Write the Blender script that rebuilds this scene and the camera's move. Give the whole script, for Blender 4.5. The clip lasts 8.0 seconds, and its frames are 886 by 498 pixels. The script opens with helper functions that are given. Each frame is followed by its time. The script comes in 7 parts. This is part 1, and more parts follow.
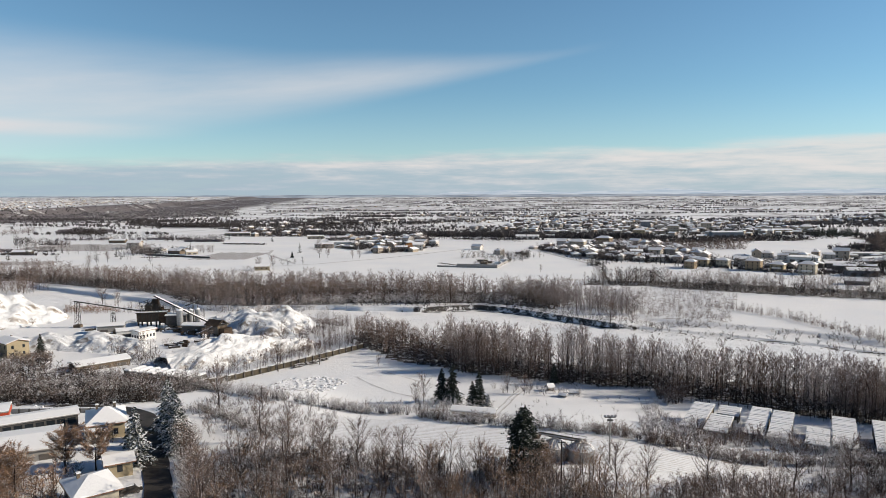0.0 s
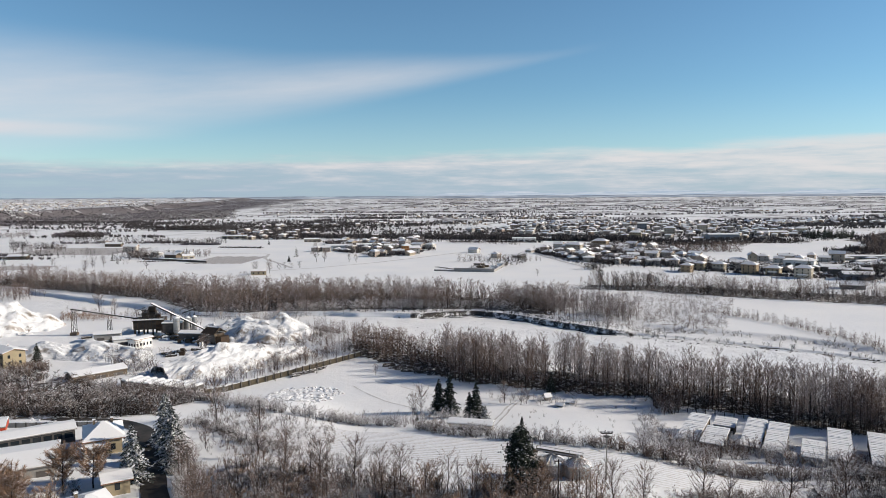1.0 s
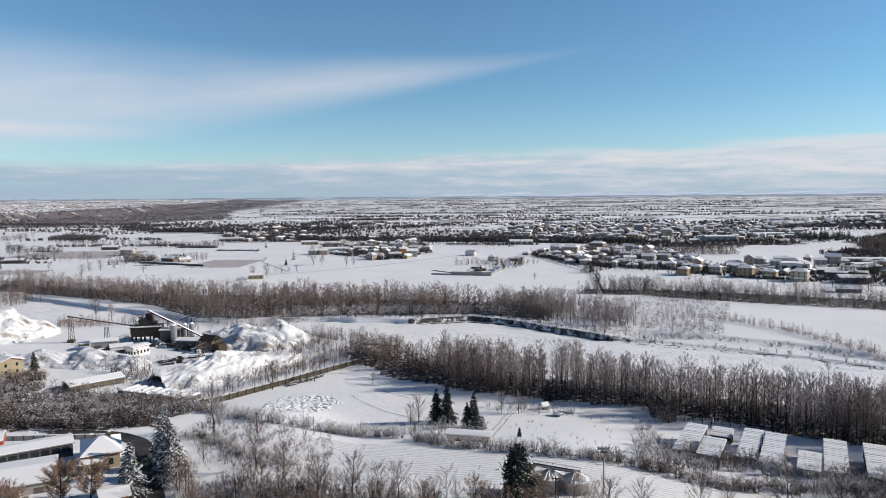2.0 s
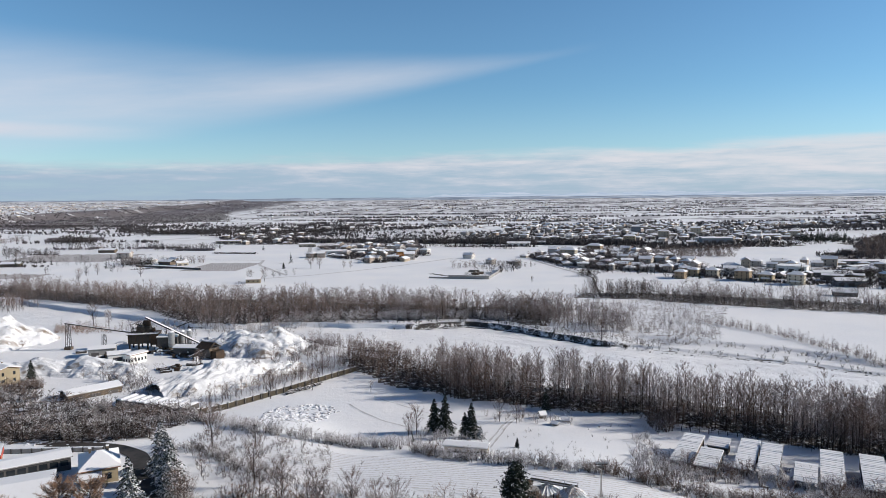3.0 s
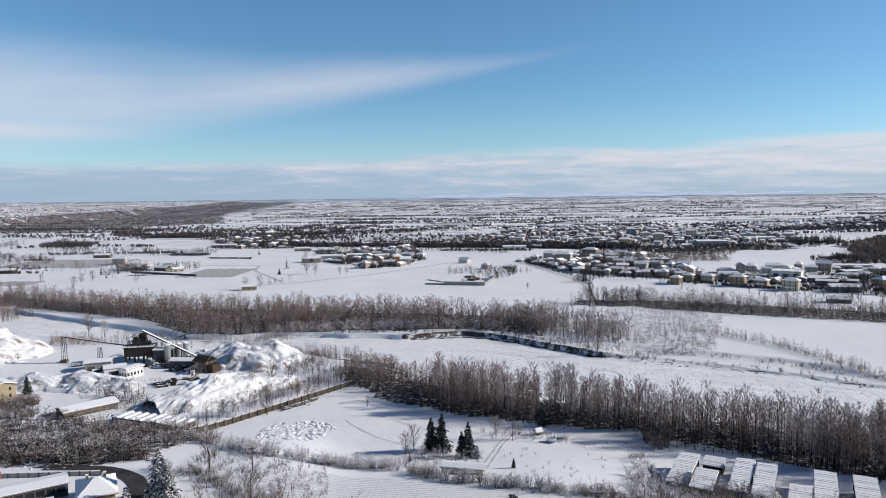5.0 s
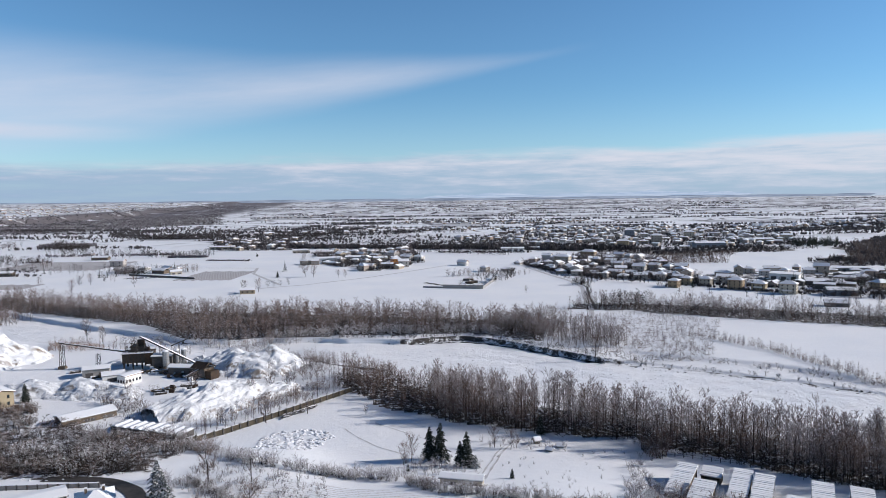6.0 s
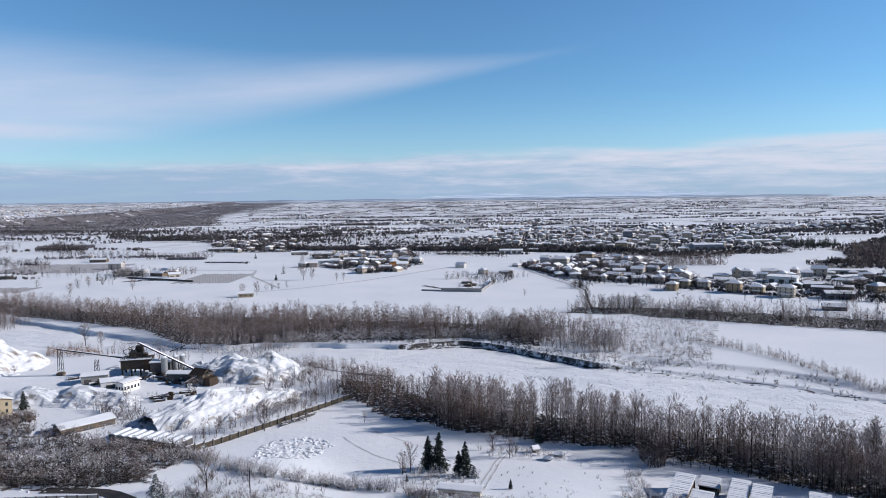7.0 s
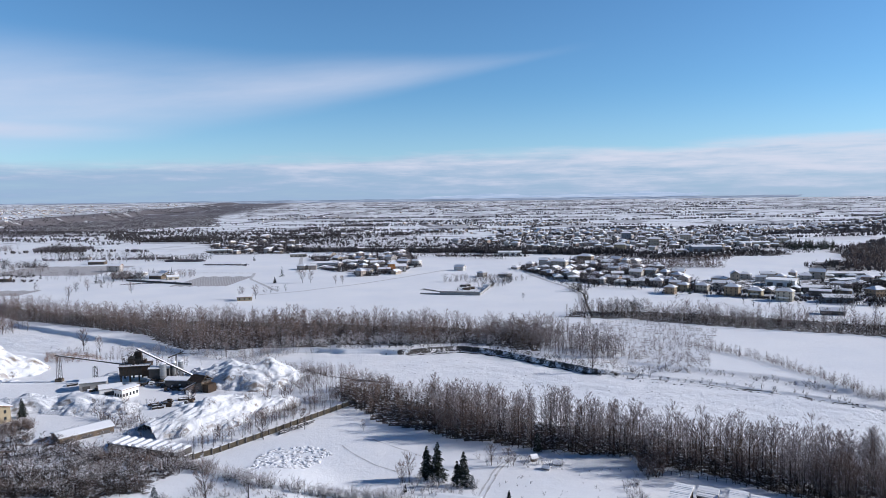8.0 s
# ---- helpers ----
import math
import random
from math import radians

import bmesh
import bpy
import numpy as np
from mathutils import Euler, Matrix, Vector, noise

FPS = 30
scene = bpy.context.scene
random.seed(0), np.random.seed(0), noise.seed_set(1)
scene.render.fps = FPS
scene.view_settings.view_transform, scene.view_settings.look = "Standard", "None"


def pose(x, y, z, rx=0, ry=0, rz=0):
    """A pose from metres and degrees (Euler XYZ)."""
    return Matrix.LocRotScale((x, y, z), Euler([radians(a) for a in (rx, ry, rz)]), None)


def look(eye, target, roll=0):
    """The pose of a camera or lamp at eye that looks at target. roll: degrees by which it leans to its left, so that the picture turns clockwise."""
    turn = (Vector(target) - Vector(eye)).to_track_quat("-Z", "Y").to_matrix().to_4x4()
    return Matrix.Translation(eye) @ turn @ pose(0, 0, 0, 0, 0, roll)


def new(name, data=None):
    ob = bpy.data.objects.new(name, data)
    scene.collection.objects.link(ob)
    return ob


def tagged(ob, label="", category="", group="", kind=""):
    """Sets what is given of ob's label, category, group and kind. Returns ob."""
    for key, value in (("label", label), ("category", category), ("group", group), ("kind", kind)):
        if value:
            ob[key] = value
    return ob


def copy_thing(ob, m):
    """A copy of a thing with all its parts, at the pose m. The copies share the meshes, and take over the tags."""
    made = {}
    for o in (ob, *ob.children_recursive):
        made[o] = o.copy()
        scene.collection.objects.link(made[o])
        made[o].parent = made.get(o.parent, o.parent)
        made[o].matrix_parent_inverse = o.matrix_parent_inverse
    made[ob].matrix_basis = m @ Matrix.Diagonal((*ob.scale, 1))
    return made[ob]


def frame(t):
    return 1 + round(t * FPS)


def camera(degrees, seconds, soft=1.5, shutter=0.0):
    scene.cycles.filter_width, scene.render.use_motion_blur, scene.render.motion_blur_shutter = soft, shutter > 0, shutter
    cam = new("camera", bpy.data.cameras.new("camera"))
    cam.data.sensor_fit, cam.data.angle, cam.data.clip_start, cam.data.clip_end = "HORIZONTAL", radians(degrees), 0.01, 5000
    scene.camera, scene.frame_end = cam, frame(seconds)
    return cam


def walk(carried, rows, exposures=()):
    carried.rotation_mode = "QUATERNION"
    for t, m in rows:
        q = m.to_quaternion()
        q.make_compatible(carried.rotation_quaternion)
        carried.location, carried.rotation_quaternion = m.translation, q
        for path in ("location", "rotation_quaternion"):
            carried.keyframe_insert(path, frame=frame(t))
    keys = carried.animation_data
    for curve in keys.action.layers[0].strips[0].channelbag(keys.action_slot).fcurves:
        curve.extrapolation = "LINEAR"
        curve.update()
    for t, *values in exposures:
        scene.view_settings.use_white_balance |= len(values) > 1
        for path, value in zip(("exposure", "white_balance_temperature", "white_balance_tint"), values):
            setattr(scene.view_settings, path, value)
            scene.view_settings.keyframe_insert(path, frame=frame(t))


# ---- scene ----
EXPOSURES = [(0.0, 0.15, 6700, 10), (1.5, 0.13, 6340, 11), (4.5, 0.10, 6080, 12), (8.0, 0.07, 5600, 14)]
# A slow vertical climb of a drone over a snowy plain.
cam = camera(65.8, 8.0, 0.66)
walk(cam, [
    (0.00, pose(0.000, -0.000, 62.000, 85.627, 0.236, -0.000)),
    (0.50, pose(0.009, -0.078, 63.530, 85.660, 0.282, -0.141)),
    (1.00, pose(0.010, -0.153, 65.039, 85.686, 0.330, -0.275)),
    (1.50, pose(0.004, -0.224, 66.529, 85.705, 0.377, -0.402)),
    (2.25, pose(-0.015, -0.323, 68.738, 85.725, 0.446, -0.580)),
    (3.00, pose(-0.040, -0.412, 70.922, 85.734, 0.511, -0.744)),
    (3.50, pose(-0.058, -0.465, 72.369, 85.735, 0.551, -0.845)),
    (4.00, pose(-0.076, -0.512, 73.812, 85.734, 0.587, -0.940)),
    (4.50, pose(-0.090, -0.553, 75.255, 85.730, 0.619, -1.029)),
    (5.25, pose(-0.104, -0.602, 77.423, 85.722, 0.658, -1.151)),
    (6.00, pose(-0.103, -0.634, 79.606, 85.712, 0.683, -1.260)),
    (6.50, pose(-0.091, -0.645, 81.073, 85.705, 0.692, -1.326)),
    (7.00, pose(-0.069, -0.649, 82.554, 85.700, 0.693, -1.386)),
    (7.50, pose(-0.036, -0.643, 84.051, 85.696, 0.687, -1.440)),
    (8.00, pose(0.011, -0.628, 85.567, 85.695, 0.671, -1.489)),
], EXPOSURES)
# ---- light ----
SUN_EL, SUN_AZ = 24.0, 88.0
sun = new("sun", bpy.data.lights.new("sun", "SUN"))
sun.data.energy, sun.data.angle, sun.data.color = 5.0, radians(0.53), (1.0, 0.90, 0.76)
az, el = radians(SUN_AZ), radians(SUN_EL)
sun.matrix_world = look((300, 200, 200), Vector((300, 200, 200)) - Vector((math.sin(az) * math.cos(el), math.cos(az) * math.cos(el), math.sin(el))))


class Nodes:
    """A small helper to write node trees in a few lines."""

    def __init__(self, tree):
        self.tree = tree
        tree.nodes.clear()

    def put(self, kind, out=0, inputs=(), **settings):
        n = self.tree.nodes.new(kind)
        for k, v in settings.items():
            setattr(n, k, v)
        for k, v in dict(inputs).items():
            self.plug(n.inputs[k], v)
        return n.outputs[out] if out is not None else n

    def plug(self, socket, v):
        if isinstance(v, bpy.types.NodeSocket):
            self.tree.links.new(v, socket)
        else:
            socket.default_value = v

    def m(self, op, a, b=0.0, c=0.0, clamp=False):
        return self.put("ShaderNodeMath", inputs={0: a, 1: b, 2: c}, operation=op, use_clamp=clamp)

    def ramp(self, fac, *stops):
        n = self.put("ShaderNodeValToRGB", None, {"Fac": fac})
        e = n.color_ramp.elements
        while len(e) < len(stops):
            e.new(0.5)
        for x, (p, c) in zip(e, stops):
            x.position = p
            x.color = (c, c, c, 1) if isinstance(c, (int, float)) else (*c, 1)
        return n.outputs[0]

    def mix(self, fac, a, b, blend="MIX"):
        n = self.put("ShaderNodeMix", None, data_type="RGBA", blend_type=blend)
        self.plug(n.inputs[0], fac)
        for s, v in ((n.inputs[6], a), (n.inputs[7], b)):
            self.plug(s, (*v, 1) if isinstance(v, tuple) and len(v) == 3 else v)
        return n.outputs[2]

    def noise(self, vec, scale, detail=4.0, rough=0.55, out=0):
        return self.put("ShaderNodeTexNoise", out, {"Vector": vec, "Scale": scale, "Detail": detail, "Roughness": rough})

    def smooth(self, v, lo, hi):
        return self.put("ShaderNodeMapRange", inputs={"Value": v, "From Min": lo, "From Max": hi, "To Min": 0.0, "To Max": 1.0}, interpolation_type="SMOOTHSTEP")


world = bpy.data.worlds.new("world")
scene.world = world
world.use_nodes = True
w = Nodes(world.node_tree)
SKY = 0.107
sky = w.put("ShaderNodeTexSky", sky_type="NISHITA", sun_disc=False, sun_elevation=el, sun_rotation=az, altitude=300.0, air_density=1.0, dust_density=0.0, ozone_density=4.0)
direction = w.put("ShaderNodeTexCoord", "Generated")
sep = w.put("ShaderNodeSeparateXYZ", None, {0: direction})
sx, sy, sz = sep.outputs
azim = w.m("ARCTAN2", sx, sy)
elev = w.m("ARCSINE", sz)
# high veil: a long wedge of cirrus that thins out towards the sun, streaked along its length
streak_vec = w.put("ShaderNodeCombineXYZ", inputs={0: w.m("MULTIPLY", azim, 2.2), 1: w.m("MULTIPLY", w.m("SUBTRACT", elev, w.m("MULTIPLY", azim, 0.10)), 16.0), 2: 0.3})
streaks = w.noise(streak_vec, 1.5, 6.0, 0.6)
wisp = w.noise(streak_vec, 0.7, 3.0, 0.5)
az1 = w.m("MULTIPLY", azim, azim)
mid = w.m("MULTIPLY_ADD", azim, 0.118, w.m("MULTIPLY_ADD", az1, 0.035, 0.180))
half = w.m("MAXIMUM", w.m("MULTIPLY_ADD", azim, -0.055, 0.0135), 0.004)
off = w.m("DIVIDE", w.m("ABSOLUTE", w.m("SUBTRACT", elev, w.m("MULTIPLY_ADD", w.m("SUBTRACT", wisp, 0.5), 0.03, mid))), half)
veil = w.m("SUBTRACT", 1.0, w.smooth(off, 0.0, 2.2))
veil = w.m("MULTIPLY", veil, w.m("MULTIPLY_ADD", streaks, 0.80, 0.22), clamp=True)
veil = w.m("MULTIPLY", veil, w.smooth(azim, 0.26, -0.15))
# thin veil all over the lower sky
haze = w.m("MULTIPLY", w.smooth(elev, 0.16, 0.0), 0.28)
# low layered cloud along the horizon
low_vec = w.put("ShaderNodeCombineXYZ", inputs={0: w.m("MULTIPLY", azim, 4.5), 1: w.m("MULTIPLY", elev, 38.0), 2: 4.0})
low_n = w.noise(low_vec, 1.3, 7.0, 0.6)
low_fine = w.noise(low_vec, 2.0, 7.0, 0.60)
top = w.m("MULTIPLY_ADD", azim, 0.024, w.m("MULTIPLY_ADD", low_n, 0.034, 0.051))
low = w.smooth(elev, top, w.m("SUBTRACT", top, 0.020))
low = w.m("MULTIPLY", low, w.m("MULTIPLY_ADD", low_fine, 0.7, 0.55), clamp=True)
second = w.m("MULTIPLY", w.m("SUBTRACT", 1.0, w.smooth(w.m("ABSOLUTE", w.m("SUBTRACT", elev, 0.088)), 0.002, 0.014)), w.smooth(azim, -0.3, -0.62))
second = w.m("MULTIPLY", second, w.m("MULTIPLY_ADD", streaks, 0.6, 0.2))
shade = w.m("ADD", w.m("MULTIPLY", low_fine, 1.0), w.m("MULTIPLY_ADD", azim, 0.22, w.m("MULTIPLY", elev, 5.0)))
cloud_light = w.mix(w.smooth(shade, 0.46, 0.98), (0.33, 0.43, 0.53), (0.66, 0.655, 0.66))
fill_dim = w.mix(w.smooth(elev, 0.26, 0.95), (1.0, 1.0, 1.0), (0.09, 0.13, 0.24))  # sky above the view dimmed and blued to weaken the fill light
base = w.mix(1.0, w.mix(1.0, sky, (SKY * 0.84, SKY, SKY * 0.98), "MULTIPLY"), fill_dim, "MULTIPLY")
base = w.mix(haze, base, (0.55, 0.66, 0.78))
base = w.mix(w.m("ADD", veil, second, clamp=True), base, (0.62, 0.635, 0.67))
base = w.mix(low, base, cloud_light)
w.put("ShaderNodeOutputWorld", None, {"Surface": w.put("ShaderNodeBackground", inputs={"Color": base, "Strength": 1.0})})


# ---- materials ----
def material(name, build, rough=0.8, metal=0.0):
    """build(n, where) gives the colour and, if it likes, a height for the bump with its strength."""
    mat = bpy.data.materials.new(name)
    mat.use_nodes = True
    n = Nodes(mat.node_tree)
    where = n.put("ShaderNodeNewGeometry", "Position")
    made = build(n, where)
    colour, height, strength = made if isinstance(made, tuple) and len(made) == 3 and not isinstance(made[0], float) else (made, None, 0)
    bsdf = n.put("ShaderNodeBsdfPrincipled", None, {"Roughness": rough, "Metallic": metal})
    n.plug(bsdf.inputs["Base Color"], (*colour, 1) if isinstance(colour, tuple) else colour)
    if height is not None:
        n.plug(bsdf.inputs["Normal"], n.put("ShaderNodeBump", inputs={"Height": height, "Strength": strength, "Distance": 0.5}))
    n.put("ShaderNodeOutputMaterial", None, {"Surface": bsdf.outputs[0]})
    return mat


def up(n):
    return n.put("ShaderNodeSeparateXYZ", "Z", {0: n.put("ShaderNodeNewGeometry", "Normal")})


def snow_look(n, where):
    fine, broad = n.noise(where, 1.3, 6.0, 0.65), n.noise(where, 0.02, 5.0)
    tint = n.mix(n.ramp(broad, (0.35, 0.0), (0.7, 1.0)), (0.80, 0.815, 0.845), (0.88, 0.88, 0.885))
    return n.mix(n.ramp(fine, (0.25, 0.5), (0.45, 0.0)), tint, (0.68, 0.69, 0.72)), n.m("ADD", fine, n.noise(where, 0.25, 3.0)), 0.14


def ground_look(n, where):
    """Snow; far out, where fields, hedges and woods lie small, the cover of bare woods and brown fields."""
    colour, height, strength = snow_look(n, where)
    sep = n.put("ShaderNodeSeparateXYZ", None, {0: where})
    far = n.smooth(sep.outputs[1], 1050.0, 1700.0)
    squash = n.put("ShaderNodeVectorMath", inputs={0: where, 1: (0.0032, 0.0030, 0.0)}, operation="MULTIPLY")
    cell = n.put("ShaderNodeTexVoronoi", None, {"Vector": squash, "Scale": 1.9, "Randomness": 0.9})
    pick = n.put("ShaderNodeSeparateColor", 0, {0: cell.outputs["Color"]})
    edge = n.put("ShaderNodeTexVoronoi", "Distance", {"Vector": squash, "Scale": 1.9, "Randomness": 0.9}, feature="DISTANCE_TO_EDGE")
    hedge = n.m("MULTIPLY", n.smooth(edge, 0.055, 0.025), n.smooth(n.noise(where, 0.006, 5.0), 0.42, 0.52))
    field = n.m("MULTIPLY", n.smooth(pick, 0.80, 0.83), n.m("MULTIPLY_ADD", n.noise(where, 0.02, 4.0), 0.9, 0.05))
    wood = n.smooth(n.noise(squash, 4.5, 8.0, 0.7), 0.60, 0.64)
    edge_wood = n.m("MULTIPLY", n.smooth(sep.outputs[1], 2300.0, 3600.0), n.smooth(n.noise(squash, 5.0, 9.0, 0.75), 0.50, 0.58))
    valley = n.m("MULTIPLY", n.m("MULTIPLY", n.smooth(sep.outputs[0], -880.0, -1010.0), n.smooth(sep.outputs[0], -1500.0, -1430.0)), n.smooth(sep.outputs[1], 1650.0, 1850.0))
    valley = n.m("MULTIPLY", valley, n.smooth(n.noise(squash, 3.2, 7.0, 0.7), 0.36, 0.46))
    cover = n.m("MULTIPLY", n.m("MAXIMUM", n.m("MAXIMUM", n.m("MAXIMUM", hedge, valley), field), n.m("MAXIMUM", wood, edge_wood)), far)
    brown = n.mix(n.noise(where, 0.06, 5.0, 0.7), (0.075, 0.07, 0.078), (0.22, 0.195, 0.195))
    steep = n.m("MULTIPLY", n.smooth(up(n), 0.978, 0.90), n.smooth(sep.outputs[1], 520.0, 480.0))
    shed = n.smooth(n.m("MULTIPLY_ADD", n.m("MAXIMUM", n.smooth(sep.outputs[0], 80.0, 105.0), n.smooth(sep.outputs[0], -10.0, -35.0)), -0.24, n.noise(where, 0.22, 5.0, 0.75)), 0.40, 0.52)
    earth = n.mix(n.noise(where, 0.8, 5.0, 0.7), (0.015, 0.013, 0.012), (0.09, 0.078, 0.066))
    bed = n.smooth(sep.outputs[2], -0.9, -1.9)
    rough_snow = n.m("MULTIPLY", n.m("ADD", n.m("MULTIPLY", height, 0.6), n.m("MULTIPLY", n.noise(where, 0.32, 5.0, 0.6), 1.6)), n.m("MULTIPLY_ADD", bed, 0.9, 0.45))
    return n.mix(n.m("MULTIPLY", steep, shed), n.mix(cover, colour, brown), earth), rough_snow, 0.6


def twig_look(dark, light, frost, cover):
    """Bark with rime and snow lying on whatever faces up."""
    def build(n, where):
        isle = n.put("ShaderNodeNewGeometry", "Random Per Island")
        bark = n.mix(isle, dark, light)
        lie = n.smooth(n.m("MULTIPLY_ADD", isle, 0.5, up(n)), 1.0 - cover, 1.35 - cover)
        rime = n.mix(n.m("MULTIPLY", n.noise(where, 0.12, 3.0), frost), bark, (0.62, 0.62, 0.66))
        return n.mix(n.m("MULTIPLY", lie, 0.9), rime, (0.78, 0.79, 0.82))
    return build


def plaster_look(stops):
    def build(n, where):
        r = n.put("ShaderNodeObjectInfo", "Random")
        body = n.ramp(r, *stops)
        grime = n.noise(where, 0.6, 6.0, 0.7)
        return n.mix(n.ramp(grime, (0.5, 0.0), (0.8, 0.35)), body, (0.25, 0.22, 0.19)), n.noise(where, 9.0), 0.1
    return build


def flat_look(a, b, scale, bump=0.2):
    def build(n, where):
        v = n.noise(where, scale, 6.0, 0.65)
        return n.mix(n.ramp(v, (0.3, 0.0), (0.7, 1.0)), a, b), v, bump
    return build


SNOW = material("snow", snow_look, 0.75)
GROUND = material("snowy_ground", ground_look, 0.75)
STEM = material("dark_stems", twig_look((0.008, 0.0055, 0.0045), (0.055, 0.038, 0.034), 0.0, 0.08), 0.9)
BARK = (STEM, material("frosted_twigs", twig_look((0.04, 0.029, 0.024), (0.33, 0.25, 0.222), 0.24, 0.14), 0.9))
# near-black; inside belts and thickets it stands for shade too
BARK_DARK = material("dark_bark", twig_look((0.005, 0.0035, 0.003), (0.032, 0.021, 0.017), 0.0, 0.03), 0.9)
BARK_WARM = (STEM, material("brown_twigs", twig_look((0.024, 0.015, 0.010), (0.29, 0.19, 0.145), 0.08, 0.10), 0.9))
BARK_RUST = (STEM, material("russet_twigs", twig_look((0.07, 0.04, 0.025), (0.44, 0.265, 0.155), 0.06, 0.08), 0.9))
POPLAR_TWIG = (STEM, material("poplar_twigs", twig_look((0.12, 0.092, 0.073), (0.50, 0.39, 0.345), 0.36, 0.12), 0.9))
RIME = (STEM, material("rimed_twigs", twig_look((0.26, 0.22, 0.19), (0.66, 0.60, 0.58), 0.6, 0.58), 0.9))
BARK_WHITE = (STEM, material("snow_laden_twigs", twig_look((0.08, 0.062, 0.05), (0.38, 0.31, 0.26), 0.40, 0.46), 0.9))
NEEDLE = material("dark_needles", twig_look((0.004, 0.008, 0.006), (0.02, 0.031, 0.017), 0.0, -0.14), 0.85)
NEEDLE_SNOW = material("snowy_needles", twig_look((0.008, 0.015, 0.01), (0.03, 0.042, 0.026), 0.08, 0.38), 0.85)
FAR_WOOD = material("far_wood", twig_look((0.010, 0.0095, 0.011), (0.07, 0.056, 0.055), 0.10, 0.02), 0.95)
# paler, greyer far wood: distance haze is put into its colour
FAR_HAZED = material("far_hazed_wood", twig_look((0.03, 0.03, 0.036), (0.15, 0.13, 0.132), 0.22, 0.0), 0.95)
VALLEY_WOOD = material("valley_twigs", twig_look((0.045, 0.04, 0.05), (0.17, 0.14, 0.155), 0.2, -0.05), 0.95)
WALLS = material("house_plaster", plaster_look([(0.0, (0.40, 0.37, 0.33)), (0.2, (0.36, 0.30, 0.22)), (0.4, (0.50, 0.48, 0.45)), (0.55, (0.22, 0.17, 0.14)), (0.75, (0.56, 0.54, 0.50)), (1.0, (0.34, 0.26, 0.20))]), 0.9)
FAR_WALLS = material("far_plaster", lambda n, p: n.ramp(n.put("ShaderNodeNewGeometry", "Random Per Island"), (0.0, (0.30, 0.25, 0.21)), (0.4, (0.52, 0.48, 0.43)), (0.7, (0.40, 0.30, 0.21)), (1.0, (0.62, 0.60, 0.57))), 0.9)
YELLOW = material("yellow_plaster", flat_look((0.36, 0.295, 0.19), (0.30, 0.25, 0.165), 0.7, 0.1), 0.9)
OCHRE = material("ochre_plaster", flat_look((0.31, 0.225, 0.145), (0.25, 0.19, 0.12), 0.7, 0.1), 0.9)
ORANGE = material("orange_plaster", flat_look((0.62, 0.26, 0.06), (0.52, 0.22, 0.06), 0.7, 0.1), 0.9)
CREAM = material("cream_plaster", flat_look((0.48, 0.43, 0.34), (0.40, 0.36, 0.29), 0.7, 0.1), 0.9)
WHITE = material("white_wall", flat_look((0.78, 0.77, 0.74), (0.66, 0.65, 0.62), 0.5, 0.1), 0.8)
GREY = material("grey_concrete", flat_look((0.34, 0.33, 0.31), (0.24, 0.23, 0.22), 0.8), 0.9)
BROWN_WALL = material("brown_block_wall", flat_look((0.17, 0.125, 0.085), (0.09, 0.07, 0.05), 0.8), 0.9)
DARK_WALL = material("dark_cladding", flat_look((0.07, 0.065, 0.06), (0.11, 0.10, 0.095), 0.6), 0.8)
TILE = material("brown_roof_tiles", flat_look((0.20, 0.10, 0.06), (0.28, 0.16, 0.10), 1.5), 0.85)
GLASS = material("window_glass", lambda n, p: (0.02, 0.025, 0.03), 0.12)
RUST = material("rusty_steel", flat_look((0.085, 0.05, 0.026), (0.03, 0.024, 0.02), 0.9), 0.75, 0.3)
STEEL = material("galvanised_steel", flat_look((0.42, 0.43, 0.44), (0.30, 0.31, 0.32), 0.7, 0.05), 0.45, 0.7)
DARK_STEEL = material("dark_steel", flat_look((0.028, 0.025, 0.022), (0.06, 0.052, 0.045), 0.8), 0.6, 0.4)
EARTH = material("dark_bank_earth", flat_look((0.025, 0.022, 0.02), (0.11, 0.095, 0.08), 0.5, 0.8), 0.95)
WATER = material("river_water", flat_look((0.010, 0.014, 0.018), (0.02, 0.026, 0.03), 0.3, 0.05), 0.08)
# wet asphalt, made darker still for the tree shade over the lane
ASPHALT = material("wet_shaded_asphalt", flat_look((0.014, 0.012, 0.011), (0.055, 0.047, 0.042), 0.35, 0.1), 0.85)
# olive blocks, darkened for the shadows that lie on the wall
OLIVE_WALL = material("shaded_olive_blocks", flat_look((0.085, 0.068, 0.042), (0.032, 0.026, 0.018), 0.8), 0.9)
RED = material("red_panel", flat_look((0.50, 0.07, 0.03), (0.42, 0.06, 0.03), 0.8, 0.05), 0.6)
BLUE_GREY = material("blue_grey_plaster", flat_look((0.22, 0.25, 0.29), (0.17, 0.19, 0.22), 0.8, 0.05), 0.8)


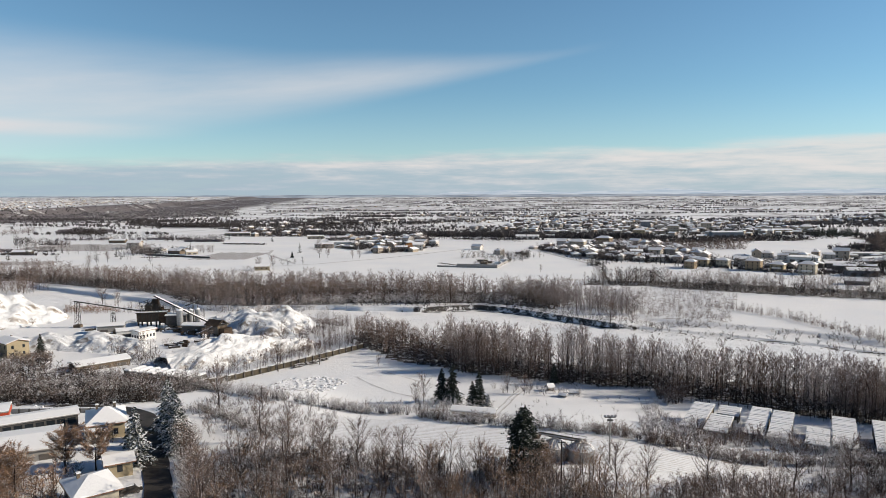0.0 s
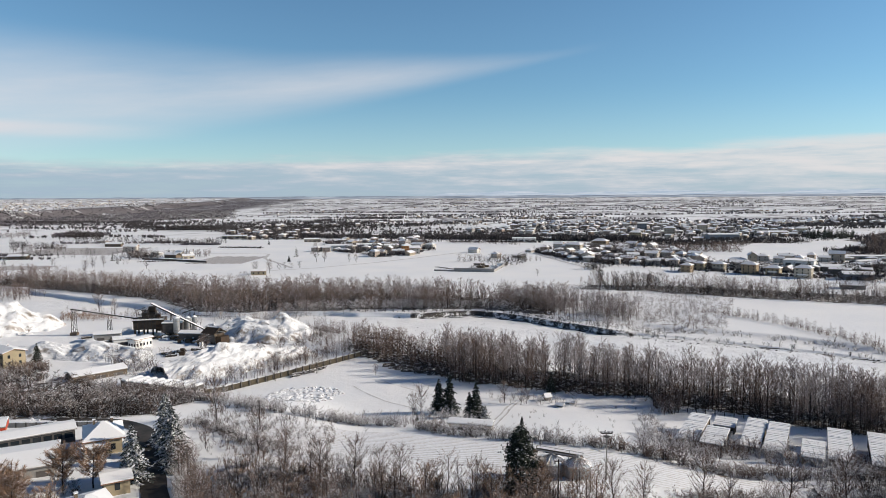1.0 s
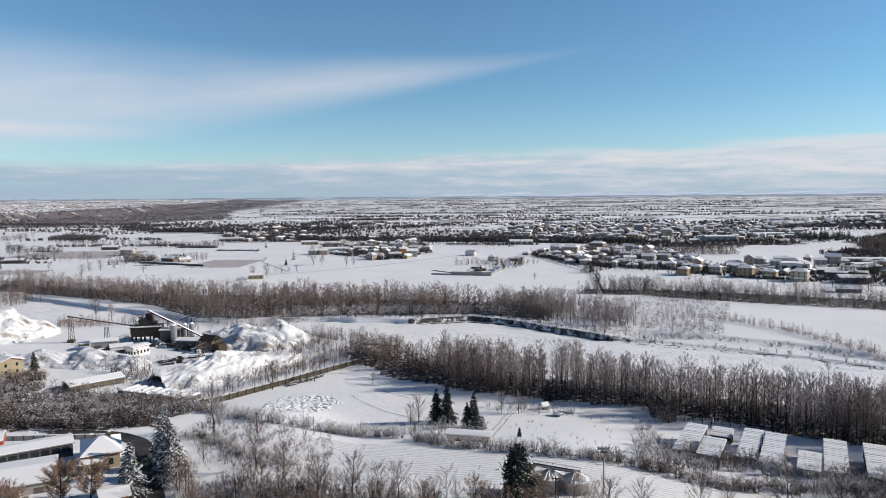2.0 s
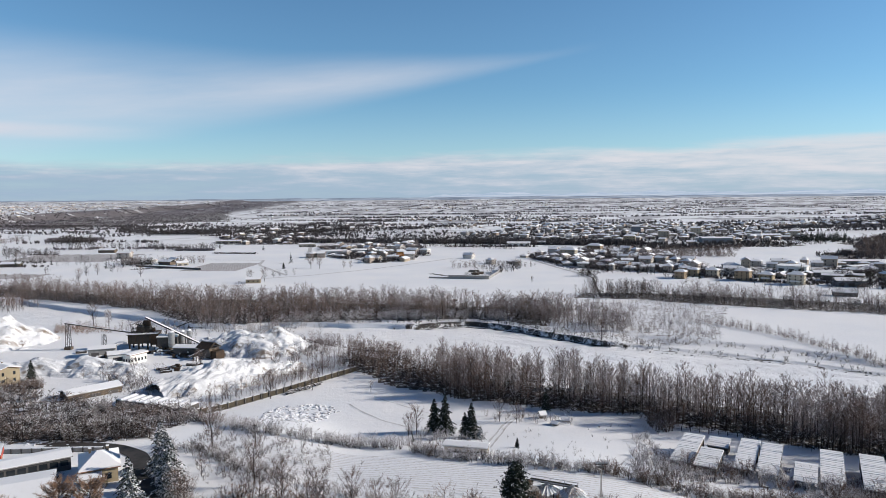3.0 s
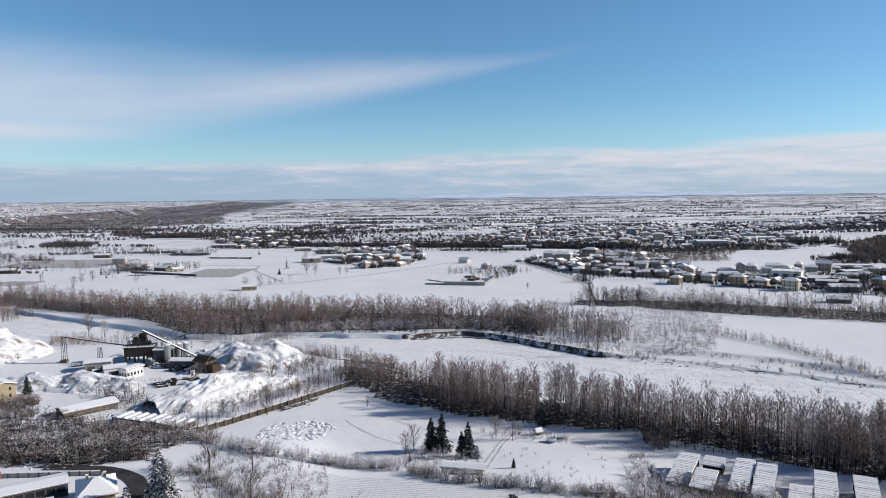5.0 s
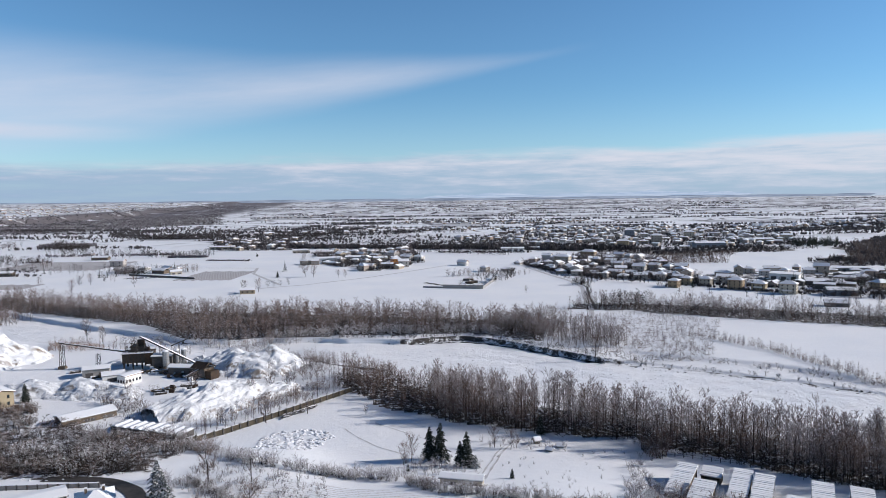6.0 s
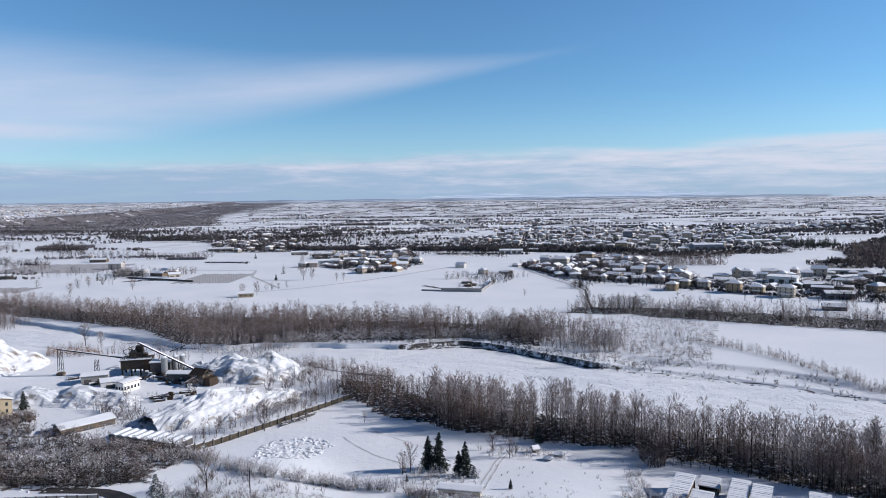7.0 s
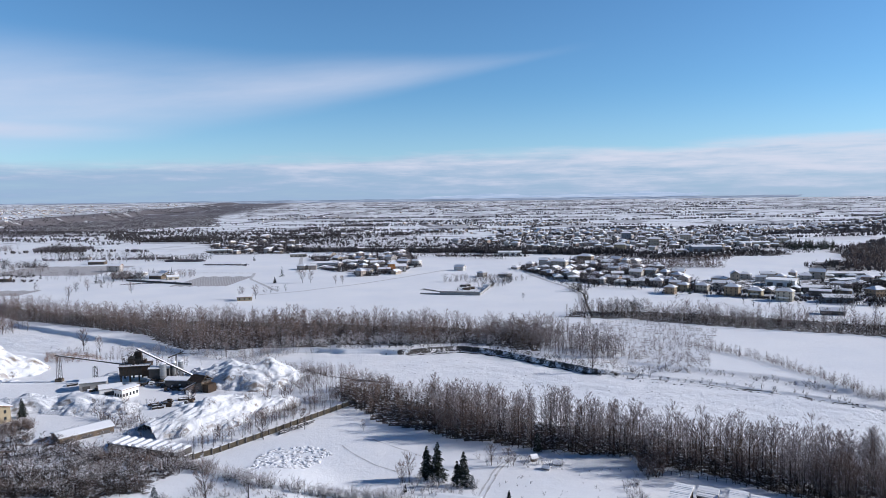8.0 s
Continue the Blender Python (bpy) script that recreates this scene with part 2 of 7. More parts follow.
# ---- mesh helpers ----
def tri_mesh(name, verts, tris, mat, smooth=False, which=None):
    """A mesh straight from arrays of corners and triangles; which: the number of each triangle's material."""
    me = bpy.data.meshes.new(name)
    me.vertices.add(len(verts))
    me.vertices.foreach_set("co", np.asarray(verts, np.float32).ravel())
    me.loops.add(len(tris) * 3)
    me.loops.foreach_set("vertex_index", np.asarray(tris, np.int32).ravel())
    me.polygons.add(len(tris))
    me.polygons.foreach_set("loop_start", np.arange(0, len(tris) * 3, 3, dtype=np.int32))
    me.polygons.foreach_set("use_smooth", np.full(len(tris), smooth))
    for one in mat if isinstance(mat, tuple) else (mat,):
        me.materials.append(one)
    if which is not None and isinstance(mat, tuple):
        me.polygons.foreach_set("material_index", np.asarray(which, np.int32))
    me.update(calc_edges=True)
    return me


def part(name, data, mat, parent, label="", at=None):
    """Links a bmesh or mesh as one object under parent."""
    if isinstance(data, bmesh.types.BMesh):
        bm, data = data, bpy.data.meshes.new(name)
        bm.to_mesh(data)
        bm.free()
    if mat and not data.materials:
        data.materials.append(mat)
    ob = new(name, data)
    ob.parent = parent
    if at is not None:
        ob.matrix_basis = at
    if label:
        tagged(ob, label)
    return ob


def thing(name, m, label, category, group="", kind=""):
    ob = new(name)
    ob.matrix_basis = m
    return tagged(ob, label, category, group, kind)


def box(bm, x0, x1, y0, y1, z0, z1, m=None):
    vs = [bm.verts.new(p) for p in ((x0, y0, z0), (x1, y0, z0), (x1, y1, z0), (x0, y1, z0), (x0, y0, z1), (x1, y0, z1), (x1, y1, z1), (x0, y1, z1))]
    for f in ((3, 2, 1, 0), (4, 5, 6, 7), (0, 1, 5, 4), (1, 2, 6, 5), (2, 3, 7, 6), (3, 0, 4, 7)):
        bm.faces.new([vs[i] for i in f])
    if m is not None:
        bmesh.ops.transform(bm, matrix=m, verts=vs)
    return bm


def boxed(*args, m=None):
    return box(bmesh.new(), *args, m=m)


def beam(bm, a, b, r, sides=4):
    """A straight bar from a to b."""
    a, b = Vector(a), Vector(b)
    m = Matrix.Translation((a + b) / 2) @ (b - a).to_track_quat("Z", "Y").to_matrix().to_4x4()
    bmesh.ops.create_cone(bm, cap_ends=True, segments=sides, radius1=r, radius2=r, depth=(b - a).length, matrix=m)
    return bm


def tube(r0, r1, z0, z1, sides=20):
    bm = bmesh.new()
    bmesh.ops.create_cone(bm, cap_ends=True, segments=sides, radius1=r0, radius2=r1, depth=z1 - z0, matrix=Matrix.Translation((0, 0, (z0 + z1) / 2)))
    return bm


# ---- the lie of the land ----
BANK_X = (-600, -300, -252, -183, -139, -92, -52, -11, 21, 44, 62, 83, 111, 132, 161, 178, 240, 400)
BANK_Y = (600, 495, 460, 420, 388, 389, 386, 383, 388, 372, 353, 332, 323, 312, 293, 276, 235, 160)
NEAR_X = (-600, -300, -200, -140, -92, -70, -42, -15, 20, 60, 95, 140, 200, 400)
NEAR_Y = (500, 415, 385, 362, 352, 345, 325, 292, 266, 248, 232, 210, 180, 80)


def bumps(x, y, size, seed=0.0):
    """Soft irregular waves, about -1 to 1."""
    a = np.sin(x / size + 1.7 * np.sin(y / size * 0.7 + seed)) * np.sin(y / size * 1.1 + 1.3 * np.sin(x / size * 0.6 + 2 * seed))
    b = np.sin(2.3 * x / size + 2.1 + seed) * np.sin(2.9 * y / size + 0.7 + np.sin(x / size))
    return 0.7 * a + 0.3 * b


def step(v, lo, hi):
    t = np.clip((v - lo) / (hi - lo), 0, 1)
    return t * t * (3 - 2 * t)


def far_bank(x):
    """Where the far bank of the river runs."""
    return np.interp(x, BANK_X, BANK_Y) + 1.5 * np.sin(x / 14.3) + 0.8 * np.sin(x / 5.3 + 1) + 0.5 * np.sin(x / 2.9 + 3 * np.sin(x / 9.0))


def land(x, y):
    """Height of the ground."""
    x, y = np.asarray(x, float), np.asarray(y, float)
    far = far_bank(x)
    soft = 1.1 + 3.5 * step(x, 92, 120) + 1.5 * step(-x, 60, 120)
    near = np.interp(x, NEAR_X, NEAR_Y) + 3.0 * bumps(x, y * 0, 11.0, 2.0)
    bed = (1 - step(y, far - soft, far + soft * 0.7)) * step(y, near - 6, near + 8)
    z = -2.5 * bed + bed * (0.34 * bumps(x, y, 4.0, 3.0) + 0.22 * bumps(x + 9, y * 1.6, 9.0, 1.0))
    ledge = far + 15 + 3 * np.sin(x / 11.0)
    z = z - 1.7 * (1 - bed) * step(x, 84, 104) * step(y, far - 4, far + 2) * (1 - step(y, ledge, ledge + 5))
    z = z + 0.10 * bumps(x, y, 9.0) * (1 - bed)
    kx = 0.2 - 0.085 * step(x, 25, 70)
    left = step(-x, 20, 50)
    u = 200.0 + 22.0 * left - y
    top = 22.0 - 9.0 * left
    z = z + top * np.tanh(kx * 0.5 * (u + np.sqrt(u * u + 64.0)) / top)
    # far plain bent upwards to fit the horizon in the camera's view
    z = z + 58.0 * np.clip((y - 1800) / 3150, 0, 1) ** 2
    # the plateau beyond the river valley, behind a steep wooded edge
    edge = 1335 + 45 * np.sin(y / 170.0) + 22 * np.sin(y / 61.0 + 1)
    z = z + 23.0 * step(-x, edge, edge + 75) * step(y, 1700, 1950) * (1 - 0.6 * step(y, 3000, 4800))
    return z


def ground_z(x, y):
    return float(land(x, y))
# ---- ground ----
def spread(dense0, dense1, step0, lo, hi, grow):
    """Grid lines that are dense in the middle and widen outwards."""
    mid = list(np.arange(dense0, dense1 + 0.01, step0))
    out, d = [], step0
    v = dense1
    while v < hi:
        d = min(d * grow, 90)
        v += d
        out.append(min(v, hi))
    inn, d, v = [], step0, dense0
    while v > lo:
        d = min(d * grow, 90)
        v -= d
        inn.append(max(v, lo))
    return np.array(inn[::-1] + mid + out)


def sheet(name, xs, ys, height, mat):
    """A grid whose lines bend along the river bank."""
    gx, gy = np.meshgrid(xs, ys)
    gy = gy + (far_bank(np.clip(gx, -300, 300)) - 380.0) * np.exp(-((gy - 380.0) / 230.0) ** 2)
    verts = np.stack([gx.ravel(), gy.ravel(), height(gx, gy).ravel()], 1)
    i = (np.arange(len(ys) - 1)[:, None] * len(xs) + np.arange(len(xs) - 1)[None, :]).ravel()
    n = len(xs)
    tris = np.concatenate([np.stack([i, i + 1, i + n + 1], 1), np.stack([i, i + n + 1, i + n], 1)])
    return tri_mesh(name, verts, tris, mat, True)


new_ground = new("ground", sheet("ground", np.unique(np.concatenate([spread(-250, 250, 3.2, -3600, 3600, 1.13), np.arange(-1500, -1260, 14.0)])), np.unique(np.concatenate([spread(84, 470, 2.5, -900, 4950, 1.06), 380.0 + np.array([-3.2, -2.0, -1.4, -0.9, -0.4, 0.4, 0.8, 1.3])])), land, GROUND))
tagged(new_ground, "snow-covered river plain with fields and far woods, raised far out to fit the view", "ground", kind="structure")


def ribbon(name, line, width, mat, lift, label, category, wobble=0.4):
    """A strip along a line of plan points, laid on the land."""
    pts = []
    for (x0, y0), (x1, y1) in zip(line, line[1:]):
        k = max(2, int(math.hypot(x1 - x0, y1 - y0) / 2.5))
        pts += [(x0 + (x1 - x0) * j / k, y0 + (y1 - y0) * j / k) for j in range(k)]
    pts.append(line[-1])
    p = np.array(pts)
    for _ in range(3):
        p[1:-1] = (p[:-2] + 2 * p[1:-1] + p[2:]) / 4
    d = np.gradient(p, axis=0)
    d /= np.linalg.norm(d, axis=1)[:, None]
    nrm = np.stack([-d[:, 1], d[:, 0]], 1)
    rows, cols = len(p), 5
    verts = []
    for j in range(rows):
        a = width / 2 + wobble * math.sin(j * 1.7)
        b = width / 2 + wobble * math.sin(j * 1.1 + 2)
        for c in range(cols):
            s = -a + (a + b) * c / (cols - 1)
            x, y = p[j] + nrm[j] * s
            verts.append((x, y, float(land(x, y)) + lift))
    i = (np.arange(rows - 1)[:, None] * cols + np.arange(cols - 1)[None, :]).ravel()
    tris = np.concatenate([np.stack([i, i + cols, i + cols + 1], 1), np.stack([i, i + cols + 1, i + 1], 1)])
    ob = new(name, tri_mesh(name, verts, tris, mat, True))
    return tagged(ob, label, category, kind="structure")


ribbon("road", [(-41.5, 96.0), (-47.4, 110.3), (-53.3, 123.5), (-58.2, 134.0), (-63.0, 144.2), (-68.6, 156.0), (-72.6, 162.8), (-77.5, 167.6), (-83.5, 171.3), (-90.5, 173.4), (-100.0, 173.2)], 4.6, ASPHALT, 0.12, "wet asphalt lane darkened for shade, with slush between snowy verges", "road", 0.12)

# ---- bare trees ----
class Growth:
    """Collects tapered bars as triangles."""

    def __init__(self):
        self.v, self.t, self.fine = [], [], []

    def bar(self, a, b, ra, rb, sides=3):
        a, b = np.asarray(a, float), np.asarray(b, float)
        d = b - a
        d = d / (np.linalg.norm(d) + 1e-9)
        u = np.cross(d, (0.0, 0.0, 1.0) if abs(d[2]) < 0.9 else (1.0, 0.0, 0.0))
        u /= np.linalg.norm(u)
        v = np.cross(d, u)
        k = len(self.v)
        ring = [math.cos(2 * math.pi * i / sides) * u + math.sin(2 * math.pi * i / sides) * v for i in range(sides)]
        self.v += [a + ra * r for r in ring]
        if rb <= 0:
            self.v.append(b)
            self.t += [(k + i, k + (i + 1) % sides, k + sides) for i in range(sides)]
        else:
            self.v += [b + rb * r for r in ring]
            for i in range(sides):
                j = (i + 1) % sides
                self.t += [(k + i, k + j, k + sides + j), (k + i, k + sides + j, k + sides + i)]
        self.fine += [0] * (len(self.t) - len(self.fine))

    def sliver(self, a, b, r, rnd):
        """A twig too fine to show its thickness."""
        a, b = np.asarray(a, float), np.asarray(b, float)
        side = np.cross(b - a, (rnd.uniform(-1, 1), rnd.uniform(-1, 1), rnd.uniform(-0.3, 1)))
        side *= r / (np.linalg.norm(side) + 1e-9)
        k = len(self.v)
        self.v += [a - side, a + side, b]
        self.t.append((k, k + 1, k + 2))
        self.fine.append(1)

    def arrays(self):
        """Corners, triangles, and 1 for each triangle that is a fine twig."""
        self.fine += [1] * (len(self.t) - len(self.fine))
        return np.array(self.v, np.float32), np.array(self.t, np.int32), np.array(self.fine, np.int32)


def bare_tree(seed, h, spread_r, branches, twigs, rise, trunk_r, first=0.22, twig_r=0.035, twig_len=0.16, lean=0.03, stems=1, light=False):
    """Trunk and crown of a leafless tree h high: limbs off the trunk, then twigs off the limbs."""
    rnd = random.Random(seed)
    wood, crown = Growth(), Growth()
    for s in range(stems):
        base = np.array([0.0, 0, 0]) if stems == 1 else np.array([rnd.uniform(-0.5, 0.5), rnd.uniform(-0.5, 0.5), 0])
        tilt = lean if stems == 1 else 0.35
        dx, dy = rnd.uniform(-tilt, tilt), rnd.uniform(-tilt, tilt)
        hs = h * (1 if s == 0 else rnd.uniform(0.65, 0.95))
        knots = [base]
        for i in range(1, 6):
            knots.append(base + np.array([dx * hs * i / 5 + rnd.uniform(-0.02, 0.02) * hs, dy * hs * i / 5 + rnd.uniform(-0.02, 0.02) * hs, hs * i / 5]))
        if light:
            wood.bar(knots[0], knots[3], trunk_r, trunk_r * 0.5)
            wood.bar(knots[3], knots[5], trunk_r * 0.5, 0)
        for i in range(0 if light else 5):
            (wood if i < 3 else crown).bar(knots[i], knots[i + 1], trunk_r * (1 - i / 5.2), trunk_r * (1 - (i + 1) / 5.2) if i < 4 else 0, 5 if i < 3 else 3)
        for b in range(branches):
            f = first + (1 - first) * (b + rnd.random()) / branches * 0.96
            q = f * 5
            i = min(4, int(q))
            start = knots[i] + (knots[i + 1] - knots[i]) * (q - i)
            a = b * 2.4 + rnd.uniform(-1.2, 1.2)
            shape = math.sin(math.pi * min(1, 0.18 + 0.80 * (f - first) / (1 - first))) ** 0.7
            length = spread_r * shape * rnd.uniform(0.7, 1.15)
            out = np.array([math.cos(a), math.sin(a), 0])
            mid_p = start + out * length * 0.55 + np.array([0, 0, length * 0.55 * rise * rnd.uniform(0.6, 1.2)])
            end = mid_p + out * length * 0.45 + np.array([0, 0, length * 0.45 * (rise * 1.3 + rnd.uniform(-0.35, 0.35))])
            r = max(0.025, trunk_r * 0.30 * (1 - f * 0.6))
            if light:
                crown.bar(start, end, r, 0)
                crown.fine[-3:] = [1, 1, 1]
                mid_p = start + (end - start) * 0.55
            else:
                crown.bar(start, mid_p, r, r * 0.65)
                crown.bar(mid_p, end, r * 0.65, 0)
            for _ in range(twigs):
                g = rnd.uniform(0.2, 1.0)
                p = start + (mid_p - start) * g / 0.55 if g < 0.55 else mid_p + (end - mid_p) * (g - 0.55) / 0.45
                way = np.array([out[0] * 0.5 + rnd.uniform(-1, 1), out[1] * 0.5 + rnd.uniform(-1, 1), rise * 0.6 + rnd.uniform(-0.8, 0.9)])
                way /= np.linalg.norm(way)
                crown.sliver(p, p + way * twig_len * h * rnd.uniform(0.5, 1.1), twig_r, rnd)
    return wood.arrays(), crown.arrays()


def bush(seed, h, r, stems, twigs, twig_r, arch=0.45):
    """A many-stemmed shrub: stems that arch outwards into a dome, set with fine twigs."""
    rnd = random.Random(seed)
    g = Growth()
    for s in range(stems):
        a = s * 2.4 + rnd.uniform(-0.6, 0.6)
        n, top = r * rnd.uniform(0.15, 1.0), h * rnd.uniform(0.62, 1.05)
        top *= 1 - 0.35 * (n / r) ** 2
        out = np.array([math.cos(a), math.sin(a), 0.0])
        foot = out * rnd.uniform(0, 0.3 * r)
        bend = foot + out * n * 0.45 + np.array([0, 0, top * 0.72])
        end = foot + out * n * (1 + arch * 0.5) + np.array([0, 0, top * (1 - arch * 0.2 * rnd.random())])
        g.bar(foot, bend, 0.035, 0.022)
        g.bar(bend, end, 0.022, 0)
        for _ in range(twigs):
            q = rnd.uniform(0.15, 1.0)
            p = foot + (bend - foot) * q / 0.6 if q < 0.6 else bend + (end - bend) * (q - 0.6) / 0.4
            way = out * rnd.uniform(-0.2, 0.9) + np.array([rnd.uniform(-0.8, 0.8), rnd.uniform(-0.8, 0.8), rnd.uniform(-0.25, 1.0)])
            way /= np.linalg.norm(way)
            g.sliver(p, p + way * h * rnd.uniform(0.10, 0.26), twig_r * rnd.uniform(0.7, 1.3), rnd)
    return g.arrays()


def conifer(seed, h, r, tiers, per_tier, droop=0.35, sub=3, bulge=False, blade=1.0):
    """A spruce: whorls of drooping boughs, each a ridge with hanging sprays."""
    rnd = random.Random(seed)
    wood, crown = Growth(), Growth()
    wood.bar((0, 0, 0), (0, 0, h * 0.97), h * 0.018, 0.02, 5)
    v, t = crown.v, crown.t
    for i in range(tiers):
        f = (i + 0.5) / tiers
        z = h * (0.06 + 0.93 * f)
        rr = (r * math.sqrt(max(0, 1 - (1.55 * f - 0.62) ** 2)) if bulge else r * (1 - f) ** 0.85) + 0.15
        for k in range(per_tier if f < 0.8 else max(4, per_tier - 3)):
            a = 2 * math.pi * (k + rnd.random() * 0.7) / per_tier + i * 0.9
            length = rr * rnd.uniform(0.42, 1.32)
            out, side = np.array([math.cos(a), math.sin(a), 0]), np.array([-math.sin(a), math.cos(a), 0])
            for s in range(sub):
                w0 = blade * length * rnd.uniform(0.22, 0.36)
                off_a = (s - (sub - 1) / 2) * 0.42
                way = out * math.cos(off_a) + side * math.sin(off_a)
                sd = np.array([-way[1], way[0], 0])
                ls = length * (1 if s == (sub - 1) // 2 else 0.8)
                zz = z + rnd.uniform(-0.03, 0.03) * h
                p0 = np.array([0, 0, zz]) + way * ls * 0.12
                ridge = np.array([0, 0, zz - droop * ls * 0.3]) + way * ls * 0.6
                tip = np.array([0, 0, zz - droop * ls * rnd.uniform(0.8, 1.3)]) + way * ls
                k0 = len(v)
                low_z = np.array([0, 0, -0.22 * ls])
                v += [p0, ridge, tip, ridge + sd * w0 + low_z, ridge - sd * w0 + low_z]
                t += [(k0, k0 + 3, k0 + 1), (k0 + 1, k0 + 3, k0 + 2), (k0, k0 + 1, k0 + 4), (k0 + 1, k0 + 2, k0 + 4)]
    return wood.arrays(), crown.arrays()


def spruce_tree(seed, h, r, whorls, boughs, droop=0.3, sprays=12, sparse=0.25):
    """A spruce with gaps: whorls of uneven boughs, each hung on both sides with short sprays."""
    rnd = random.Random(seed)
    wood, crown = Growth(), Growth()
    wood.bar((0, 0, 0), (0, 0, h * 0.99), h * 0.017, 0.02, 5)
    for i in range(whorls):
        f = (i + rnd.uniform(0.2, 0.8)) / whorls
        z = h * (0.05 + 0.94 * f)
        reach = (r * (1 - f) ** 0.9 + 0.12) * rnd.uniform(0.75, 1.15)
        for k in range(boughs if f < 0.8 else max(4, boughs - 3)):
            if rnd.random() < sparse * (1 - f):
                continue
            a = 2 * math.pi * (k + rnd.random() * 0.8) / boughs + i * 0.9
            n = reach * rnd.uniform(0.55, 1.2)
            out = np.array([math.cos(a), math.sin(a), 0.0])
            side = np.array([-out[1], out[0], 0.0])
            foot = np.array([0, 0, z])
            tip = foot + out * n + np.array([0, 0, -droop * n * rnd.uniform(0.6, 1.4)])
            crown.bar(foot, tip, 0.03, 0)
            for j in range(sprays):
                g = (j + 0.6) / sprays
                p = foot + (tip - foot) * g + np.array([0, 0, 0.12 * n * math.sin(math.pi * g)])
                way = out * 0.75 + side * rnd.choice((-1, 1)) * rnd.uniform(0.4, 1.0) + np.array([0, 0, rnd.uniform(-0.55, 0.08)])
                crown.sliver(p, p + way * rnd.uniform(0.35, 0.62) * (0.35 + 0.5 * n * (1 - 0.5 * g)), rnd.uniform(0.12, 0.21), rnd)
    return wood.arrays(), crown.arrays()


def evergreen(seed, h, r, clumps, leaves):
    """A broad-leaved evergreen: tufts of leaves in an uneven column."""
    rnd = random.Random(seed)
    wood, crown = Growth(), Growth()
    wood.bar((0, 0, 0), (0, 0, h * 0.9), h * 0.016, 0.03, 5)
    for i in range(clumps):
        f = (i + rnd.random()) / clumps
        z = h * (0.04 + 0.93 * f)
        out = r * (0.55 + 0.45 * math.sin(3.1 * min(1, 0.25 + f * 0.8))) * (1 - f ** 5) * rnd.uniform(0.25, 1.0)
        a = i * 2.399 + rnd.uniform(-0.5, 0.5)
        c = np.array([out * math.cos(a), out * math.sin(a), z])
        wood.bar((0, 0, max(0.2, z - 0.8)), c, 0.05, 0.0)
        s = rnd.uniform(0.5, 1.05)
        for _ in range(leaves):
            p = c + np.array([rnd.gauss(0, 0.5), rnd.gauss(0, 0.5), rnd.gauss(0, 0.42)]) * s
            q = p + np.array([rnd.uniform(-1, 1), rnd.uniform(-1, 1), rnd.uniform(-0.7, 0.3)]) * 0.34
            crown.sliver(p, q, 0.15, rnd)
    return wood.arrays(), crown.arrays()


def joined(*arrays):
    vs, ts, fs, k = [], [], [], 0
    for v, t, f in arrays:
        vs.append(v)
        ts.append(t + k)
        fs.append(f)
        k += len(v)
    return np.concatenate(vs), np.concatenate(ts), np.concatenate(fs)


def inside(poly, x, y):
    px, py = np.array(poly).T
    res = np.zeros(len(x), bool)
    j = len(px) - 1
    for i in range(len(px)):
        hit = ((py[i] > y) != (py[j] > y)) & (x < (px[j] - px[i]) * (y - py[i]) / (py[j] - py[i] + 1e-12) + px[i])
        res ^= hit
        j = i
    return res


def strewn(poly, count, rng, clump=0.0, size=14.0):
    """count random places inside a polygon; clump above 0 leaves gaps."""
    lo, hi = np.min(poly, axis=0), np.max(poly, axis=0)
    got = np.zeros((0, 2))
    while len(got) < count:
        p = rng.uniform(lo, hi, (count * 4, 2))
        keep = inside(poly, p[:, 0], p[:, 1])
        if clump:
            keep &= bumps(p[:, 0], p[:, 1], size, 5.0) > rng.uniform(-1, 1, len(p)) * (1 - clump) + clump - 0.6
        got = np.concatenate([got, p[keep]])
    return got[:count]


def along(line, count, width, rng):
    """count places along a line, off it by up to width."""
    line = np.array(line, float)
    seg = np.linalg.norm(np.diff(line, axis=0), axis=1)
    s = np.sort(rng.uniform(0, seg.sum(), count))
    cum = np.concatenate([[0], np.cumsum(seg)])
    return np.stack([np.interp(s, cum, line[:, 0]), np.interp(s, cum, line[:, 1])], 1) + rng.uniform(-width, width, (count, 2))


def planted(places, models, sizes, rng, sink=0.05):
    """One triangle soup of many trees, each turned, scaled and set on the land."""
    vs, ts, fs, k = [], [], [], 0
    zs = land(places[:, 0], places[:, 1])
    for (x, y), z in zip(places, zs):
        v, t, f = models[rng.integers(len(models))]
        a, s = rng.uniform(0, 6.283), rng.uniform(*sizes)
        c, n = math.cos(a) * s, math.sin(a) * s
        m = np.array([[c, -n, 0], [n, c, 0], [0, 0, s * rng.uniform(0.88, 1.12)]], np.float32)
        vs.append(v @ m.T + np.array([x, y, z - sink], np.float32))
        ts.append(t + k)
        fs.append(f)
        k += len(v)
    return np.concatenate(vs), np.concatenate(ts), np.concatenate(fs)


def mixed_wood(name, places, models, sizes, mats, label, category, seed, size=9.0):
    """A wood whose kinds of tree stand in patches."""
    v = bumps(places[:, 0], places[:, 1], size, seed) + np.random.default_rng(seed).uniform(-0.6, 0.6, len(places))
    order = np.argsort(np.argsort(v)) * len(mats) // len(places)
    for i, mat in enumerate(mats):
        wood_stuff(name, places[order == i], models, sizes, mat, label[i], category, seed + 200 * i)


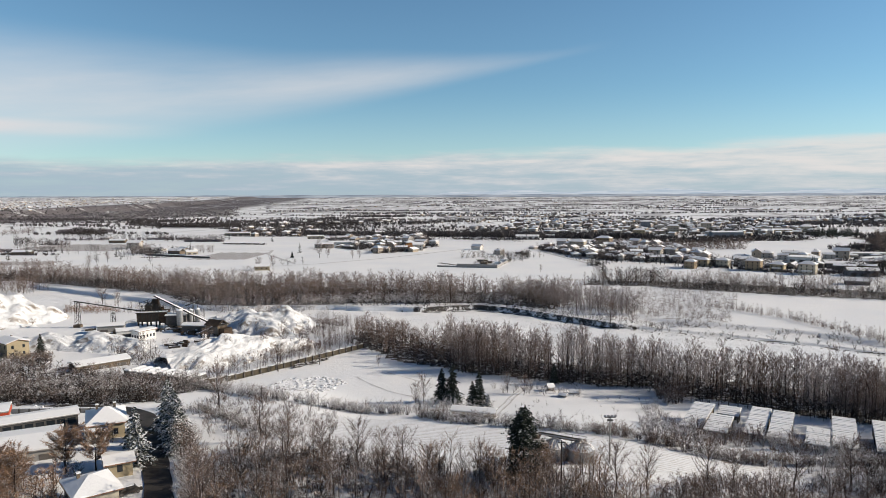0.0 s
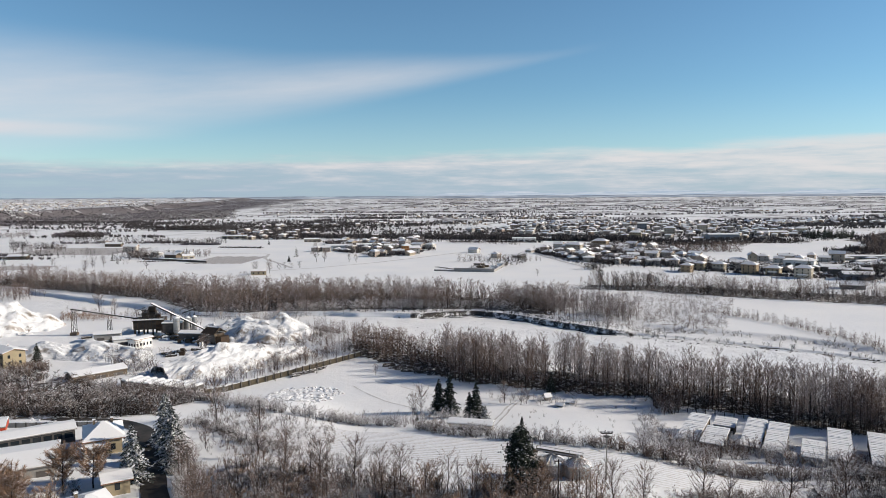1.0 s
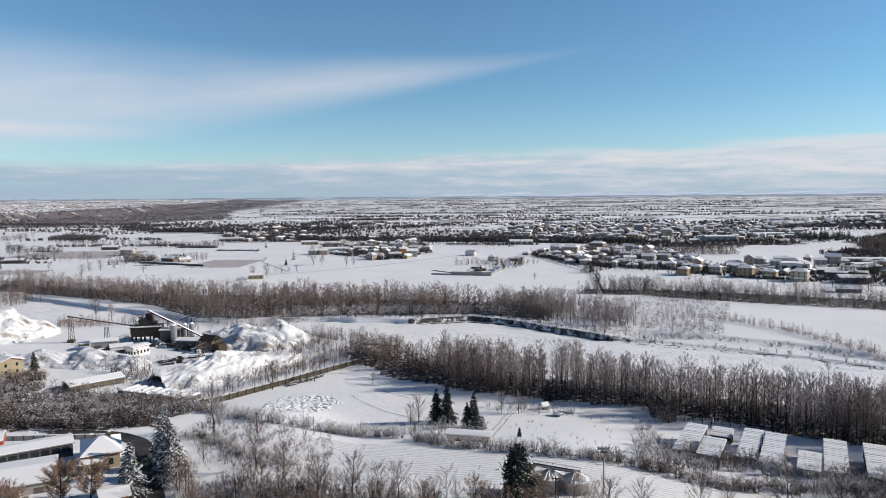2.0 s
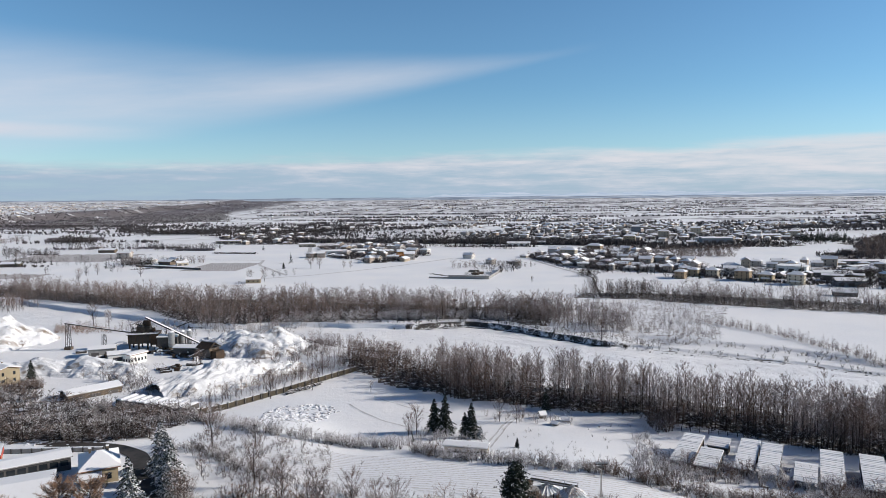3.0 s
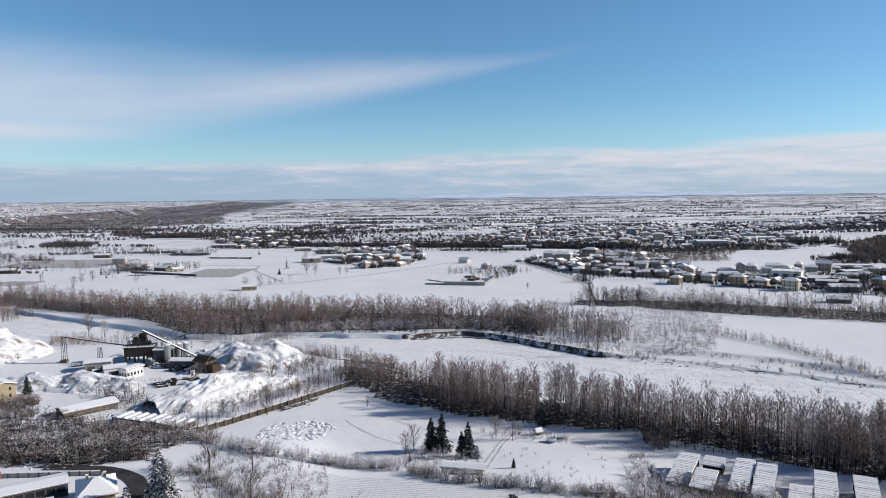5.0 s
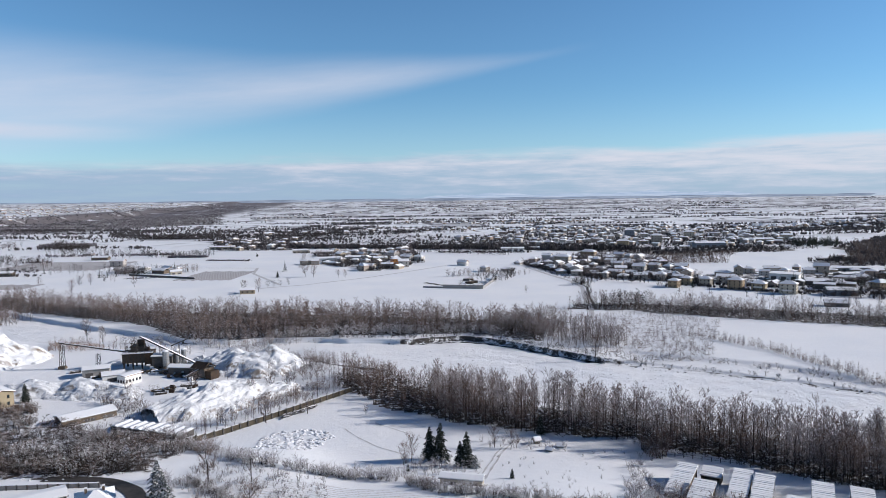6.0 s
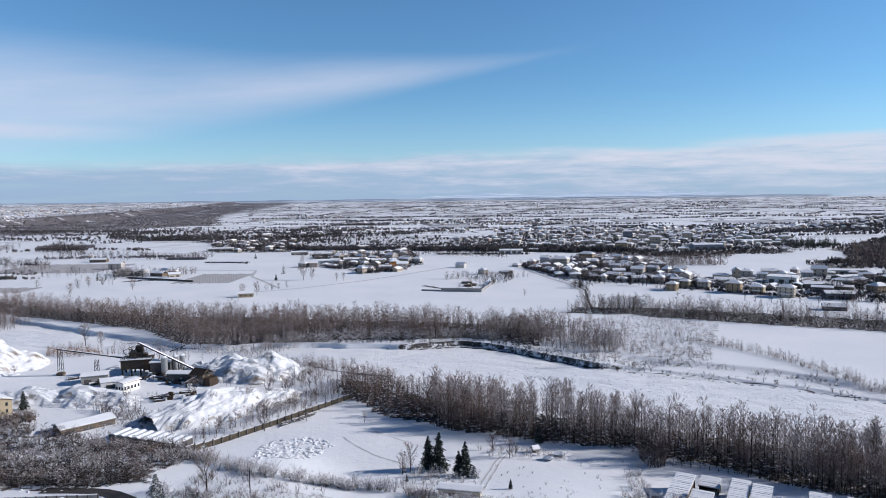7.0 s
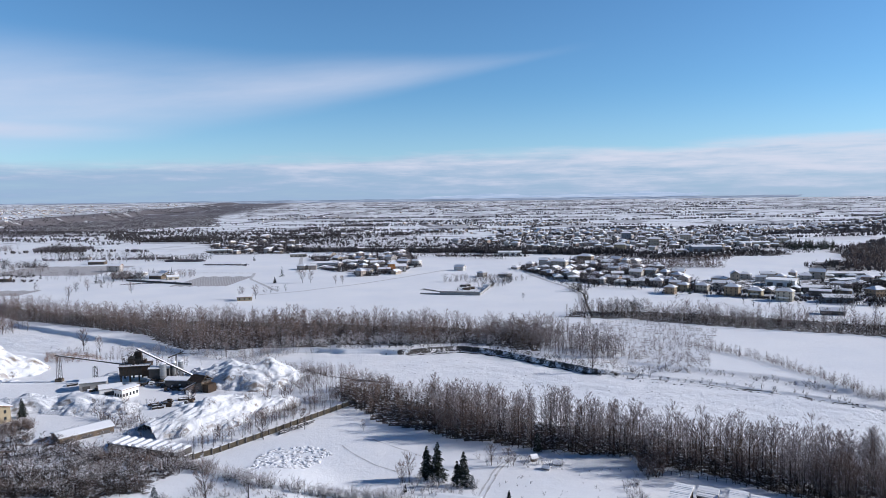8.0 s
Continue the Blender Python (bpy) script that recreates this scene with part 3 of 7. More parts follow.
def wood_stuff(name, places, models, sizes, mat, label, category, seed):
    v, t, f = planted(places, models, sizes, np.random.default_rng(seed))
    return tagged(new(name, tri_mesh(name, v, t, mat, which=f)), label, category, kind="stuff")


POPLAR = [joined(*bare_tree(10 + i, 13.0, 2.6, 21, 15, 1.45, 0.13, 0.14, 0.036, 0.10, light=True)) for i in range(7)]
BROAD = [joined(*bare_tree(30 + i, 10.0, 3.2, 18, 20, 1.15, 0.17, 0.16, 0.028, 0.14)) for i in range(5)]
FAR_TREE = [joined(*bare_tree(50 + i, 10.5, 2.7, 11, 10, 1.2, 0.11, 0.06, 0.062, 0.14, light=True)) for i in range(7)]
YARD_TREE = [joined(*bare_tree(60 + i, 8.0, 3.0, 9, 6, 0.7, 0.18, 0.05, 0.13, 0.24, light=True)) for i in range(6)]
SHRUB = [bush(70 + i, 3.3, 1.7, 7, 20, 0.030) for i in range(8)]
LOW_SHRUB = [bush(90 + i, 2.3, 1.4, 5, 14, 0.026) for i in range(6)]
FAR_SHRUB = [joined(*bare_tree(130 + i, 3.2, 1.7, 5, 13, 0.7, 0.05, 0.02, 0.056, 0.26, light=True)) for i in range(6)]
SAPLING = [joined(*bare_tree(110 + i, 6.0, 1.0, 11, 8, 1.1, 0.05, 0.04, 0.028, 0.15, light=True)) for i in range(5)]

def shade_sheet_look(dark, light, snow_share, scale):
    """Sheet that darkens the ground between stems and houses, with patches of snow."""
    def build(n, where):
        fine = n.noise(where, scale, 6.0, 0.7)
        dark_mix = n.mix(n.noise(where, scale * 4.0, 4.0, 0.7), dark, light)
        return n.mix(n.smooth(fine, 0.62 - snow_share * 0.5, 0.70 - snow_share * 0.5), dark_mix, (0.80, 0.815, 0.845)), fine, 0.7
    return build


# shade inside the woods painted as dark ground sheets
WOOD_SHADE = material("wood_shade", shade_sheet_look((0.018, 0.013, 0.010), (0.10, 0.075, 0.058), 0.20, 0.55), 0.95)
THICKET_SHADE = material("thicket_shade", shade_sheet_look((0.02, 0.015, 0.013), (0.10, 0.075, 0.066), 0.38, 0.20), 0.95)
# brown-patched sheet that darkens the ground under low brush
BRUSH_SHEET = material("snow_patched_brown", shade_sheet_look((0.10, 0.08, 0.065), (0.30, 0.25, 0.21), 0.50, 0.25), 0.95)
GARDEN_SHADE = material("slush_and_shade", shade_sheet_look((0.03, 0.027, 0.026), (0.13, 0.115, 0.115), 0.30, 0.13), 0.9)


def floor_patch(name, poly, mat, label, category, cell=3.0, lift=0.07, ragged=2.5):
    """A sheet laid on the land inside a polygon, with a ragged edge."""
    lo, hi = np.min(poly, axis=0), np.max(poly, axis=0)
    xs, ys = np.arange(lo[0], hi[0] + cell, cell), np.arange(lo[1], hi[1] + cell, cell)
    gx, gy = np.meshgrid(xs, ys)
    cx, cy = (gx[:-1, :-1] + cell / 2).ravel(), (gy[:-1, :-1] + cell / 2).ravel()
    keep = inside(poly, cx + ragged * bumps(cx, cy, 3.1 * cell, 2.0), cy + ragged * bumps(cx, cy, 2.7 * cell, 7.0))
    i = (np.arange(len(ys) - 1)[:, None] * len(xs) + np.arange(len(xs) - 1)[None, :]).ravel()[keep]
    n = len(xs)
    tris = np.concatenate([np.stack([i, i + 1, i + n + 1], 1), np.stack([i, i + n + 1, i + n], 1)])
    used, tris = np.unique(tris, return_inverse=True)
    verts = np.stack([gx.ravel(), gy.ravel(), land(gx, gy).ravel() + lift], 1)[used]
    return tagged(new(name, tri_mesh(name, verts, tris.reshape(-1, 3), mat, True)), label, category, kind="structure")


rng = np.random.default_rng(7)
STRIP_FRONT = [(-40, 287), (-18, 256), (3.0, 241.0), (22.0, 233.0), (40.0, 224.0), (65.9, 216.6), (73.8, 207.3), (87.3, 199.4), (96.9, 184.1), (112.0, 168.5), (134.1, 141.3)]
STRIP_BACK = [(164.4, 167.2), (139.3, 202.9), (100.0, 222.0), (60, 246), (30, 260), (0, 280), (-20, 300), (-38, 308)]
strip = STRIP_FRONT + STRIP_BACK
head_end = [(-40, 287), (-18, 256), (3.0, 241.0), (12, 268), (-20, 300), (-38, 308)]
wood_stuff("poplar_wood_end", strewn(head_end, 170, rng, 0.1), POPLAR, (0.4, 0.8), BARK_WARM, "younger bare poplars at the end of the belt", "trees", 27)
wood_stuff("belt_brush", strewn([(-66, 345), (-52, 322), (-40, 300), (-20, 300), (-8, 290), (12, 275), (16, 282), (-12, 312), (-44, 342)], 170, rng, 0.1), SAPLING, (0.5, 1.1), BARK, "thin brush along the river edge", "shrubs", 28)
mixed_wood("poplar_wood", strewn(STRIP_FRONT[2:] + STRIP_BACK[:-2], 800, rng, 0.05), POPLAR, (0.62, 1.05), (BARK, POPLAR_TWIG, BARK_WARM, POPLAR_TWIG), ("belt of tall bare poplars with frosted twigs", "belt of tall bare poplars with pale twigs", "belt of tall bare poplars with brown twigs", "belt of tall bare poplars with pale twigs"), "trees", 1)
wood_stuff("poplar_wood_edge", along(STRIP_FRONT[2:], 80, 2.0, rng), POPLAR, (0.75, 1.1), BARK_WARM, "brown bare trees along the edge of the belt", "trees", 2)
# near-black scrub put in so the foot of the belt reads shaded
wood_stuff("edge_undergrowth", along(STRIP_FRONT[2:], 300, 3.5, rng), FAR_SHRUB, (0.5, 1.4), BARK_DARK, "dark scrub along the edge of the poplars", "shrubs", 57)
wood_stuff("undergrowth", strewn(strip, 800, rng), FAR_SHRUB, (0.6, 1.5), BARK_DARK, "near-black undergrowth standing for shade below the poplars", "shrubs", 3)

floor_patch("wood_floor", strip, WOOD_SHADE, "dark snow-patched shade sheet below the poplars", "ground", 2.5)
FARSIDE = [(-350, 520), (-310, 505), (-260, 480), (-225, 464), (-179, 436), (-139, 388), (-111, 388), (-73, 395), (-12, 394), (24, 396), (45, 384), (60, 372), (92, 428), (26, 442), (-2, 449), (-56, 463), (-115, 478), (-174, 488), (-238, 509), (-300, 540), (-350, 562)]
floor_patch("wood_floor", FARSIDE, WOOD_SHADE, "dark snow-patched shade sheet in the riverside wood", "ground", 4.0, 0.09)
mixed_wood("riverside_wood", strewn(FARSIDE, 2050, rng, 0.03), FAR_TREE, (0.4, 1.2), (BARK_WARM, BARK, BARK_WARM), ("brown bare wood along the far river bank", "grey frosted wood along the far river bank", "brown bare wood along the far river bank"), "trees", 4, 14.0)
wood_stuff("riverside_brush", strewn(FARSIDE, 1100, rng), FAR_SHRUB, (0.7, 1.7), BARK_DARK, "snowy brush at the foot of the riverside wood", "shrubs", 5)
wood_stuff("shore_bushes", strewn([(-193, 402), (-171, 389), (-136, 386), (-113, 374), (-92, 368), (-76, 385), (-60, 388), (-66, 402), (-115, 400), (-146, 408)], 230, rng, 0.3, 9.0), FAR_SHRUB, (0.4, 1.2), BARK_WHITE, "frosted bushes strewn along the shore", "shrubs", 327)
wood_stuff("shore_trees", strewn([(-171, 392), (-136, 387), (-113, 376), (-92, 370), (-76, 386), (-66, 400), (-115, 398)], 60, rng, 0.3, 9.0), FAR_TREE, (0.35, 0.8), POPLAR_TWIG, "pale bare trees strewn along the shore", "trees", 328)
wood_stuff("riverside_willows", strewn([(-100, 384), (-60, 388), (-12, 392), (24, 394), (45, 382), (30, 412), (-20, 412), (-80, 410)], 330, rng, 0.12, 12.0), FAR_SHRUB, (0.7, 1.6), RIME, "rimed willows before the riverside wood", "shrubs", 67)
RIGHT_BELT = [(98, 478), (141, 466), (180, 440), (215, 421), (260, 401), (310, 376), (345, 402), (290, 430), (240, 456), (165, 494), (112, 500)]
floor_patch("wood_floor", RIGHT_BELT, WOOD_SHADE, "dark snow-patched shade sheet in the field belt", "ground", 4.0, 0.09)
mixed_wood("field_belt", strewn(RIGHT_BELT, 560, rng, 0.06, 16.0), FAR_TREE, (0.4, 1.0), (BARK, BARK_WARM, POPLAR_TWIG), ("low grey belt of bare trees beside the fields", "low brown belt of bare trees beside the fields", "low pale belt of bare trees beside the fields"), "trees", 6)
wood_stuff("round_thicket", strewn([(122, 478), (150, 470), (160, 492), (128, 498)], 60, rng), FAR_TREE, (0.7, 1.05), BARK_DARK, "dense dark thicket by the lane", "trees", 7)
wood_stuff("field_belt_brush", strewn(RIGHT_BELT, 620, rng, 0.05, 16.0), FAR_SHRUB, (0.6, 1.5), BARK_DARK, "dark brush under the field belt", "shrubs", 30)
BRUSH = [(60, 380), (85, 338), (111, 327), (140, 330), (156, 368), (182, 420), (141, 455), (95, 445), (70, 410)]
floor_patch("brush_floor", BRUSH, BRUSH_SHEET, "snow-patched brown sheet between low willows", "ground", 4.0, 0.09)
mixed_wood("flood_brush", strewn(BRUSH, 1400, rng, 0.3, 11.0), FAR_SHRUB, (0.3, 0.85), (RIME, BARK_WHITE, BARK), ("rimed low willows on the flood plain", "snow-laden low willows on the flood plain", "frosted low willows on the flood plain"), "shrubs", 8, 12.0)
wood_stuff("flood_trees", strewn([(28, 392), (50, 380), (66, 362), (92, 352), (110, 350), (104, 385), (70, 415), (34, 420)], 300, rng, 0.1), FAR_TREE, (0.4, 1.1), BARK, "bare grey trees where the wood thins out", "trees", 34)
wood_stuff("bank_thicket", along([(-60, 389), (-11, 386), (21, 390), (44, 375), (62, 356), (83, 335), (111, 325)], 300, 1.5, rng), FAR_SHRUB, (0.3, 0.85), BARK_DARK, "dark roots and scrub on the river bank", "shrubs", 35)
wood_stuff("flood_saplings", strewn(BRUSH, 90, rng, 0.3), SAPLING, (0.6, 1.1), BARK, "thin bare saplings on the flood plain", "shrubs", 9)
ROW = [(146, 378), (158, 366), (174, 340), (182, 306), (188, 284), (205, 255)]
wood_stuff("sapling_row", along(ROW, 330, 3.4, rng), SAPLING, (0.25, 0.85), BARK, "row of thin bare saplings above the river", "trees", 10)
wood_stuff("bank_scrub", along([(83, 328), (111, 320), (132, 309), (161, 290), (178, 273), (240, 232)], 90, 2.0, rng), LOW_SHRUB, (0.5, 1.2), BARK_DARK, "dark scrub along the lower river bank", "shrubs", 11)
LEFT_END = [(-330, 452), (-285, 452), (-272, 470), (-285, 485), (-340, 490)]
wood_stuff("left_wood", strewn(LEFT_END, 130, rng), FAR_TREE, (0.6, 0.95), BARK_WARM, "brown wood beside the gravel works", "trees", 12)
wood_stuff("channel_brush", strewn([(-215, 385), (-130, 352), (-110, 345), (-112, 352), (-150, 366), (-205, 397)], 90, rng, 0.2), SAPLING, (0.5, 0.9), BARK, "thin brush along the side channel", "shrubs", 13)

SNOWY_BELT = [(-180, 185), (-135, 176), (-116.8, 173.0), (-103.7, 175.2), (-92.7, 173.5), (-85.2, 176.0), (-78.4, 179.0), (-77.3, 191.7), (-71.7, 203.2), (-77.8, 218.1), (-83.9, 222.2), (-97.2, 225.3), (-111.4, 232.2), (-125.1, 238.2), (-145.2, 247.5), (-161.9, 256.9), (-190, 268)]
floor_patch("wood_floor", SNOWY_BELT, THICKET_SHADE, "dark snow-patched shade sheet in the thicket", "ground", 2.0)
mixed_wood("snowy_thicket", strewn(SNOWY_BELT, 600, rng, 0.25, 9.0), SHRUB, (0.7, 1.7), (BARK_WHITE, BARK, BARK_WARM), ("thicket bowed under fresh snow", "grey frosted thicket", "reddish brown thicket dusted with snow"), "shrubs", 14)
# near-black cores paint shade into the gaps and front of the thicket
wood_stuff("thicket_core", strewn(SNOWY_BELT, 380, rng, 0.3, 9.0), LOW_SHRUB, (1.1, 1.9), BARK_DARK, "near-black branches standing for shade within the thicket", "shrubs", 15)
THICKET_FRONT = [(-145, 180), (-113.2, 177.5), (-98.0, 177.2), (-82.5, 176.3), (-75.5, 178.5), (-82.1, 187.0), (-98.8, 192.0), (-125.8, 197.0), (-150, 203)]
floor_patch("wood_floor", THICKET_FRONT, WOOD_SHADE, "dark shade sheet under the front of the thicket", "ground", 1.6, 0.12, 1.5)
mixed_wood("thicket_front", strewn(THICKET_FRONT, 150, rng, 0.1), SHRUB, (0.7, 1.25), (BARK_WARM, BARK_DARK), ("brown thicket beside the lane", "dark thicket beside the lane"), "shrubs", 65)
wood_stuff("thicket_front_core", strewn(THICKET_FRONT, 240, rng, 0.1), LOW_SHRUB, (0.9, 1.7), BARK_DARK, "near-black stems standing for shade beside the lane", "shrubs", 66)
HEDGE_A = [(-74.9, 210.5), (-59.1, 193.4), (-45.6, 184.1), (-31.3, 181.7), (-19.0, 180.5), (-8.7, 177.8)]
HEDGE_B = [(-5.5, 172.7), (4.1, 163.1), (15.3, 158.0), (28.7, 150.4), (41.0, 148.1), (47.3, 142.2), (56.0, 137.4), (71.6, 135.9), (91.6, 135.9), (108, 128)]
wood_stuff("hedge_left", along(HEDGE_A, 210, 2.6, rng), SHRUB, (0.5, 1.35), RIME, "snow-laden field hedge", "hedge", 16)
mixed_wood("hedge_right", along(HEDGE_B, 400, 2.7, rng), SHRUB, (0.45, 1.2), (RIME, BARK_WHITE, BARK_WARM), ("tall rimed field hedge", "tall snow-laden field hedge", "tall brown field hedge dusted with snow"), "hedge", 17, 5.0)
floor_patch("hedge_floor", [(18, 158), (29, 152), (42, 149), (55, 150), (70, 148), (88, 143), (108, 134), (108, 126), (92, 131), (72, 132), (56, 134), (46, 139), (40, 144), (28, 147)], BRUSH_SHEET, "snow-patched brown sheet under the hedge", "ground", 1.8, 0.16)
wood_stuff("hedge_core", np.concatenate([along(HEDGE_B, 230, 2.2, rng), along(HEDGE_A, 50, 1.6, rng)]), LOW_SHRUB, (0.5, 1.1), BARK_DARK, "dark stems within the field hedges", "hedge", 51)
wood_stuff("spruce_shrubs", strewn([(-8.5, 182.7), (13.1, 180.5), (14.5, 191.7), (2.0, 195.7), (-8.9, 200.6)], 46, rng), SHRUB, (0.5, 1.15), RIME, "snowy shrubs round the spruces", "shrubs", 31)
mixed_wood("shed_shrubs", strewn([(44.6, 144.2), (67.2, 149.8), (87.2, 138.8), (109.8, 131.7), (107.3, 141.3), (88.8, 148.7), (68.7, 161.6), (56.0, 170.1), (46.7, 160.0)], 260, rng), SHRUB, (0.65, 1.4), (RIME, RIME, BARK_WARM), ("snow-laden shrubs round the sheds", "snow-laden shrubs round the sheds", "brown shrubs round the sheds"), "shrubs", 18, 5.0)
FORE = [(-36.5, 94.1), (-40.6, 109.2), (-45.0, 121.1), (-41.5, 133.5), (-31.7, 130.3), (-20.5, 124.6), (-6.2, 116.6), (3.1, 115.6), (10.8, 117.8), (16.9, 115.6), (22.7, 106.3), (29.5, 94.4), (29.0, 85.6)]
floor_patch("wood_floor", FORE, BRUSH_SHEET, "snow-patched brown sheet in the near thicket", "ground", 1.5)
mixed_wood("foreground_thicket", strewn(FORE, 360, rng, 0.12), SHRUB, (0.6, 1.25), (BARK_WARM, BARK_RUST), ("tangled brown thicket dusted with snow", "tangled russet thicket"), "shrubs", 19)
wood_stuff("foreground_brush", strewn(FORE, 320, rng), SHRUB, (0.5, 1.1), BARK_WHITE, "snow-dusted brush in the near thicket", "shrubs", 20)
# near-black stems give the shade at the base of the thicket
wood_stuff("foreground_dark", strewn(FORE, 330, rng), LOW_SHRUB, (0.8, 1.7), BARK_DARK, "near-black stems standing for shade within the near thicket", "shrubs", 29)
wood_stuff("foreground_trees", strewn(FORE, 70, rng), BROAD, (0.4, 0.78), BARK_WARM, "brown bare trees rising out of the thicket", "trees", 26)
wood_stuff("brown_wood", strewn([(2.9, 115.5), (10.6, 117.1), (16.9, 115.0), (23.0, 106.1), (29.5, 94.3), (27.5, 86.2), (-4.8, 93.3), (-5.8, 113.9)], 46, rng), BROAD, (0.4, 0.75), BARK_RUST, "brown bare trees above the thicket", "trees", 36)
wood_stuff("corner_trees", strewn([(34.4, 95.5), (44.7, 109.7), (61.3, 115.7), (81.3, 113.0), (102.9, 104.9), (92.7, 93.7), (58.7, 94.9)], 46, rng, 0.1), BROAD, (0.36, 0.72), BARK_WARM, "brown bare trees beyond the stubble", "trees", 39)
# unseen trees right of the view, added for their shadows on the stubble
wood_stuff("edge_trees", strewn([(89.0, 102.8), (93.3, 119.1), (103.3, 121.2), (128, 112), (136, 128), (117.5, 135.4), (140, 100), (110, 95)], 95, rng), BROAD, (0.6, 1.15), BARK_WARM, "bare trees at the end of the stubble field", "trees", 43)
wood_stuff("side_wood", strewn([(82.9, 98.7), (79.3, 111.0), (85.5, 123.2), (99.5, 129.3), (124.5, 137.5), (150, 120), (150, 95), (110, 92)], 120, rng), FAR_TREE, (0.75, 1.15), BARK_WARM, "bare wood beside the stubble field", "trees", 58)
wood_stuff("reed_patch", strewn([(-215, 385), (-188, 384), (-172, 368), (-190, 362), (-205, 366)], 260, rng), FAR_SHRUB, (0.3, 0.75), BARK_RUST, "brown reeds beside the sand heap", "shrubs", 59)
wood_stuff("ledge_scrub", along([(100, 338), (120, 332), (140, 322), (165, 304), (190, 280), (225, 256)], 150, 3.0, rng), LOW_SHRUB, (0.4, 1.2), BARK_WHITE, "snowy scrub on the upper river bank", "shrubs", 63)
wood_stuff("ledge_bushes", np.array([(140, 322), (141, 321), (143, 321), (172, 297), (173, 296), (170, 298), (174, 298), (196, 277), (200, 274), (203, 272), (118, 331), (119, 330)], float), FAR_SHRUB, (0.7, 1.1), BARK_DARK, "dark bushes on the upper river bank", "shrubs", 64)
wood_stuff("row_brush", along(ROW, 300, 3.0, rng), FAR_SHRUB, (0.25, 0.7), BARK_WARM, "low brush under the sapling row", "shrubs", 44)
wood_stuff("lane_trees", along([(-37.5, 99.7), (-42.2, 112.9), (-47.4, 124.9), (-51.0, 133.1)], 22, 1.2, rng), BROAD, (0.5, 0.85), BARK_WARM, "bare trees shading the lane", "trees", 45)
wood_stuff("stubble_tufts", strewn([(29.0, 116.0), (59.4, 122.7), (95.1, 112.0), (102.9, 104.9), (92.8, 96.7), (58.9, 102.1), (34.5, 101.6)], 260, rng, 0.2), FAR_SHRUB, (0.15, 0.45), BARK_WARM, "dry weeds poking out of the stubble", "shrubs", 46)
CORNER = [(50, 113), (64.6, 117), (77.7, 118), (92, 134), (98, 144), (88, 146), (65.6, 127), (52, 122)]
wood_stuff("stubble_brush", strewn(CORNER, 120, rng, 0.25, 8.0), SHRUB, (0.35, 0.85), BARK_WHITE, "snowy brush in the stubble field", "shrubs", 68)
wood_stuff("stubble_thicket", strewn([(58, 118), (80, 116), (97, 130), (106, 140), (92, 140), (74, 126)], 130, rng, 0.2, 8.0), LOW_SHRUB, (0.6, 1.5), BARK_DARK, "dark thorny brush in the stubble field", "shrubs", 69)
wood_stuff("wall_saplings", along([(-80.7, 230.2), (-62, 256), (-38, 289)], 150, 2.6, rng), SAPLING, (0.5, 1.15), BARK_WARM, "thin bare saplings along the boundary wall", "trees", 47)
wood_stuff("river_saplings", strewn([(-100, 300), (-62, 292), (-44, 290), (-36, 305), (-50, 335), (-80, 345), (-98, 330)], 170, rng, 0.1), SAPLING, (0.5, 1.3), BARK, "thin bare trees between the works and the river", "trees", 48)
wood_stuff("works_trees", strewn([(-150, 262), (-118, 268), (-106, 280), (-118, 292), (-140, 280)], 16, rng), BROAD, (0.25, 0.5), BARK, "bare trees in the works yard", "trees", 49)
wood_stuff("thicket_fill", strewn(SNOWY_BELT, 420, rng, 0.02), FAR_SHRUB, (0.6, 1.2), BARK_DARK, "dark brush filling the thicket", "shrubs", 50)
wood_stuff("bin_trees", strewn([(13.5, 109.7), (17.4, 116.0), (26.1, 116.5), (27.9, 110.7), (23.1, 106.6)], 22, rng), BROAD, (0.35, 0.62), BARK_RUST, "brown bare trees before the bins", "trees", 38)
wood_stuff("lane_hedge", along([(-40.0, 102.8), (-46.6, 118.8), (-53.2, 133.9), (-59.0, 147.5), (-64.0, 160.6), (-69.3, 173.2)], 130, 1.0, rng), SHRUB, (0.5, 1.0), RIME, "snowy hedge beside the lane", "hedge", 21)
wood_stuff("slope_brush", along([(-63.4, 167.9), (-52.4, 160.6), (-41.2, 148.4), (-30.9, 139.8), (-21.0, 134.4), (-7.9, 124.6)], 190, 2.8, rng), SHRUB, (0.35, 0.85), BARK_WHITE, "brush along a snowy ditch", "shrubs", 22)
wood_stuff("low_right_brush", strewn([(26.2, 87.1), (33.5, 106.5), (48.7, 116.2), (84.9, 112.8), (100.3, 104.5), (90.0, 91.6)], 380, rng, 0.25), SHRUB, (0.5, 1.2), BARK_WARM, "brown brush between the trees", "shrubs", 23)
wood_stuff("yard_brush", strewn([(-87.9, 94.2), (-79.2, 121.2), (-67.8, 118.6), (-65.9, 112.6), (-61.0, 105.8), (-55.9, 94.2)], 220, rng), SHRUB, (0.65, 1.4), BARK_RUST, "reddish brush in a garden", "shrubs", 24)

# dark shrubs added where the yards lie in shade
wood_stuff("yard_shrubs", np.concatenate([along([(-76.1, 146.4), (-71.1, 142.2), (-69.1, 136.2)], 14, 1.2, rng), along([(-74.2, 128.3), (-67.0, 120.7), (-59.4, 113.7)], 20, 1.5, rng), along([(-85.1, 145.0), (-77.9, 142.2)], 10, 1.0, rng)]), SHRUB, (0.35, 0.75), BARK_DARK, "dark shrubs added for shade between the houses", "shrubs", 37)

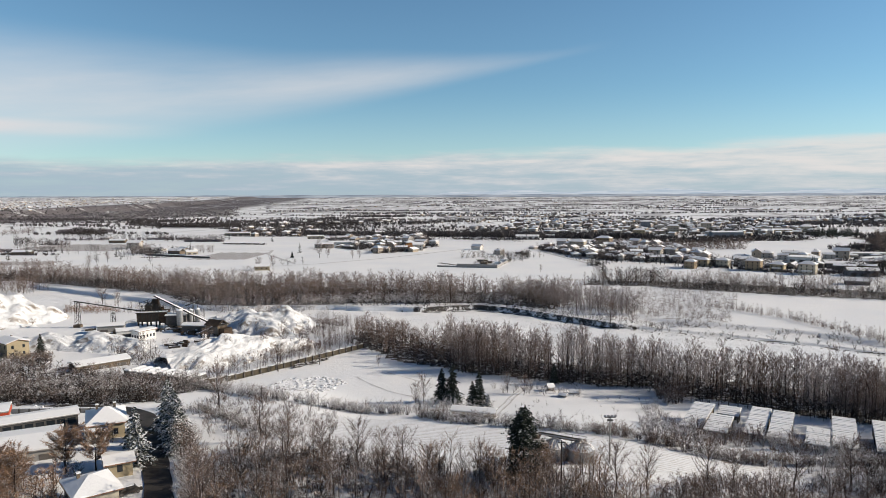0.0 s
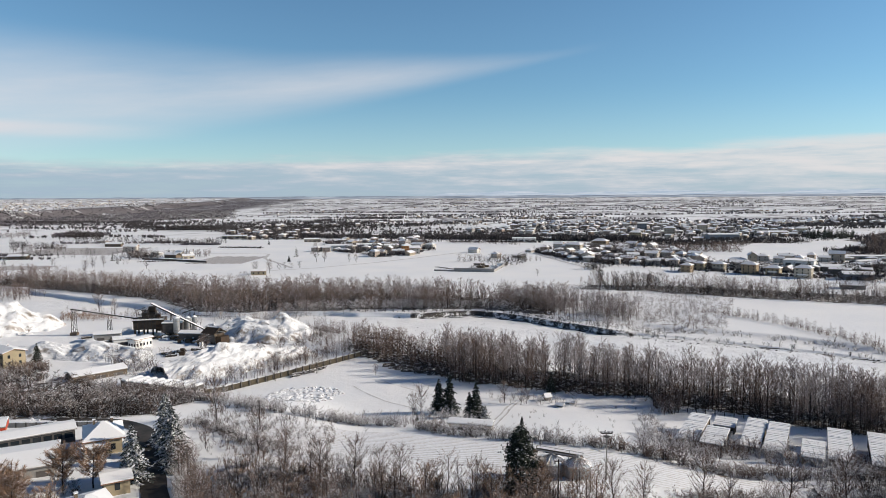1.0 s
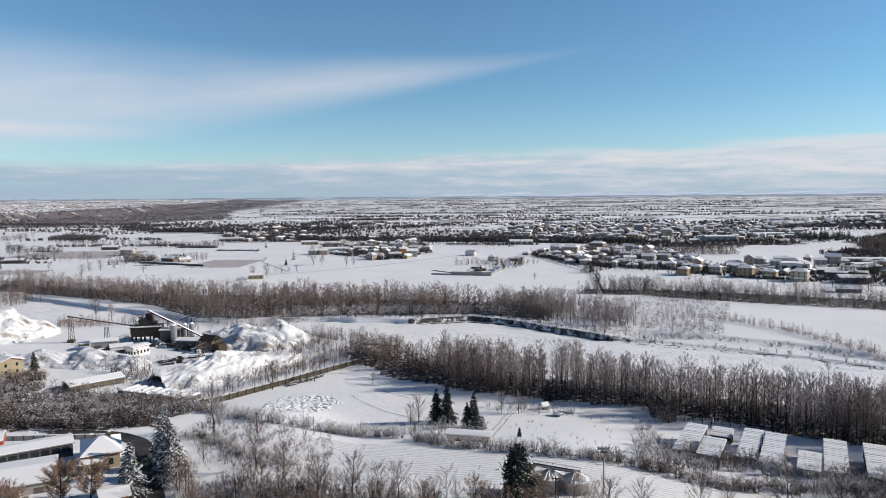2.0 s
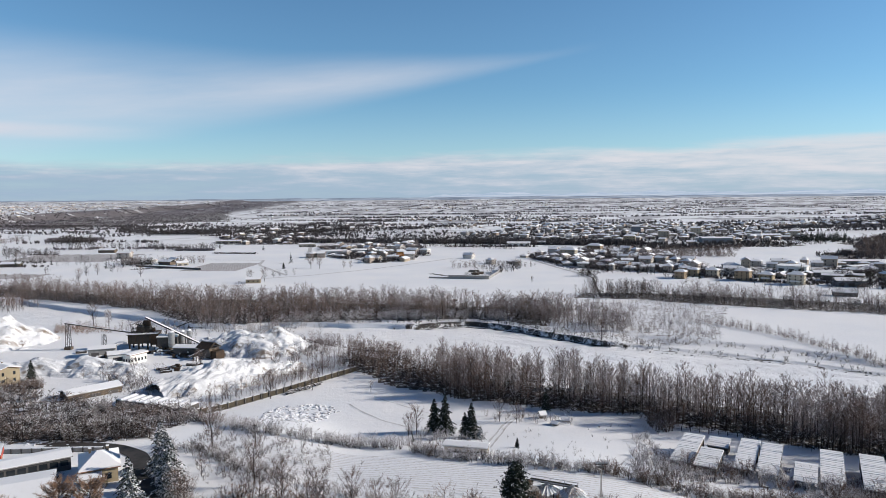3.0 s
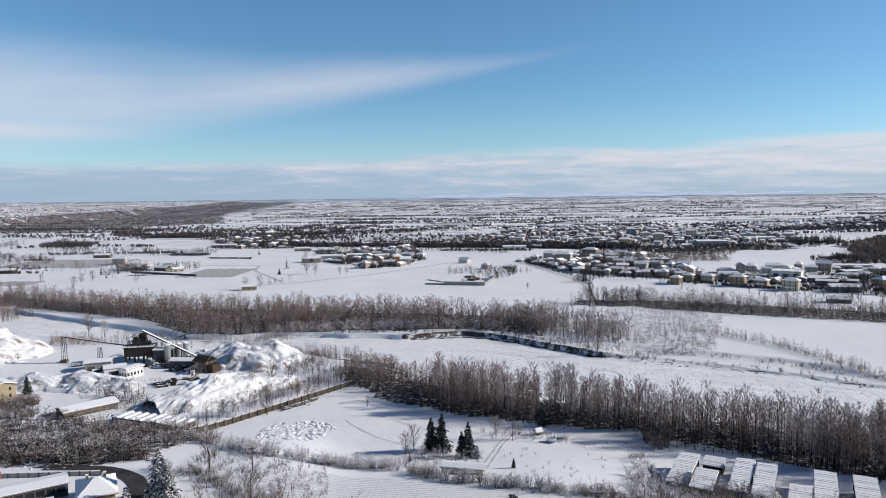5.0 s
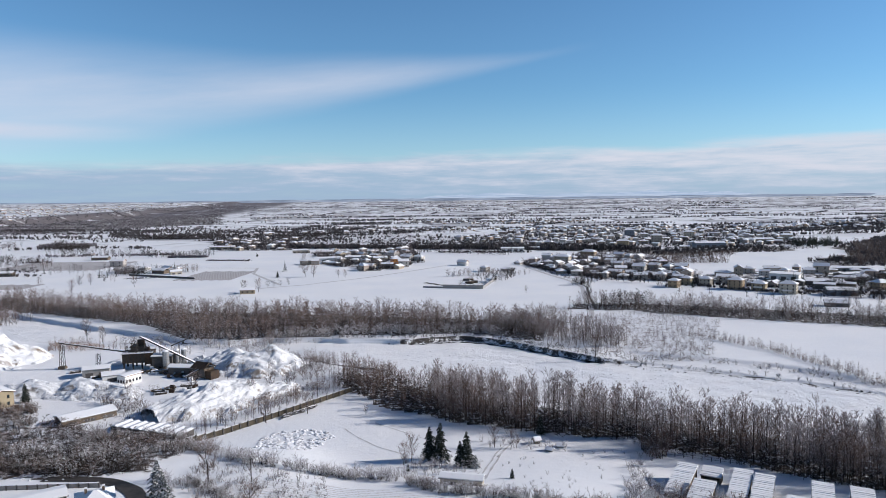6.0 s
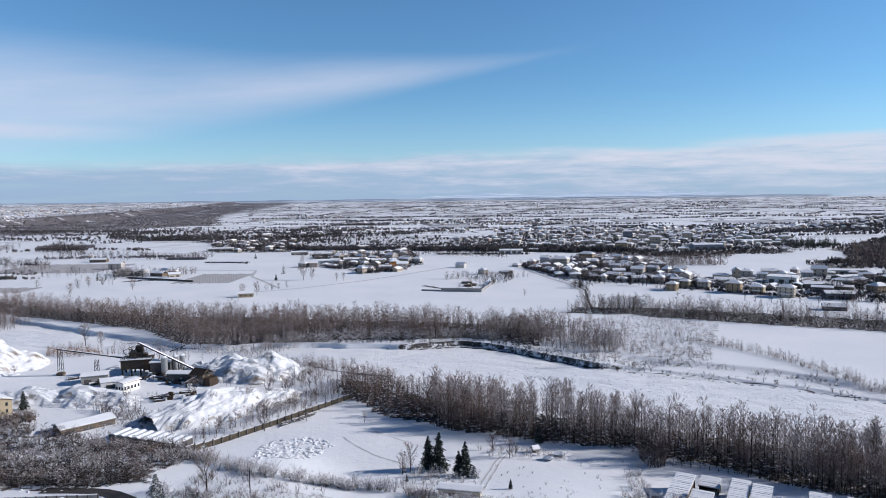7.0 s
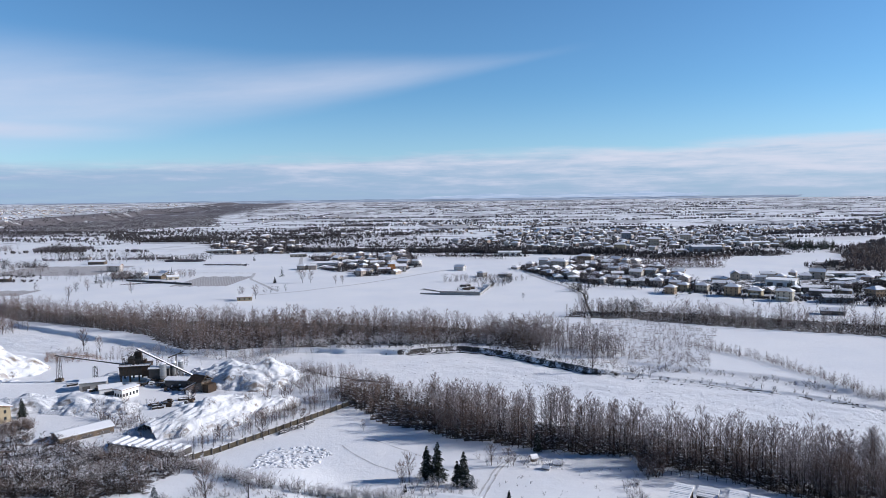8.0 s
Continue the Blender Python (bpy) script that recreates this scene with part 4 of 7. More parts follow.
# single trees
def tree_kind(name, arrays, mats, label, category, group):
    """Builds a tree thing out of trunk and crown."""
    (wv, wt, _), (cv, ct, cf) = arrays
    ob = thing(name, pose(0, 0, 0), label, category, group)
    part("trunk", tri_mesh("trunk", wv, wt, mats[0]), None, ob)
    part("crown", tri_mesh("crown", cv, ct, mats[1], which=cf), None, ob)
    return ob


def set_trees(kinds, rows):
    """Puts copies of the given trees at (x, y, scale); the first models stand at the first places."""
    used = set()
    for i, (x, y, s) in enumerate(rows):
        ob = kinds[i % len(kinds)]
        m = pose(x, y, ground_z(x, y) - 0.05, 0, 0, (i * 137) % 360)
        if ob not in used:
            used.add(ob)
            ob.matrix_basis = m
            ob.scale = (s, s, s)
        else:
            c = copy_thing(ob, m)
            c.scale = (s, s, s)


lone = [tree_kind("bare_tree", bare_tree(200 + i, 10.5, 3.4, 26, 34, 1.25, 0.22, 0.2, 0.028, 0.15), (BARK_DARK, BARK_WARM), "leafless tree with fine frosted twigs", "tree", "bare trees in the fields") for i in range(4)]
set_trees(lone, [(-56.7, 169.2, 0.96), (-38.0, 138.1, 0.84), (-29.5, 125.9, 0.77), (-21.8, 120.0, 0.72), (-15.5, 118.8, 0.76), (-7.0, 114.5, 0.72), (-2.3, 112.4, 0.48), (32.7, 107.3, 0.59), (27.0, 104.5, 0.71), (43.1, 109.2, 0.81), (61.8, 117.3, 0.90), (73.0, 119.3, 0.86), (50.7, 116.2, 0.58),
                 (-58.9, 239.6, 0.9), (-46, 250, 0.7), (-24, 247, 0.35), (19.9, 211.1, 0.60), (24.9, 209.0, 0.55), (26.9, 210.1, 0.40), (-10.8, 117.8, 0.64), (6.1, 112.4, 0.56), (13.7, 109.3, 0.51), (82.7, 121.5, 0.69), (-51.3, 145.5, 0.43),
                 (4, 395, 1.45), (82, 333, 0.9), (-183, 470, 0.9), (-325, 660, 0.9), (-312, 600, 1.0), (-275, 640, 0.9), (-127, 700, 1.3), (-118, 698, 1.1), (-92, 690, 0.7), (-85, 690, 0.7), (-160, 590, 0.9), (-148, 592, 1.0), (-98, 282, 0.75), (-101, 286, 0.6), (-124, 278, 0.6),
                 (190, 490, 0.7), (207, 478, 0.6), (240, 452, 0.8), (262, 440, 0.6), (285, 455, 0.8), (300, 470, 0.8), (310, 460, 0.7), (60, 690, 0.8), (80, 560, 0.5), (-202, 402, 1.1), (-192, 400, 0.8), (65.8, 207.3, 0.85), (70.6, 201.8, 0.75), (72.7, 206.3, 0.60), (-74.9, 239.6, 0.5), (-62, 256, 0.6), (-5.9, 197.5, 0.74), (-8.3, 195.7, 0.59), (-84, 262, 0.7), (-72, 270, 0.7), (-66, 277, 0.7), (-60, 283, 0.6)])
round_trees = [tree_kind("round_tree", bare_tree(220 + i, 6.8, 3.1, 50, 130, 0.85, 0.16, 0.24, 0.027, 0.12), (BARK_DARK, BARK_RUST), "pruned garden tree with a dense brown crown", "tree", "round garden trees") for i in range(2)]
set_trees(round_trees, [(-69.3, 122.0, 1.08), (-64.3, 123.0, 1.06), (-77.2, 113.4, 1.05), (-71.5, 110.9, 1.1), (-81.5, 117.8, 0.85), (-74.6, 107.5, 1.05)])
fence_trees = [tree_kind("young_poplar", bare_tree(230 + i, 8.5, 1.3, 20, 7, 1.1, 0.1, 0.15, 0.026, 0.12), (BARK_DARK, BARK), "thin young poplar beside a garden wall", "tree", "poplars along the wall") for i in range(3)]
set_trees(fence_trees, [(-80.0 + 45 * i / 19 + rng.uniform(-0.5, 0.5), 219.0 + 60 * i / 19, rng.uniform(0.65, 1.0)) for i in range(20)])
spruces = [tree_kind("spruce", spruce_tree(300 + i, 10.0, 2.8, 24, 10, 0.22, 17, 0.08), (BARK_DARK, NEEDLE), "dark green spruce with little snow", "spruce", "dark spruces") for i in range(2)]
set_trees(spruces, [(-0.6, 200.6, 1.05), (2.6, 199.1, 1.2), (8.2, 193.4, 0.76), (10.1, 192.7, 1.05), (36.5, 222.5, 0.7), (-6.7, 187.2, 0.24), (21.3, 176.1, 0.28), (-155, 700, 0.7), (-161.5, 270.5, 0.8)])
white_spruces = [tree_kind("snowy_spruce", spruce_tree(310 + i, 10.8, 4.3, 22, 11, 0.55, 16, 0.16), (BARK_DARK, NEEDLE_SNOW), "spruce with boughs bent under snow", "spruce", "snowy spruces") for i in range(2)]
set_trees(white_spruces, [(-58.3, 126.1, 1.05), (-61.0, 148.5, 1.1), (-54.3, 135.8, 1.08), (-57.2, 141.5, 1.05), (-53.0, 131.1, 0.65), (12.5, 189.5, 0.38)])
big = [tree_kind("big_magnolia", evergreen(320, 12.8, 3.2, 80, 170), (BARK_DARK, NEEDLE), "broad dark evergreen with dabs of snow", "evergreen", "")]
set_trees(big, [(12.8, 107.7, 1.0)])
# ---- houses ----
def hip_roof(w, d, h, over, z, gable=False, thick=0.25):
    """A closed roof slab: hipped, or gabled along x."""
    a, b = w / 2 + over, d / 2 + over
    r = a if gable else max(0.3, a - b * 0.85)
    bm = bmesh.new()
    def shell(zz, ex):
        return [bm.verts.new(p) for p in ((-a - ex, -b - ex, zz), (a + ex, -b - ex, zz), (a + ex, b + ex, zz), (-a - ex, b + ex, zz), (-r - (ex if gable else 0), 0, zz + h), (r + (ex if gable else 0), 0, zz + h))]
    lo, hi = shell(z, 0), shell(z + thick, 0.02)
    for vs, flip in ((lo, True), (hi, False)):
        for f in ((0, 1, 5, 4), (2, 3, 4, 5), (1, 2, 5), (3, 0, 4)):
            if gable and len(f) == 3:
                continue
            q = [vs[i] for i in f]
            bm.faces.new(q[::-1] if flip else q)
    edges = ((0, 1), (1, 5), (5, 2), (2, 3), (3, 4), (4, 0)) if gable else ((0, 1), (1, 2), (2, 3), (3, 0))
    for i, j in edges:
        bm.faces.new([lo[i], lo[j], hi[j], hi[i]])
    return bm


def house(name, m, w, d, storeys, label, wall, gable=False, group="", windows=3.2, sides=(0, 1, 3), roof_h=None, chimneys=1, storey=2.7, balcony=False):
    """A house on a w x d plan: walls, roof with its snow, windows on four sides, door, chimney."""
    h = storeys * storey + 0.4
    rh = roof_h if roof_h else d * 0.25
    ob = thing(name, m, label, "house", group)
    bm = boxed(-w / 2, w / 2, -d / 2, d / 2, -0.6, h)
    if gable:
        for s in (-1, 1):
            x0 = s * (w / 2 - 0.15)
            a = [bm.verts.new(p) for p in ((x0 - 0.14, -d / 2, h), (x0 - 0.14, d / 2, h), (x0 - 0.14, 0, h + rh * 0.92))]
            b = [bm.verts.new(p) for p in ((x0 + 0.14, -d / 2, h), (x0 + 0.14, d / 2, h), (x0 + 0.14, 0, h + rh * 0.92))]
            bm.faces.new(a[::-1]), bm.faces.new(b)
            for i in range(3):
                j = (i + 1) % 3
                bm.faces.new([a[i], a[j], b[j], b[i]])
    body = part("wall", bm, wall, ob)
    roof = part("roof", hip_roof(w, d, rh, 0.6, h + 0.004, gable, 0.18), TILE, ob)
    part("snow_cover", hip_roof(w - 0.1, d - 0.1, rh, 0.62, h + 0.19, gable, 0.3), SNOW, roof, "thick white snow")
    if windows:
        pane = boxed(-0.45, 0.45, -0.03, 0.06, -0.65, 0.65)
        pane_me = bpy.data.meshes.new("window")
        pane.to_mesh(pane_me)
        pane.free()
        pane_me.materials.append(GLASS)
        for s in range(storeys):
            z = s * storey + 1.7
            for side in sides:
                span = w if side % 2 == 0 else d
                n = max(1, int(span / windows))
                for k in range(n):
                    o = (k + 0.5) / n * span - span / 2
                    x, y, rz = ((o, -d / 2, 0), (w / 2, o, 90), (o, d / 2, 180), (-w / 2, o, 270))[side]
                    part("window", pane_me, None, ob, at=pose(x, y, z, 0, 0, rz))
    if balcony:
        part("balcony", boxed(-w * 0.3, w * 0.3, -d / 2 - 1.3, -d / 2 - 0.01, storey - 0.1, storey + 0.9), WHITE, ob)
    for c in range(chimneys):
        x = (-0.25 + 0.5 * c) * w
        ch = part("chimney", boxed(x - 0.25, x + 0.25, d * 0.1, d * 0.1 + 0.5, h + rh * 0.3, h + rh + 0.7), BROWN_WALL, ob)
        part("cap", boxed(x - 0.33, x + 0.33, d * 0.1 - 0.08, d * 0.1 + 0.58, h + rh + 0.71, h + rh + 0.9), SNOW, ch)
    return ob


def hall(name, m, w, d, h, label, wall, rise=0.6, parapet=False, group="", doors=3, category="hall"):
    """A low wide building with a shallow snowy roof and gates in its front."""
    ob = thing(name, m, label, category, group)
    part("wall", boxed(-w / 2, w / 2, -d / 2, d / 2, -0.6, h), wall, ob)
    roof = part("roof", hip_roof(w, d, rise, 0.4, h + 0.004, True, 0.2), GREY, ob)
    part("snow_cover", hip_roof(w - 0.1, d - 0.1, rise, 0.4, h + 0.21, True, 0.25), SNOW, roof, "even white snow")
    for i in range(doors):
        x = (i + 0.5) / doors * w - w / 2
        part("gate", boxed(x - w / doors * 0.28, x + w / doors * 0.28, -d / 2 - 0.06, -d / 2 + 0.02, 0.1, h * 0.62), DARK_WALL, ob)
    return ob


def on(x, y, rz=0.0, lift=0.0):
    return pose(x, y, ground_z(x, y) + lift, 0, 0, rz)


# row of houses at the edge of the field
house("house", on(212, 584, -38), 8.4, 7.8, 2, "ochre two-storey house with a snowy hip roof", OCHRE)
house("house", on(229, 600, -38), 9, 7.6, 2, "yellow house with a snowy hip roof", YELLOW)
house("house", on(244, 594, -40), 9.8, 7.8, 2, "cream house with a snowy hip roof", CREAM)
house("apartment_house", on(258, 566, -40), 11.5, 8.6, 3, "ochre three-storey apartment house under snow", OCHRE, chimneys=2, storey=2.5)
house("house", on(273, 556, -40), 10.5, 8.4, 2, "yellow villa with a balcony under snow", YELLOW, balcony=True)
house("apartment_house", on(287, 536, -40), 12, 8.6, 3, "cream three-storey apartment house under snow", CREAM, chimneys=2, balcony=True, storey=2.5)
hall("white_hall", on(333, 628, -38), 25, 21, 5.5, "large white commercial hall with a flat snowy roof", WHITE, 0.5)
hall("long_hall", on(436, 690, -8), 56, 16, 3.4, "long low hall with a snowy roof", GREY, 0.8, doors=9)
hall("dark_hall", on(343, 584, -16), 30, 12, 3.6, "dark hall under a snowy roof", DARK_WALL, 1.6)
hall("dark_hall", on(400, 640, 14), 24, 12, 3.2, "dark low hall under a snowy roof", DARK_WALL, 0.8)
hall("farm_shed", on(322, 524, -14), 22, 11, 4.2, "tall farm shed with a bright gable end", BLUE_GREY, 2.0)
hall("farm_shed", on(287, 472, -24), 15, 8, 2.6, "small shed with a bright snowy roof", DARK_WALL, 2.0, doors=1)
house("house", on(372, 552, 15), 12, 10, 2, "ochre farmhouse with a snowy roof", OCHRE)
# walled yard in the field
yard = thing("walled_yard", on(36, 612), "low walled yard with stored goods under snow", "yard")
part("wall", boxed(-20, 16, -18.5, -18.1, -0.4, 3.2, m=pose(0, 0, 0, 0, 0, -15)), GREY, yard)
part("wall", boxed(15.7, 16.1, -18.1, 60, -0.4, 2.4, m=pose(0, 0, 0, 0, 0, -15)), GREY, yard)
part("wall", boxed(-38, -20.01, -18.5, -18.1, -0.4, 1.4, m=pose(0, 0, 0, 0, 0, -15)), GREY, yard)
for i in range(9):
    x, y = rng.uniform(-14, 12), rng.uniform(-8, 45)
    part("stack", boxed(x - 3, x + 3, y - 1.5, y + 1.5, -0.2, rng.uniform(1.2, 2.6), m=pose(0, 0, 0, 0, 0, -15)), (DARK_WALL, BROWN_WALL, SNOW)[i % 3], yard)
house("house", on(-155, 583, 10), 12, 7, 1, "small bright yellow cottage behind the wood", YELLOW, gable=True)
house("house", on(-39, 803, 15), 11, 10, 3, "bright orange apartment house", ORANGE, chimneys=1)

# larger buildings of the villages
for x, y, turn_, w_, d_, h_, mat, label in ((-128, 866, 6, 34, 16, 5.0, WHITE, "long white hall with a broad snowy roof"), (-98, 884, 4, 20, 10, 4.6, BLUE_GREY, "grey hall at the edge of the village"), (-62, 866, 12, 18, 14, 5.0, CREAM, "cream hall with a snowy roof"), (124, 1006, -8, 34, 9, 4.0, WHITE, "long low white hall before dark trees"), (158, 1016, -12, 16, 8, 4.0, GREY, "small grey hall before dark trees"), (418, 1010, -4, 44, 16, 8.0, BLUE_GREY, "large blue-grey hall of the town"), (540, 1112, 0, 50, 16, 6.0, CREAM, "long pale hall of the town"), (-107, 1126, 10, 20, 9, 4.0, BROWN_WALL, "low farm hall by a dark belt"), (-190, 1020, 8, 24, 9, 4.0, CREAM, "low farm hall in the snow"), (-335, 1118, 4, 40, 9, 4.0, CREAM, "row of low farm sheds in the snow")):
    hall("village_hall", on(x, y, turn_), w_, d_, h_, label, mat, 1.6, doors=4)
for x, y, turn_, st, mat, label in ((158, 802, -30, 3, CREAM, "pale three-storey block at the edge of the village"), (204, 866, -35, 3, OCHRE, "ochre three-storey block in the village"), (386, 1148, -20, 4, CREAM, "pale four-storey block of the town"), (304, 1062, -20, 3, YELLOW, "yellow three-storey block of the town"), (480, 1250, -15, 4, CREAM, "pale four-storey block of the town"), (396, 1340, -15, 4, BLUE_GREY, "grey four-storey block of the town"), (614, 1160, -10, 3, CREAM, "pale three-storey block of the town")):
    house("apartment_house", on(x, y, turn_), 18, 11, st, label, mat, chimneys=2, windows=4.0, sides=(0, 1), storey=2.8)

# village houses: a handful of plans, set again and again
plans = []
for i in range(16):
    wd, dp, st = random.Random(i).choice([(9, 8, 2), (10.5, 9, 2), (13, 9, 1), (10, 9, 2), (11, 10, 2), (9, 8, 1), (14, 9, 1)])
    plans.append(house("village_house", on(0, 900 + 30 * i), wd, dp, st, ("plastered village house under a snowy roof", "low village house under a snowy roof")[st == 1], WALLS, gable=i % 3 == 1, group="village houses", chimneys=1, windows=3.6 if i < 8 else 4.6, sides=(0, 1, 3) if i < 8 else (0, 1)))


def free_places(poly, count, gap, rng, taken, clump):
    """Places in a polygon that keep a gap from each other."""
    out = []
    for p in strewn(poly, count * 12, rng, clump, 34.0):
        if all((p[0] - q[0]) ** 2 + (p[1] - q[1]) ** 2 > gap * gap for q in taken):
            taken.append(p)
            out.append(p)
        if len(out) == count:
            break
    return out


taken = [(333, 628), (343, 632), (322, 626), (330, 582), (343, 582), (356, 580), (322, 524), (400, 640), (212, 584), (229, 600), (244, 594), (258, 566), (273, 556), (287, 536), (-45, 812), (-128, 866), (-98, 884), (-62, 866), (124, 1006), (158, 1016), (418, 1010), (540, 1112), (158, 802), (204, 866), (386, 1148), (304, 1062), (480, 1250), (396, 1340), (614, 1160)] + [(x, y) for x in range(306, 364, 8) for y in range(592, 646, 8)]
CENTRE = [(105, 812), (207, 900), (275, 805), (262, 650), (220, 618), (160, 650), (128, 725)]
LEFT_VILLAGE = [(-165, 985), (-25, 1040), (-5, 860), (-35, 770), (-70, 745), (-125, 830)]
FAR_LEFT = [(-430, 1360), (-250, 1345), (-197, 1075), (-335, 1080)]
BIG_VILLAGE = [(20, 1200), (70, 1330), (180, 1500), (350, 1600), (600, 1520), (720, 1340), (620, 1090), (480, 1000), (360, 1010), (250, 1090), (130, 1120)]
HAMLET = [(222, 612), (250, 612), (300, 575), (330, 596), (356, 615), (400, 612), (440, 590), (480, 640), (430, 690), (320, 690), (250, 660)]
places = []
for poly, count, gap, clump in ((CENTRE, 78, 13.5, 0.2), (LEFT_VILLAGE, 46, 14.5, 0.2), (FAR_LEFT, 26, 20, 0.4), (BIG_VILLAGE, 165, 15, 0.42), (HAMLET, 30, 13.0, 0.05)):
    places += free_places(poly, count, gap, rng, taken, clump)
near = [p for p in places if p[1] < 960]
beyond = [p for p in places if p[1] >= 960]
near += [(-300, 790), (-288, 782), (-380, 842), (-505, 1025), (-150, 835), (-138, 832), (60, 730), (85, 735), (40, 800), (-330, 800)]
for kinds, where in ((plans[:8], near), (plans[8:], beyond)):
    for i, (x, y) in enumerate(where):
        m = on(x, y, rng.choice([-38, 52, -34, 145, -10, 80]) + rng.uniform(-14, 14)) @ Matrix.Diagonal((rng.uniform(0.75, 1.3), rng.uniform(0.8, 1.15), rng.uniform(0.78, 1.12), 1))
        if i < len(kinds):
            kinds[i].matrix_basis = m
        else:
            copy_thing(kinds[i % len(kinds)], m)

# gardens: trees and hedges among the houses, dark for shade between them too
def tuft(seed, count=13):
    """A small far tree or bush: a ragged fan of leafless sprays on a short stem."""
    rnd = random.Random(seed)
    g = Growth()
    g.bar((0, 0, 0), (rnd.uniform(-0.4, 0.4), rnd.uniform(-0.4, 0.4), 4.6), 0.3, 0)
    for i in range(count):
        a = i * 2.4 + rnd.uniform(-0.5, 0.5)
        r0, r1 = rnd.uniform(0, 1.6), rnd.uniform(1.0, 3.4)
        top = 6.4 - 0.42 * r1 * rnd.uniform(0.6, 1.6) - rnd.uniform(0, 1.6)
        foot = (r0 * math.cos(a), r0 * math.sin(a), rnd.uniform(0.2, 2.6))
        g.sliver(foot, (r1 * math.cos(a), r1 * math.sin(a), max(1.2, top)), rnd.uniform(0.34, 0.74), rnd)
    return g.arrays()


LUMP = [tuft(i) for i in range(9)]


def among(poly, count, models, sizes, mat, name, label, seed):
    wood_stuff(name, strewn(poly, count, rng, 0.45, 34.0), models, sizes, mat, label, "trees", seed)


# dark patches stand for shade as well as slush, gardens and lanes
for poly, cell in ((CENTRE, 6.0), (LEFT_VILLAGE, 8.0), (FAR_LEFT, 12.0), (BIG_VILLAGE, 14.0), (HAMLET, 6.0)):
    floor_patch("village_ground", poly, GARDEN_SHADE, "dark patches of shade and slush between village houses", "ground", cell, 0.12, cell * 1.2)
CONIF = [joined(*conifer(330 + i, 8.0, 1.9, 9, 6, 0.3, 1)) for i in range(3)]
for k, (poly, a, b) in enumerate(((CENTRE, 400, 70), (LEFT_VILLAGE, 220, 34), (FAR_LEFT, 120, 16), (BIG_VILLAGE, 300, 130))):
    among(poly, int(a * 1.2), YARD_TREE, (0.5, 1.15), BARK, "garden_trees", "bare garden trees among the houses", 40 + k)
    among(poly, int(a * 7), LUMP, (0.35, 1.0), FAR_WOOD, "garden_bushes", "dense garden bushes and hedges", 55 + k)
    among(poly, b, CONIF, (0.6, 1.3), NEEDLE, "garden_conifers", "dark conifers among the houses", 50 + k)

# ---- far plain: woods, hedges and villages out to the horizon ----
def far_field(count, y0, y1, rng, width=0.75):
    """Random places over the plain, even over distance as the eye sees it."""
    y = 1.0 / rng.uniform(1 / y1, 1 / y0, count)
    return np.stack([rng.uniform(-width, width, count) * y, y], 1)


OPEN_FIELDS = ([(480, 1830), (840, 1780), (1300, 1950), (1560, 2480), (900, 2500), (560, 2400)], [(-140, 1400), (170, 1450), (150, 1560), (-130, 1520)], [(-130, 1900), (260, 1880), (280, 1990), (-140, 2020)], [(420, 2700), (1700, 2750), (1800, 3150), (450, 3100)], [(-500, 2450), (240, 2500), (260, 2640), (-520, 2600)])


def built(p):
    """True where no open field lies."""
    return ~np.any([inside(f, p[:, 0], p[:, 1]) for f in OPEN_FIELDS], axis=0)


rows = []
for _ in range(185):
    (x, y), = far_field(1, 1300, 4850, rng)
    a = rng.normal(0, 0.10) if rng.random() < 0.7 else rng.uniform(0.6, 1.5)
    n = int(rng.integers(20, 80))
    s = np.arange(n) * rng.uniform(4, 6.5)
    rows.append(np.stack([x + s * math.cos(a), y + s * math.sin(a)], 1) + rng.normal(0, 1.8, (n, 2)))
rows = np.concatenate(rows)
thin = rng.random(len(rows)) < np.where(rows[:, 0] < -0.25 * rows[:, 1], 0.3, 1.0)
keep = thin & built(rows) & (rows[:, 1] < 4900) & ~inside(BIG_VILLAGE, rows[:, 0], rows[:, 1]) & ~inside(LEFT_VILLAGE, rows[:, 0], rows[:, 1])
rows = rows[keep]
wood_stuff("far_hedgerows", rows[rows[:, 1] > 2500], LUMP, (0.7, 1.4), FAR_HAZED, "rows of bare trees across the far plain", "trees", 60)
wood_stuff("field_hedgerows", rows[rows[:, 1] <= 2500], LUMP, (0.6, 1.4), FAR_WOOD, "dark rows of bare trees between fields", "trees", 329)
groves = []
for _ in range(60):
    (x, y), = far_field(1, 1500, 4800, rng)
    n = int(rng.integers(30, 110))
    groves.append(np.stack([rng.normal(x, 30 + y * 0.022, n), rng.normal(y, 14, n)], 1))
groves = np.concatenate(groves)
groves = groves[built(groves) & (rng.random(len(groves)) < np.where(groves[:, 0] < -0.2 * groves[:, 1], 0.4, 1.0)) & (groves[:, 1] < 4900) & (groves[:, 1] > 900)]
wood_stuff("far_groves", groves, LUMP, (0.7, 1.5), FAR_WOOD, "groves of bare trees on the far plain", "trees", 61)


